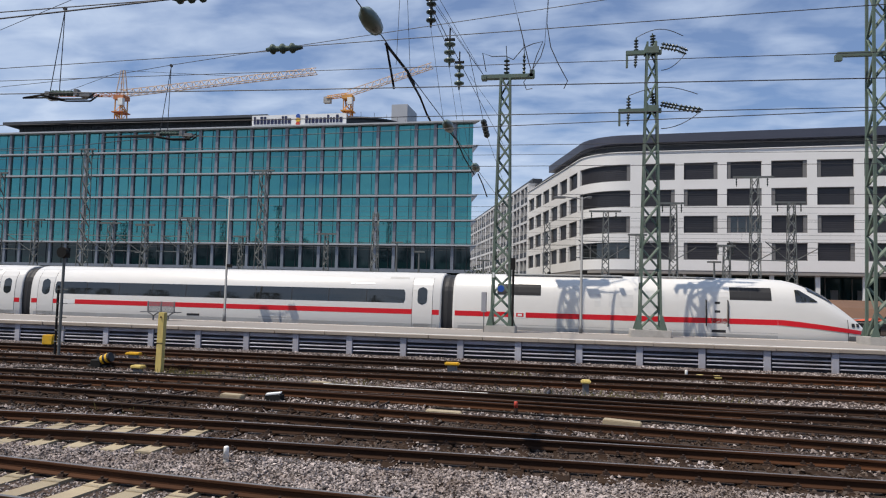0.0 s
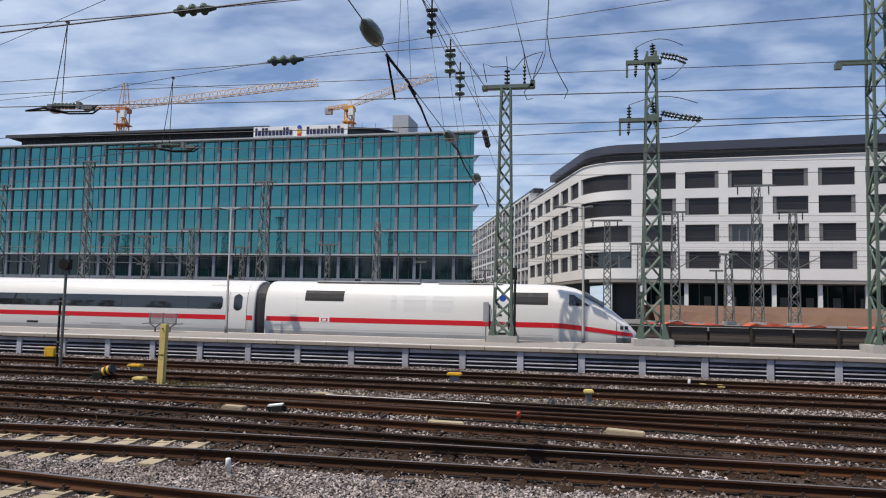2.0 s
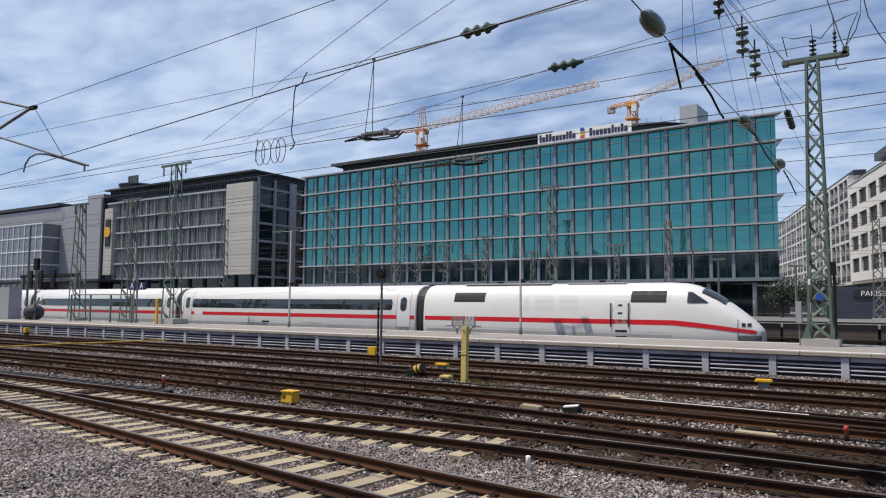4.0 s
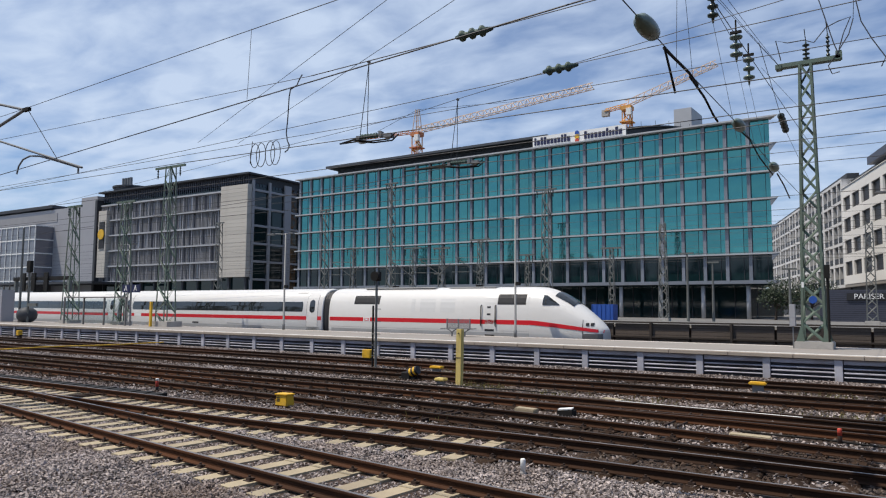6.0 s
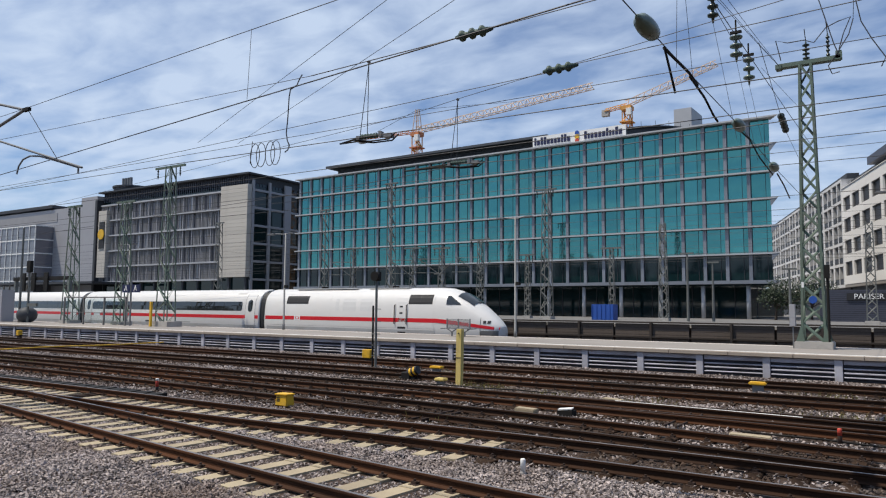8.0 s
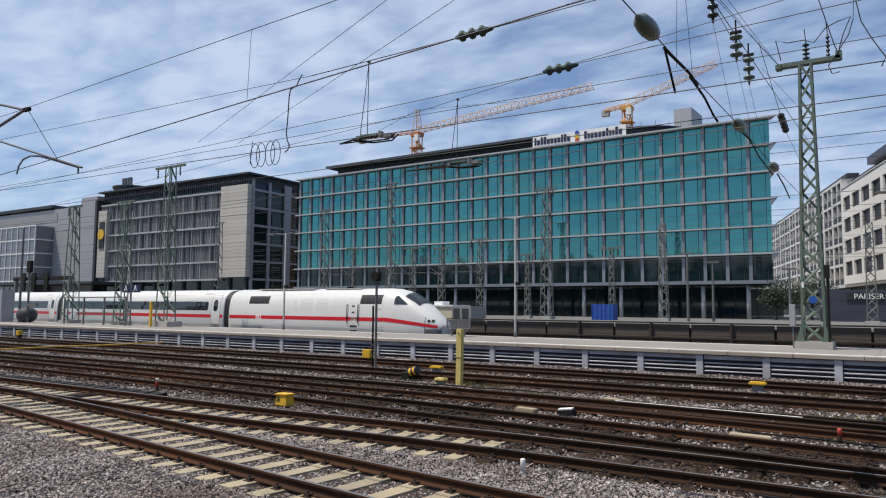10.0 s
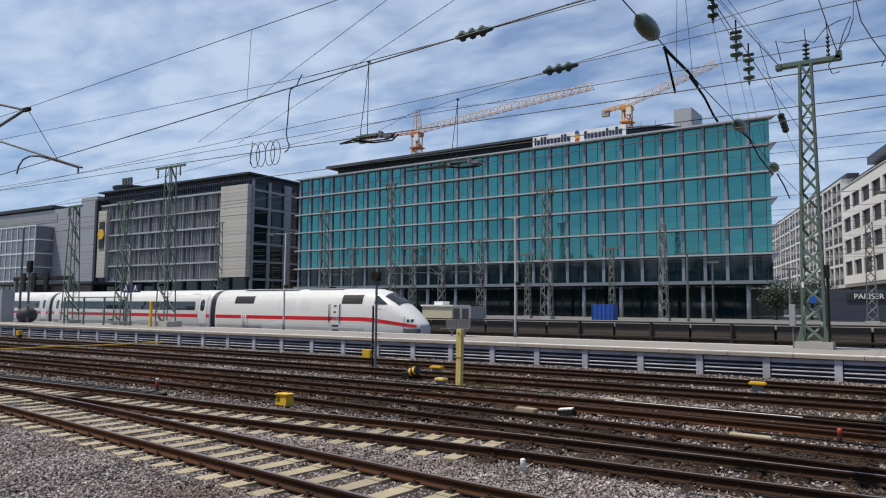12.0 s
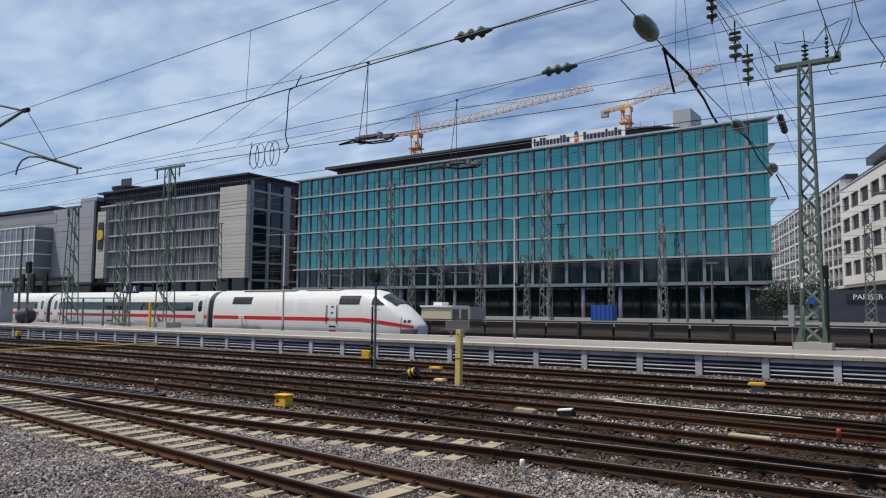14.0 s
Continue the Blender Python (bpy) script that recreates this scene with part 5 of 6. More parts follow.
# contact wire and messenger over the nearest curve
wire((-15.68, 7.94, 5.5), (12, 4.65, 5.5), 0.015)
wire((-60, 13.2, 5.5), (-15.68, 7.94, 5.5), 0.015)
wire((-16.82, 8.27, 7.0), (10, 6.6, 7.0), 0.011)
wire((-60, 11.0, 7.2), (-16.82, 8.27, 7.0), 0.011)
wire((-8.74, 7.75, 7.0), (-7.905, 6.965, 5.5), 0.007, name="dropper")
# second contact wire pair, over the next track
wire((-18.09, 8.5, 6.5), (-8.5, 8.9, 6.5), 0.009)
wire((-8.5, 8.9, 6.5), (-5.3, 8.74, 6.5), 0.014)
wire((-4.9, 8.7, 6.5), (6, 7.9, 6.5), 0.012)
wire((-60, 6.2, 6.6), (-18.09, 8.5, 6.5), 0.009)
wire((-60, 8.6, 5.5), (-13.0, 9.45, 5.5), 0.011)
wire((-13.0, 9.45, 5.5), (-4.0, 9.8, 5.5), 0.013)
wire((-4.0, 9.8, 5.5), (14, 10.2, 5.5), 0.013)
wire((-60, 11.8, 5.5), (14, 11.4, 5.5), 0.012)
wire((-30, 12.6, 6.5), (-4.96, 10.9, 6.5), 0.011)
wire((-4.32, 10.72, 6.5), (10, 9.5, 6.5), 0.011)
wire((-40, 9.1, 5.5), (14, 9.05, 5.55), 0.008)
wire((-16.256, 12.614, 7.0), (-3.0, 6.58, 7.0), 0.008)
wire((-15.411, 13.279, 7.0), (-2.0, 6.99, 7.0), 0.008)
# contact wire and messenger that carry the farther section insulator
wire((-60, 20.0, 5.44), (-9.85, 13.0, 5.44), 0.012)
wire((-9.85, 13.0, 5.44), (-7.9, 12.52, 5.46), 0.012)
wire((-7.9, 12.52, 5.5), (-6.27, 12.55, 5.44), 0.012)
wire((-6.27, 12.55, 5.44), (12, 10.6, 5.44), 0.012)
wire((-60, 22.0, 7.0), (-9.42, 13.05, 6.9), 0.010)
wire((-9.42, 13.05, 6.9), (-7.73, 12.54, 6.9), 0.010)
wire((-7.73, 12.54, 6.9), (-6.11, 12.1, 6.9), 0.010)
wire((-6.11, 12.1, 6.9), (12, 7.4, 6.9), 0.010)
# wires over the farther tracks
for y, z, r in ((13.8, 5.5, 0.01), (14.75, 5.5, 0.008), (16.05, 5.5, 0.011), (20.5, 5.5, 0.011), (23.3, 5.5, 0.011), (40.2, 5.5, 0.012), (40.2, 7.1, 0.012), (43.9, 5.5, 0.012), (43.9, 7.0, 0.012)):
    wire((-120, y, z + 0.1), (-3.2, y, z), r, 0.12 if z > 6 else 0.0)
    wire((-3.2, y, z), (60, y, z), r, 0.12 if z > 6 else 0.0)
for y, z in ((52, 6.8), (52, 8.2), (57, 6.8), (57, 8.2), (62, 6.8), (62, 8.2), (66, 6.8), (66, 8.2), (70, 9.5), (70, 11)):
    wire((-140, y, z), (70, y, z), 0.016)
for i in range(26):
    wire((-70 + i * 4.4, 40.2, 5.5), (-69.96 + i * 4.4, 40.2, 6.93), 0.006, n=1, name="dropper")


def sausage(x, y, z, dirx=1.0):
    """Three-shed insulator in a wire."""
    insulator(WIRES, (x - 0.32 * dirx, y, z), (x + 0.32 * dirx, y - 0.03, z), 0.085, 3, "copper_green")


sausage(-5.1, 8.73, 6.5)
sausage(-4.64, 10.81, 6.5)
# section insulators hung from the messenger wires
for x, y, z, turn, ln0 in ((-8.05, 9.72, 5.44, 9, 0.42), (-7.89, 12.52, 5.44, 8, 1.1)):
    g = thing("section_insulator", "green-grey section insulator hanging in the contact wire", "insulator", pose(x, y, z, 0, 0, turn), "section insulators")
    bm = bmesh.new()
    lathe(bm, [(0.0, 0.02), (0.02, 0.035)] + [(0.05 + 0.03 * k, 0.035 if k % 2 else 0.05) for k in range(11)] + [(0.37, 0.03), (0.38, 0.0)], (0, 0, 0.09), (1, 0, 0), 8)
    part("insulator_body", bm, "copper_green", g)
    for dims in ((0.40, 0.46, -0.05, 0.05, 0.05, 0.15), (0.50, 0.66, -0.06, 0.06, 0.03, 0.10), (-0.05, 0.02, -0.06, 0.06, 0.03, 0.10)):
        bbox_part("clamp", dims, "galvanised", g)
    bm = bmesh.new()
    for e in (-0.06, 0.06):
        pts = [Vector((-ln0, 0, 0.0)), Vector((-0.1, e, 0.03)), Vector((0.25, e, -0.02)), Vector((0.62, e, -0.01)), Vector((0.75, e, 0.09))]
        for a, c in zip(pts, pts[1:]):
            tube(bm, a, c, 0.014, 5)
    tube(bm, (-ln0, 0, 0.0), (0.0, 0, 0.08), 0.016, 5)
    part("arcing_runner", bm, "black_metal", g)
    bm = bmesh.new()
    tube(bm, (0.0, 0, 0.09), (0.16, 0, 1.43), 0.007, 5)
    tube(bm, (0.15, 0, 0.09), (0.16, 0, 1.43), 0.007, 5)
    lathe(bm, [(-0.015, 0.0), (-0.015, 0.03), (0.015, 0.03), (0.015, 0.0)], (0.16, 0, 1.45), (0, 1, 0), 10)
    part("hanger", bm, "wire", g)

# cross-span at the platform mast: a rope with egg insulators that runs towards the viewer
X = -3.2
span = thing("cross_span", "steel cross-span rope with egg-shaped insulators and steady arms", "overhead wire")
rope = [(X, 4.0, 6.9), (X, 9.73, 6.93), (X, 13.5, 6.95), (X, 18.5, 7.05), (X, 24.3, 7.0), (X, 31.1, 7.1), (X, 35.9, 7.15)]
for a, c in zip(rope, rope[1:]):
    wire(a, c, 0.016, 0, 2, "rope", span)
wire((X, 4.0, 9.5), (X, 20.0, 9.0), 0.012, 0, 2, "rope", span)
for y, z, r, L in ((10.88, 6.93, 0.15, 0.85), (18.5, 7.05, 0.14, 0.8), (24.3, 7.0, 0.14, 0.8)):
    bm = bmesh.new()
    lathe(bm, [(-L / 2 - 0.1, 0.03), (-L / 2, 0.06), (-L * 0.35, r * 0.85), (-L * 0.1, r), (L * 0.1, r), (L * 0.35, r * 0.85), (L / 2, 0.06), (L / 2 + 0.1, 0.03)], (X, y, z), (0, 1, 0), 18)
    part("egg_insulator", bm, "insulator_pale", span, "grey-green egg-shaped insulator", smooth=True)
for pts, r in (([(11.83, 6.9), (13.56, 6.96), (14.2, 6.9)], 0.027), ([(11.9, 6.88), (12.2, 6.6), (12.51, 6.3)], 0.022), ([(13.6, 6.9), (14.8, 6.8), (15.6, 6.62), (16.0, 6.58)], 0.024),
               ([(25.0, 6.9), (26.5, 6.75), (28.0, 6.5)], 0.024), ([(18.6, 6.95), (20.0, 7.0), (21.5, 6.8), (24.0, 6.7)], 0.02)):
    bm = bmesh.new()
    for a, c in zip(pts, pts[1:]):
        tube(bm, (X, *a), (X, *c), r, 6)
    part("steady_arm", bm, "black_metal", span)

# upper ropes with disc insulators between the platform masts
up = thing("cross_span", "steel ropes with ribbed insulators fanning from the platform mast", "overhead wire")
TOP = (-4.4, 36.2, 14.0)
for end in ((-4.3, 8.6, 10.0), (-4.3, 10.0, 10.4), (-4.3, 15.2, 11.6)):
    wire(TOP, end, 0.014, 0.05, 10, "rope", up)
wire((-3.2, 35.9, 10.1), (-3.2, 8.0, 9.0), 0.016, 0.1, 10, "rope", up)
wire((-4.3, 30.0, 12.1), (-3.3, 35.9, 11.4), 0.012, 0, 2, "rope", up)
for x, y, z0, z1, r, mt in ((-4.3, 21.2, 11.75, 10.85, 0.16, "insulator"), (-4.3, 24.75, 11.75, 10.75, 0.21, "insulator_pale"), (-4.3, 27.1, 11.7, 10.6, 0.2, "insulator_pale")):
    insulator(up, (x, y, z0), (x, y, z1), r, 3, mt)
    bm = bmesh.new()
    box(bm, x - 0.18, x + 0.18, y - 0.05, y + 0.05, z0 - 0.02, z0 + 0.06)
    tube(bm, (x, y, z0), (x, y, z0 + 0.45), 0.03, 6)
    part("yoke", bm, "black_metal", up)
    wire((x, y, z1), (x + 0.6, y - 0.2, 7.3), 0.01, 0, 1, "hanger", up)
insulator(up, (-3.2, 26.2, 9.15), (-3.2, 27.7, 8.83), 0.12, 5)
wire((-3.2, 27.7, 8.83), (-3.2, 35.9, 8.2), 0.012, 0, 1, "rope", up)
wire((-3.2, 22.0, 10.3), (-3.2, 26.2, 9.15), 0.016, 0, 1, "rope", up)
wire((-3.2, 32.2, 9.8), (-3.2, 32.4, 7.1), 0.009, 0, 1, "hanger", up)
wire((-3.2, 12.83, 9.0), (-3.2, 12.62, 6.79), 0.008, 0, 1, "hanger", up)
wire((-3.2, 13.12, 9.2), (-3.2, 13.8, 7.0), 0.008, 0, 1, "hanger", up)
# slack jumper cables at the mast's head
for pts in ([(-1.3, 15.6), (-1.5, 14.9), (-2.0, 14.1), (-2.35, 13.6), (-2.2, 13.2), (-1.9, 13.25)], [(-1.2, 16.6), (-1.0, 15.4), (-0.6, 14.5), (-0.12, 13.6), (-0.3, 13.2)], [(-2.7, 17.0), (-2.1, 14.6), (-1.9, 14.0)],
            [(-4.3, 14.2), (-4.5, 15.2), (-4.0, 15.0), (-3.3, 15.0), (-2.9, 14.8), (-2.4, 15.4), (-1.9, 15.6), (-1.4, 15.7), (-1.7, 15.0), (-1.9, 14.3)]):
    bm = bmesh.new()
    cable(bm, [(a[0], 36.0, a[1]) for a in pts], 0.025)
    part("jumper_cable", bm, "wire", up)
wire((-1.3, 36.0, 15.6), (-0.8, 30.0, 18.5), 0.02, 0, 2, "jumper_cable", up)
wire((-1.2, 36.0, 16.6), (-0.8, 30.0, 18.5), 0.02, 0, 2, "jumper_cable", up)
wire((-2.7, 36.0, 17.0), (-3.4, 30.0, 19.0), 0.015, 0, 2, "jumper_cable", up)

# cantilever end over the nearest track
cn = thing("cantilever", "galvanised tube cantilever with a curved registration arm", "cantilever")
for za, xb, zb, rr in ((8.3, -16.85, 6.97, 0.03), (5.95, -16.85, 7.0, 0.035), (7.5, -14.43, 5.38, 0.025)):
    bm = bmesh.new()
    tube(bm, (-22.0, 8.3, za), (xb, 8.3, zb), rr, 8)
    part("support_tube", bm, "galvanised", cn)
bm = bmesh.new()
pts = [(-17.15, 5.5), (-17.08, 5.68), (-16.9, 5.82), (-16.6, 5.87), (-16.2, 5.82), (-15.6, 5.67), (-14.6, 5.4), (-14.6, 5.28)]
for a, c in zip(pts, pts[1:]):
    tube(bm, (a[0], 8.32, a[1]), (c[0], 8.32, c[1]), 0.02, 6)
part("registration_arm", bm, "galvanised", cn)
bm = bmesh.new()
box(bm, -16.95, -16.7, 8.26, 8.34, 6.94, 7.02)
tube(bm, (-16.75, 8.3, 6.95), (-15.33, 8.25, 5.66), 0.008, 5)
part("clamp", bm, "black_metal", cn)
bm = bmesh.new()
tube(bm, (-22.0, 8.3, BED), (-22.0, 8.3, 9.0), 0.13, 10)
part("mast_pole", bm, "mast_grey", cn)

# wire coils and a jumper hanging from the contact wire
co = thing("wire_coil", "thin spare wire wound into hanging loops", "wire coil")
bm = bmesh.new()
for cx in (-10.62, -10.45, -10.2, -10.05):
    pts = [Vector((cx + 0.13 * math.cos(k * math.pi / 8), 9.6, 5.45 + 0.24 * math.sin(k * math.pi / 8))) for k in range(17)]
    for a, c in zip(pts, pts[1:]):
        tube(bm, a, c, 0.007, 4)
tube(bm, (-10.75, 9.6, 5.3), (-10.7, 9.6, 5.75), 0.007, 4)
part("loops", bm, "wire", co)
bm = bmesh.new()
pts = [(-9.39, 6.88), (-9.46, 6.8), (-9.52, 6.7), (-9.69, 6.64), (-9.72, 6.5), (-9.74, 6.1), (-9.77, 5.8), (-9.74, 5.65), (-9.68, 5.55), (-9.72, 5.47), (-9.8, 5.43)]
for a, c in zip(pts, pts[1:]):
    tube(bm, (a[0], 9.6, a[1]), (c[0], 9.6, c[1]), 0.012, 5)
part("jumper", bm, "wire", co)

# ---------------------------------------------------------------- cranes


def make_crane(x, y, base_z, jib_z, top_z, jib_end, tail_end, mats, label):
    c = thing("tower_crane", label, "crane", pose(x, y, 0), "tower cranes")
    lattice(c, jib_z, 1.9, 1.9, mats[2], None, None, 0.11, base_z, 2.0)
    bm = bmesh.new()
    box(bm, -1.3, 1.3, -1.3, 1.3, jib_z - 1.0, jib_z)
    part("slewing_ring", bm, mats[0], c)
    for half, z in ((1.5, jib_z - 4.2), (1.9, jib_z - 6.2)):
        bbox_part("work_deck", (-half, half, -half, half, z, z + 0.25), mats[0], c)
    bbox_part("cab", (0.3, 1.5, -1.9, -0.9, jib_z - 2.6, jib_z - 0.9), "white_paint", c, "white operator cab")
    if top_z > jib_z + 2:
        bm = bmesh.new()
        for sx in (-1, 1):
            for sy in (-1, 1):
                tube(bm, (sx * 0.95, sy * 0.9, jib_z), (sx * 0.35, sy * 0.3, top_z), 0.13, 5)
        for k in range(4):
            z = jib_z + (top_z - jib_z) * k / 4
            box(bm, -0.9 + k * 0.13, 0.9 - k * 0.13, -0.06, 0.06, z, z + 0.15)
        part("apex_tower", bm, mats[1], c)
    for name, end, mt in (("jib", jib_end, mats[1]), ("counter_jib", tail_end, mats[0])):
        e = Vector(end)
        s = Vector((0, 0, jib_z))
        d = e - s
        L = d.length
        n = max(5, int(L / 1.9))
        side = d.cross(Vector((0, 0, 1))).normalized()
        upv = side.cross(d).normalized()
        bm = bmesh.new()
        hh, ww = (1.5, 0.7) if name == "jib" else (0.8, 0.7)
        for sg in (-1, 1):
            tube(bm, s + side * sg * ww, e + side * sg * ww, 0.12, 4)
        tube(bm, s + upv * hh, e + upv * hh * 0.9, 0.12, 4)
        for i in range(n):
            a, b = s + d * i / n, s + d * (i + 1) / n
            m2 = (a + b) / 2 + upv * hh
            for sg in (-1, 1):
                tube(bm, a + side * sg * ww, m2, 0.07, 4)
                tube(bm, m2, b + side * sg * ww, 0.07, 4)
            tube(bm, a - side * ww, b + side * ww, 0.06, 4)
        part(name, bm, mt, c)
    bm = bmesh.new()
    e = Vector(tail_end)
    box(bm, e.x - 0.8, e.x + 1.0, e.y - 0.6, e.y + 0.6, e.z - 1.2, e.z + 0.4)
    part("counterweight", bm, "concrete", c)
    if top_z > jib_z + 2:
        bm = bmesh.new()
        je = Vector(jib_end)
        tube(bm, (0, 0, top_z), Vector((0, 0, jib_z)).lerp(je, 0.62) + Vector((0, 0, 1.4)), 0.05, 4)
        tube(bm, (0, 0, top_z), Vector((0, 0, jib_z)).lerp(e, 0.85) + Vector((0, 0, 0.7)), 0.05, 4)
        part("stay", bm, "wire", c)


make_crane(-104.9, 150, YARD, 48.0, 54.2, (48.4, 0, 52.0), (-18.5, 0, 48.6), ("crane_red", "crane_pale", "crane_yellow"), "orange and pale tower crane with long jib")
make_crane(-55.3, 170, YARD, 52.6, 53.0, (21.6, 0, 59.2), (-5.6, 0, 52.0), ("crane_yellow", "crane_pale", "crane_yellow"), "smaller yellow tower crane behind the roof")

# ---------------------------------------------------------------- things on the platform


def platform_lamp(x, arms):
    p = thing("platform_lamp", "slim grey platform lamp post with two flat heads", "lamp post", pose(x, 37.6, PLAT_Z), "platform lamp posts")
    bm = bmesh.new()
    lathe(bm, [(0, 0.10), (0.4, 0.10), (0.42, 0.075), (7.1, 0.05)], (0, 0, 0), (0, 0, 1), 10)
    part("pole", bm, "galvanised", p, smooth=True)
    for s, L in arms:
        bm = bmesh.new()
        tube(bm, (0, 0, 7.0), (s * L * 0.6, 0, 7.12), 0.03, 6)
        part("arm", bm, "galvanised", p)
        bm = bmesh.new()
        vs = box(bm, s * L * 0.6 - 0.05, s * L, -0.14, 0.14, 7.03, 7.14) if s > 0 else box(bm, s * L, s * L * 0.6 + 0.05, -0.14, 0.14, 7.03, 7.14)
        bmesh.ops.bevel(bm, geom=bm.edges[:], offset=0.03, segments=2, affect="EDGES")
        part("lamp_head", bm, "galvanised", p, "flat grey lamp head")
    bbox_part("loudspeaker", (0.05, 0.3, -0.1, 0.1, 3.05, 3.25), "black_metal", p, "small dark loudspeaker")


platform_lamp(-19.1, ((-1, 1.25), (1, 1.1)))
platform_lamp(0.72, ((-1, 1.5), (1, 0.5)))
platform_lamp(-38.05, ((-1, 1.9), (1, 0.8)))
platform_lamp(-57.2, ((-1, 1.6), (1, 1.0)))


def bench(x, y):
    b = thing("platform_bench", "double wire-mesh platform bench on Y-shaped feet", "bench", pose(x, y, PLAT_Z), "benches")
    for s in (-0.45, 0.45):
        bm = bmesh.new()
        tube(bm, (s, 0, 0), (s, 0, 0.25), 0.05, 6)
        tube(bm, (s, 0, 0.25), (s - 0.3, -0.1, 0.46), 0.035, 6)
        tube(bm, (s, 0, 0.25), (s + 0.3, 0.1, 0.46), 0.035, 6)
        part("foot", bm, "galvanised", b)
    for i in range(14):
        yy = -0.5 + i / 13
        bbox_part("seat_slat", (-0.95, 0.95, yy - 0.012, yy + 0.012, 0.45, 0.47), "galvanised", b)
    for s in (-0.95, 0.9):
        bbox_part("seat_edge", (s, s + 0.05, -0.5, 0.5, 0.43, 0.48), "galvanised", b)
    for i in range(12):
        z = 0.5 + i * 0.045
        bbox_part("back_slat", (-0.8, 0.8, -0.02, 0.02, z, z + 0.025), "galvanised", b)
    for s in (-0.8, 0, 0.8):
        bbox_part("back_post", (s - 0.03, s + 0.03, -0.03, 0.03, 0.46, 1.05), "galvanised", b)


bench(-22.3, 36.4)


def shelter(x0, x1, y):
    s = thing("glass_shelter", "platform wind shelter of clear glass panes and grey posts", "shelter")
    n = 3
    for i in range(n + 1):
        x = x0 + (x1 - x0) * i / n
        bbox_part("post", (x - 0.06, x + 0.06, y - 0.06, y + 0.06, PLAT_Z, PLAT_Z + 2.35), "window_frame", s)
        if i < n:
            xx = x0 + (x1 - x0) * (i + 1) / n
            p = bbox_part("pane", (x + 0.08, xx - 0.08, y - 0.008, y + 0.008, PLAT_Z + 0.12, PLAT_Z + 2.25), "clear_glass", s)
            p.visible_shadow = False
            bbox_part("rail", (x + 0.06, xx - 0.06, y - 0.03, y + 0.03, PLAT_Z + 1.0, PLAT_Z + 1.05), "window_frame", s)
    bbox_part("top_rail", (x0, x1, y - 0.05, y + 0.05, PLAT_Z + 2.3, PLAT_Z + 2.4), "window_frame", s)


shelter(-63.4, -54.2, 35.5)

# sector sign with two letters, waste ball, cabinet, yellow marker post
sg = thing("sector_sign", "navy hanging sector sign with two white letters A", "sign", pose(-51.2, 35.5, PLAT_Z))
bm = bmesh.new()
tube(bm, (-2.35, 0, 0), (-2.35, 0, 4.0), 0.07, 8)
part("pole", bm, "galvanised", sg)
for dx in (-3.0, -1.7):
    pl = bbox_part("sign_plate", (dx - 0.52, dx + 0.52, -0.05, 0.05, 2.75, 3.4), "navy", sg)
    text_part("letter", "A", 0.68, "white_paint", pl, pose(dx, -0.07, 3.07, 90, 0, 0))

yp = bbox_part("marker_post", (-0.1, 0.1, -0.08, 0.08, 0, 2.0), "yellow", None, "", pose(-50.8, 35.5, PLAT_Z), 0.01)
tagged(yp, "slim yellow marker post on the platform", "post")
bb = part("round_bin", bmesh.new(), "slate")
bm = bmesh.new()
lathe(bm, [(0, 0.35), (0.1, 0.6), (0.4, 0.85), (0.75, 0.9), (1.1, 0.8), (1.35, 0.5), (1.45, 0.15)], (0, 0, 0), (0, 0, 1), 20)
bb.data = finish("round_bin", bm, "slate", True)
bb.matrix_basis = pose(-69.8, 35.5, PLAT_Z)
tagged(bb, "dark grey ball-shaped container on the platform", "container")
cb = bbox_part("equipment_cabinet", (-3.2, 0, -0.6, 0.6, 0, 3.1), "grey_panel", None, "", pose(-73.4, 35.5, PLAT_Z), 0.03)
tagged(cb, "grey platform equipment cabinet", "cabinet")

for x, h, head in ((-70.6, 9.0, False), (-69.1, 4.9, True)):
    sp = thing("signal_post", "slim grey signal post on the platform", "signal", pose(x, 35.2, PLAT_Z), "signal posts")
    bm = bmesh.new()
    tube(bm, (0, 0, 0), (0, 0, h), 0.12, 8, 0.09)
    part("post", bm, "mast_grey", sp)
    if head:
        bbox_part("signal_head", (-0.35, 0.35, -0.15, 0.15, h - 0.2, h + 0.9), "black_metal", sp, "black signal head", None, 0.03)
        bbox_part("side_box", (0.1, 1.6, -0.1, 0.1, 1.5, 1.8), "mast_grey", sp)
gn = thing("signal_gantry", "dark signal gantry beam carrying signal heads", "gantry", pose(-98, 50, 0))
bbox_part("beam", (-4, 10.0, -0.2, 0.2, 5.6, 6.1), "black_metal", gn)
for dx in (-3.5, 9.6):
    bbox_part("leg", (dx - 0.2, dx + 0.2, -0.2, 0.2, YARD - 1.2, 5.6), "mast_grey", gn)
for dx in (-1.0, 1.5, 4.6):
    bbox_part("signal_head", (dx - 0.5, dx + 0.5, -0.4, -0.2, 4.2, 6.6), "black_metal", gn, "black signal head", None, 0.03)

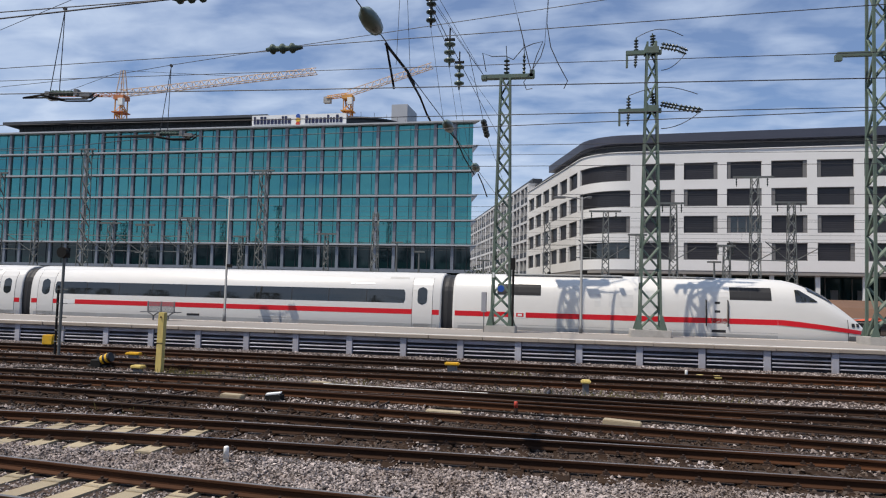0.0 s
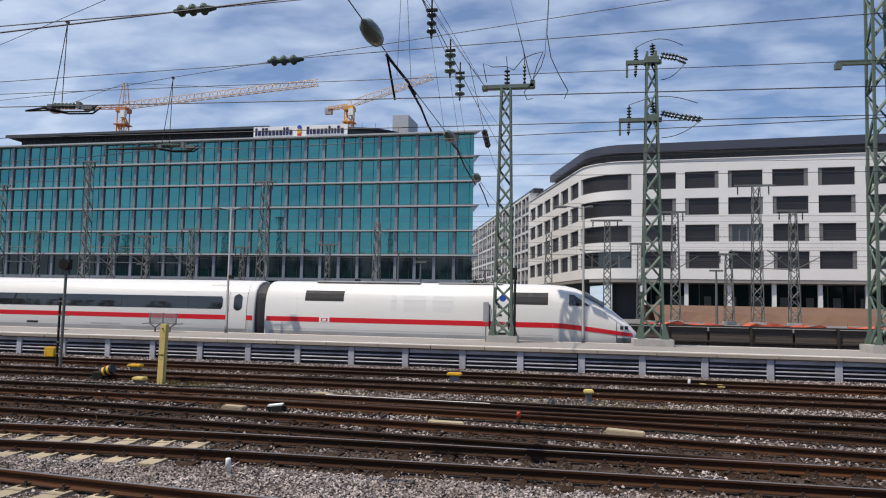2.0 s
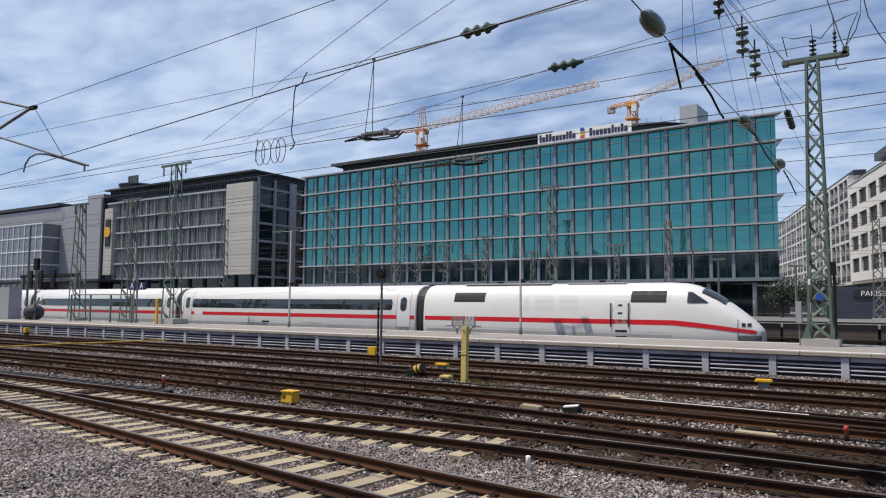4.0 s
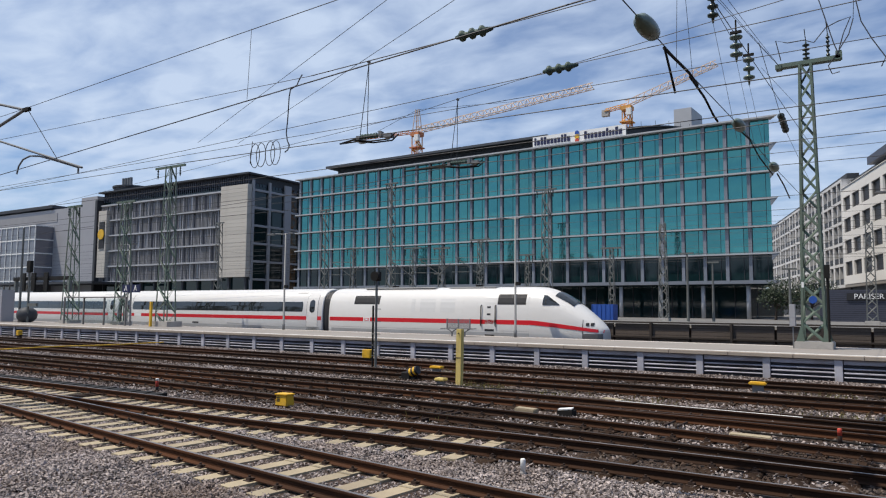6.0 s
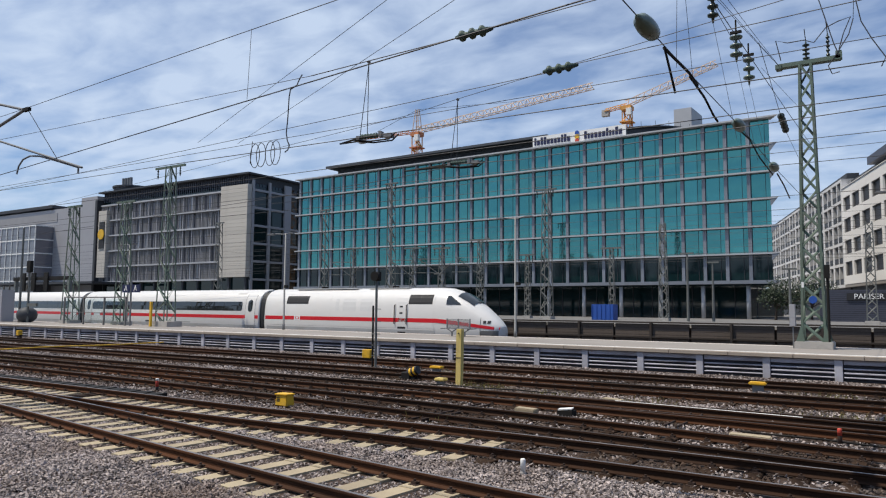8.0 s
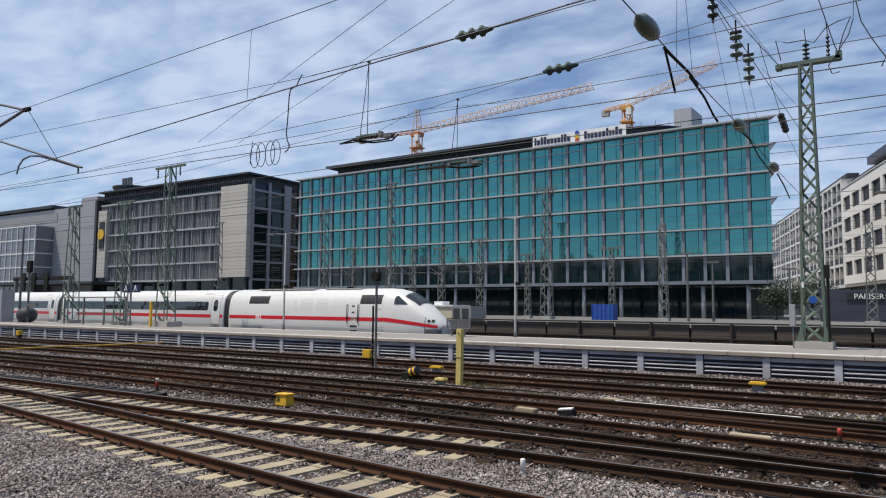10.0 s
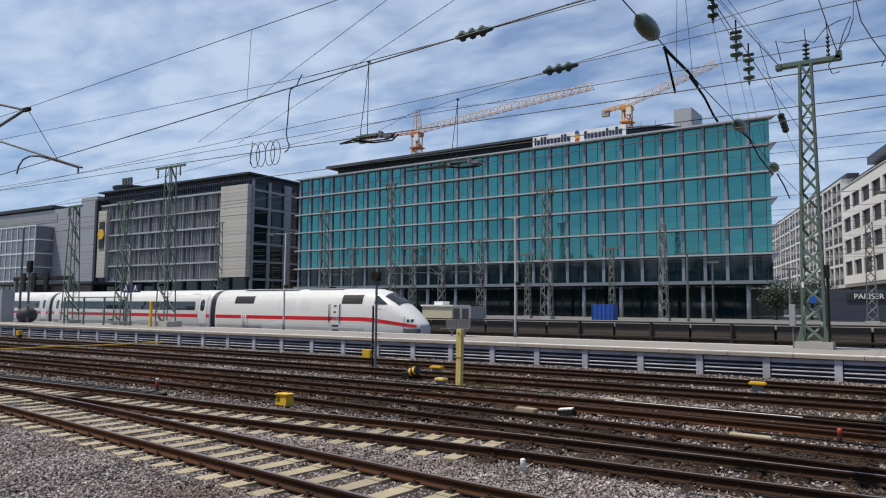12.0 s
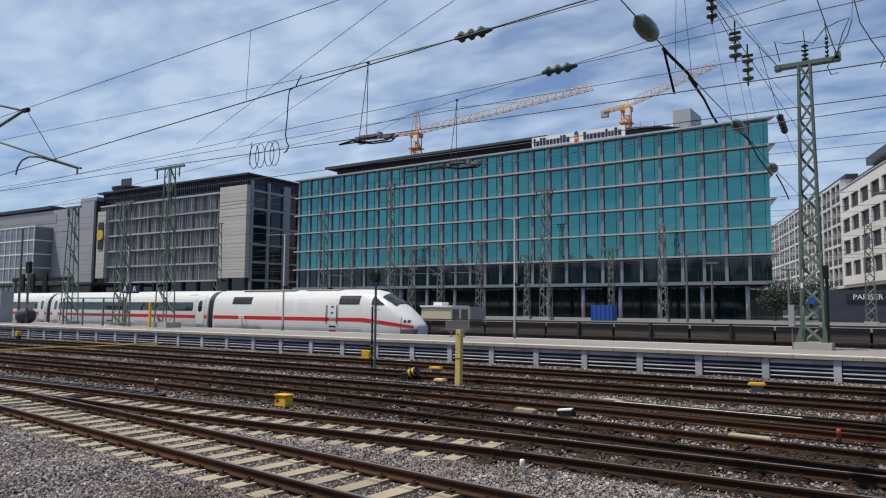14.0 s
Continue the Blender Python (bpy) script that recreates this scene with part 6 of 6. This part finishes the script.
# beige switch house, grey container and blue container beyond the train's track
sh = thing("switch_house", "small beige switch house with a flat roof", "hut", pose(-31.0, 47.6, 0))
bbox_part("wall", (-1.6, 1.3, 0, 2.4, YARD - 1.2, 2.55), "beige", sh)
bbox_part("roof", (-1.7, 1.4, -0.1, 2.5, 2.55, 2.68), "white_paint", sh)
bbox_part("roof_hood", (-0.7, 0.1, 0.4, 1.4, 2.68, 2.95), "white_paint", sh)
eq = thing("equipment_hut", "dark grey equipment hut with vent panels", "hut", pose(-28.9, 47.4, 0))
bbox_part("wall", (-0.75, 1.0, 0, 2.0, YARD - 1.2, 2.6), "grey_facade", eq)
for i in range(2):
    bbox_part("vent", (-0.6 + i * 0.8, -0.05 + i * 0.8, -0.03, 0.0, 1.6, 2.4), "slate", eq)
bc = thing("skip_container", "bright blue steel container standing in the yard", "container", pose(-25.3, 70, YARD))
bbox_part("body", (-1.5, 0.8, 0, 1.4, 0.0, 1.6), "blue", bc, "", None, 0.02)
for i in range(5):
    bbox_part("rib", (-1.45 + i * 0.46, -1.38 + i * 0.46, -0.06, 0.0, 0.1, 1.55), "blue", bc)

# dark slatted hoarding with white lettering, beside the white building
hd = thing("hoarding", "dark slatted hoarding with white lettering", "hoarding", pose(-3.7, 84.0, 0))
for i in range(15):
    bbox_part("slat", (-3.4, 5.2, 0, 0.1, YARD + 0.22 * i, YARD + 0.22 * i + 0.18), "navy_attic", hd)
bbox_part("backing", (-3.4, 5.2, 0.1, 0.2, YARD, YARD + 3.3), "black_paint", hd)
sb = bbox_part("sign_board", (-0.9, 5.1, -0.14, -0.02, YARD + 2.2, YARD + 2.95), "black_paint", hd)
text_part("lettering", "PARISER HÖFE", 0.74, "white_paint", sb, pose(2.1, -0.16, YARD + 2.58, 90, 0, 0))

# ---------------------------------------------------------------- things between the tracks


def signal_pole():
    s = thing("shunting_signal", "thin dark signal post with a round disc back and rungs", "signal", pose(-19.6, 25.0, BED))
    bm = bmesh.new()
    tube(bm, (0, 0, 0), (0, 0, 4.0), 0.055, 8)
    for z in (2.6, 2.05, 1.5, 1.0, 0.55):
        tube(bm, (-0.25, 0, z), (0.25, 0, z), 0.018, 5)
    part("post", bm, "mast_grey", s)
    bm = bmesh.new()
    lathe(bm, [(0, 0.21), (0.16, 0.21)], (0.02, -0.05, 4.05), (0, -1, 0), 20)
    box(bm, -0.1, 0.1, -0.02, 0.2, 3.85, 4.25)
    part("signal_disc", bm, "black_metal", s, "round black signal disc")
    bm = bmesh.new()
    tube(bm, (-0.33, 0.2, 0.0), (-0.33, 0.2, 2.75), 0.045, 8)
    part("cable_pipe", bm, "black_metal", s)


signal_pole()


def block_post():
    p = thing("marker_post", "weathered pale yellow wooden marker post in ballast", "post", pose(-13.0, 21.3, BED))
    bm = bmesh.new()
    box(bm, -0.11, 0.11, -0.09, 0.09, 0, 1.95)
    bmesh.ops.bevel(bm, geom=bm.edges[:], offset=0.015, segments=2, affect="EDGES")
    part("post", bm, "pale_yellow", p, "", pose(0, 0, 0, 0, 0.8, 0))
    for z in (0.95,):
        bbox_part("band", (-0.12, 0.12, -0.1, 0.1, z, z + 0.02), "rust", p)
    bm = bmesh.new()
    tube(bm, (0.03, -0.1, 1.8), (0.03, -0.13, 1.8), 0.025, 8)
    part("bolt", bm, "rust", p)


block_post()

yb = thing("junction_box", "bright yellow trackside junction box", "box", pose(-14.05, 14.0, BED) @ Matrix.Scale(0.8, 4))
bm = bmesh.new()
box(bm, -0.27, 0.27, -0.19, 0.19, 0.05, 0.42)
for v in bm.verts:
    if v.co.z > 0.3:
        v.co.x *= 0.92
        v.co.y *= 0.9
bmesh.ops.bevel(bm, geom=bm.edges[:], offset=0.025, segments=2, affect="EDGES")
part("body", bm, "yellow", yb)
bm = bmesh.new()
box(bm, -0.29, 0.29, -0.21, 0.21, 0.40, 0.45)
bmesh.ops.bevel(bm, geom=bm.edges[:], offset=0.015, segments=2, affect="EDGES")
part("lid", bm, "yellow", yb)
for i in range(3):
    bbox_part("label_bar", (-0.2, -0.05, -0.195, -0.185, 0.2 + i * 0.05, 0.22 + i * 0.05), "black_paint", yb)
bbox_part("base", (-0.2, 0.2, -0.14, 0.14, 0, 0.06), "rust", yb)

for x, y, s in ((-21.55, 26.9, 1.0), (-58.0, 29.0, 0.8)):
    y2 = thing("junction_box", "small yellow trackside box on a short stand", "box", pose(x, y, BED), "small yellow boxes")
    bbox_part("body", (-0.25 * s, 0.25 * s, -0.16, 0.16, 0.25, 0.66), "yellow", y2, "", None, 0.03)
    bbox_part("stand", (-0.1, 0.25, -0.1, 0.1, 0, 0.3), "rust", y2)


def capped_peg(x, y, h, w, cap, label):
    p = thing("trackside_peg", label, "marker", pose(x, y, BED), "trackside markers")
    bbox_part("stand", (-w * 0.32, w * 0.32, -0.08, 0.08, 0, h - 0.08), "galvanised", p)
    bm = bmesh.new()
    box(bm, -w / 2, w / 2, -0.16, 0.16, h - 0.1, h)
    bmesh.ops.bevel(bm, geom=bm.edges[:], offset=0.03, segments=2, affect="EDGES")
    part("cap", bm, cap, p)


capped_peg(-4.0, 25.2, 0.36, 0.52, "yellow", "grey trackside connection box with a yellow cap")
capped_peg(-16.1, 24.6, 0.30, 0.55, "yellow", "grey trackside connection box with a yellow cap")
capped_peg(-13.5, 20.9, 0.26, 0.40, "pale_yellow", "dark trackside box with a pale yellow cap")
capped_peg(0.56, 20.9, 0.42, 0.28, "pale_yellow", "dark trackside stand with a cream cap")
capped_peg(4.6, 26.1, 0.2, 0.26, "pale_yellow", "low cream-capped track box")
capped_peg(5.15, 26.0, 0.2, 0.26, "pale_yellow", "low cream-capped track box")
capped_peg(-20.05, 27.6, 0.2, 0.9, "concrete", "flat concrete cable pit cover")


def round_peg(x, y, h, r, rows, label):
    p = thing("track_peg", label, "peg", pose(x, y, BED), "round track pegs")
    for z0, z1, mt in rows:
        bm = bmesh.new()
        lathe(bm, [(z0, r), (z1 - 0.02, r), (z1, r * 0.8)], (0, 0, 0), (0, 0, 1), 12)
        part("peg_section", bm, mt, p, smooth=True)


round_peg(-5.2, 10.5, 0.3, 0.042, ((0, 0.1, "concrete"), (0.1, 0.29, "white_paint")), "short white round peg in the ballast")
round_peg(-1.12, 16.5, 0.34, 0.045, ((0, 0.2, "rust"), (0.2, 0.34, "red_paint")), "short red and rust round peg between rails")
round_peg(-19.85, 14.2, 0.35, 0.05, ((0, 0.14, "black_paint"), (0.14, 0.32, "red_paint"), (0.32, 0.4, "white_paint")), "short dark peg with a red band")
round_peg(4.2, 26.5, 0.3, 0.05, ((0, 0.3, "white_paint"),), "short white peg by the rail")

# point lever with black and yellow weight
pl = thing("point_lever", "hand point lever with a black and yellow striped weight", "lever", pose(-15.4, 21.7, BED))
bm = bmesh.new()
box(bm, -0.3, 0.1, -0.15, 0.15, 0.0, 0.3)
box(bm, -0.45, 0.3, -0.1, 0.1, 0.0, 0.12)
bmesh.ops.bevel(bm, geom=bm.edges[:], offset=0.03, segments=1, affect="EDGES")
part("lever_frame", bm, "black_metal", pl)
for i in range(5):
    bm = bmesh.new()
    lathe(bm, [(0, 0.16), (0.085, 0.16)], (-0.02 + i * 0.08, 0, 0.26 + i * 0.028), (1, 0, 0.35), 16)
    part("weight_band", bm, "yellow" if i % 2 else "black_paint", pl)

# yellow hose across the far tracks
hose = part("hose", bmesh.new(), "yellow")
bm = bmesh.new()
pts = [Vector((-40.4, 17.5, 0.06)), Vector((-40.7, 19.4, 0.06)), Vector((-41.1, 22.6, 0.06)), Vector((-40.4, 25.6, 0.06)), Vector((-40.9, 29.6, 0.05))]
cable(bm, pts, 0.035, 6)
hose.data = finish("hose", bm, "yellow")
tagged(hose, "yellow hose lying across the rails", "hose")

# dark steel slide plates and rods of the turnouts
t = thing("turnout_plates", "dark greasy steel slide plates of a turnout", "turnout", group="turnout plates")
for i in range(16):
    x = -27.5 + i * 0.62
    bbox_part("slide_plate", (-0.22, 0.22, -0.3, 0.3, -0.19, -0.05), "black_metal", t, "", pose(x, 12.95, 0, 0, 0, 24))
for x, y0, y1 in ((-20.3, 10.6, 13.6), (-9.8, 13.9, 17.2), (-4.6, 16.4, 19.6), (0.9, 12.8, 15.4), (-13.0, 17.0, 19.5)):
    t = thing("point_rod", "rusty steel point rods lying across the rails", "rod", group="point rods")
    for dx in (0.0, 0.28):
        bm = bmesh.new()
        cable(bm, [(x + dx, y0, -0.13), (x + dx + 0.05, (y0 + y1) / 2, -0.15), (x + dx, y1, -0.13)], 0.028, 6)
        part("rod", bm, "rust", t)
for x0, y0, x1, y1 in ((-17.5, 20.3, -9.0, 20.6), (-3.0, 16.6, 3.5, 16.2), (-12.5, 24.4, -6.0, 24.7)):
    bm = bmesh.new()
    rc = random.Random(int(x0 * 7))
    cable(bm, [(x0 + (x1 - x0) * i / 12, y0 + (y1 - y0) * i / 12 + rc.uniform(-0.07, 0.07), BED + 0.06 + rc.uniform(0, 0.04)) for i in range(13)], 0.022, 6)
    tagged(part("trackside_cable", bm, "black_metal"), "black cable lying loose on the ballast", "cable", "trackside cables")
for x, y, w, d in ((-8.2, 16.75, 0.55, 0.3), (-2.7, 15.9, 0.8, 0.3), (-7.0, 19.9, 0.6, 0.3), (1.2, 15.9, 0.8, 0.3)):
    t = bbox_part("cable_cover", (-w / 2, w / 2, -d / 2, d / 2, 0, 0.12), "concrete_sleeper", None, "", pose(x, y, BED + 0.02, 0, 2, random.uniform(-8, 8)), 0.02)
    tagged(t, "flat concrete cable cover beside the rails", "cover", "cable covers")
pr = bbox_part("rail_strip", (-2.3, 2.3, -0.03, 0.03, 0, 0.008), "white_line", None, "", pose(-4.3, 18.786, 0.002, 0, 0, -4.0))
tagged(pr, "worn white strip lying along a rail head", "strip")
pm = thing("point_machine", "low white-lidded point machine between tracks", "machine", pose(-7.15, 16.9, BED))
bbox_part("body", (-0.2, 0.2, -0.15, 0.15, 0, 0.16), "black_metal", pm)
bbox_part("lid", (-0.18, 0.18, -0.13, 0.13, 0.17, 0.2), "white_paint", pm, "", pose(0, 0, 0, 0, -6, 12))


def weeds(spots, seed):
    """Tufts of thin dry grass blades."""
    r = random.Random(seed)
    verts, faces = [], []
    for cx, cy, n, spread in spots:
        for _ in range(n):
            x, y = cx + r.gauss(0, spread), cy + r.gauss(0, 0.16)
            a = r.uniform(0, 6.28)
            h = r.uniform(0.08, 0.26)
            w = Vector((math.cos(a), math.sin(a), 0)) * 0.008
            tip = Vector((x + r.gauss(0, 0.06), y + r.gauss(0, 0.06), BED + h))
            k = len(verts)
            base = Vector((x, y, BED))
            verts += [base - w, base + w, (base + tip) / 2 + w * 0.7 + Vector((0, 0, 0.02)), tip]
            faces.append((k, k + 1, k + 2, k + 3))
    me = bpy.data.meshes.new("weeds")
    me.from_pydata(verts, [], faces)
    me.materials.append(M["weed"])
    tagged(new("weeds", me), "tufts of dry yellow-green weeds in the ballast", "weeds", kind="stuff")


weeds([(-34, 17.0, 260, 1.4), (-37, 16.9, 220, 1.2), (-30, 20.4, 90, 0.8), (-11.6, 20.9, 120, 0.5), (-9.0, 20.5, 60, 0.5), (1.2, 20.3, 160, 0.8), (-1.4, 20.1, 120, 0.7), (-6.3, 20.4, 70, 0.6),
       (-48, 30.4, 160, 0.5), (3.5, 20.2, 120, 0.8), (-15.5, 25.0, 60, 0.5), (-2.0, 24.9, 60, 0.6), (-9.5, 14.3, 50, 0.5), (-12.6, 21.2, 60, 0.3)], 11)


def tree(x, y, h, seed):
    t = thing("tree", "small dark green broadleaf tree by the building", "tree", pose(x, y, YARD), "trees by the building")
    r = random.Random(seed)
    bm = bmesh.new()
    tube(bm, (0, 0, 0), (0.1, 0, h * 0.45), 0.16, 8, 0.1)
    tips = []
    for i in range(9):
        a = r.uniform(0, 6.28)
        e = Vector((math.cos(a) * r.uniform(0.8, 2.0), math.sin(a) * r.uniform(0.8, 2.0), h * r.uniform(0.5, 0.95)))
        tube(bm, (0.05, 0, h * r.uniform(0.28, 0.45)), e, 0.07, 5, 0.02)
        tips.append(e)
    part("trunk", bm, "bark", t)
    verts, faces = [], []
    for e in tips:
        for _ in range(170):
            p = e + Vector((r.gauss(0, 0.55), r.gauss(0, 0.55), r.gauss(0, 0.5)))
            u = Vector((r.gauss(0, 1), r.gauss(0, 1), r.gauss(0, 1))).normalized() * r.uniform(0.08, 0.16)
            w = u.orthogonal().normalized() * r.uniform(0.05, 0.1)
            k = len(verts)
            verts += [p - u, p + w, p + u, p - w]
            faces.append((k, k + 1, k + 2, k + 3))
    me = bpy.data.meshes.new("crown")
    me.from_pydata(verts, [], faces)
    me.materials.append(M["leaf"])
    c = new("crown", me)
    c.parent = t


def town_behind():
    """The town behind the viewer, which only the glass fronts and the train's windows mirror: plain blocks and a row of tree crowns."""
    r = random.Random(21)
    bm = bmesh.new()
    x = -190.0
    while x < 150:
        w = r.uniform(9, 24)
        box(bm, x, x + w, -70 + r.uniform(-4, 4), -52, BED, r.uniform(10, 17))
        x += w + r.choice((0.0, 0.0, 5.0))
    tagged(part("backdrop", bm, "grey_facade"), "plain grey town blocks beyond the yard", "backdrop", kind="structure")
    verts, faces = [], []
    x = -185.0
    while x < 145:
        h, w = r.uniform(12, 21) + (4 if x < -90 else 0), r.uniform(2.5, 5)
        for _ in range(420):
            u = Vector((r.gauss(0, 1), r.gauss(0, 1), r.gauss(0, 1))).normalized() * r.uniform(0.75, 1.0)
            p = Vector((x + u.x * w, -47 + u.y * 3.5, h * 0.58 + u.z * h * 0.42))
            a = Vector((r.gauss(0, 1), r.gauss(0, 1), r.gauss(0, 1))).normalized() * r.uniform(0.4, 0.8)
            b = a.orthogonal().normalized() * r.uniform(0.3, 0.6)
            k = len(verts)
            verts += [p - a, p + b, p + a, p - b]
            faces.append((k, k + 1, k + 2, k + 3))
        x += r.uniform(4, 11)
    me = bpy.data.meshes.new("far_trees")
    me.from_pydata(verts, [], faces)
    me.materials.append(M["leaf"])
    tagged(new("far_trees", me), "row of dark green tree crowns beyond the yard", "trees", kind="stuff")


town_behind()
tree(-10.4, 88.0, 4.4, 1)
tree(-12.0, 89.0, 3.6, 2)
tree(-9.0, 96.0, 4.6, 3)


# ---------------------------------------------------------------- what moves
def motions():
    rows = [(0.0, -6.57), (0.5, -9.68), (1.0, -12.56), (1.5, -15.35), (2.0, -18.03), (2.5, -20.66), (3.0, -23.16), (3.5, -25.63), (4.75, -31.31), (6.0, -36.4), (6.5, -38.29), (7.0, -40.09),
            (7.5, -41.85), (8.0, -43.51), (9.25, -46.72), (10.5, -48.62), (11.0, -49.16), (11.5, -49.53), (12.0, -49.77), (12.5, -49.92), (13.0, -49.96), (14.0, -49.97)]
    walk(train, [(t, pose(x, 40.55 - TRAIN_SLANT * x, 0, 0, 0, -math.degrees(math.atan(TRAIN_SLANT)))) for t, x in rows])


motions()
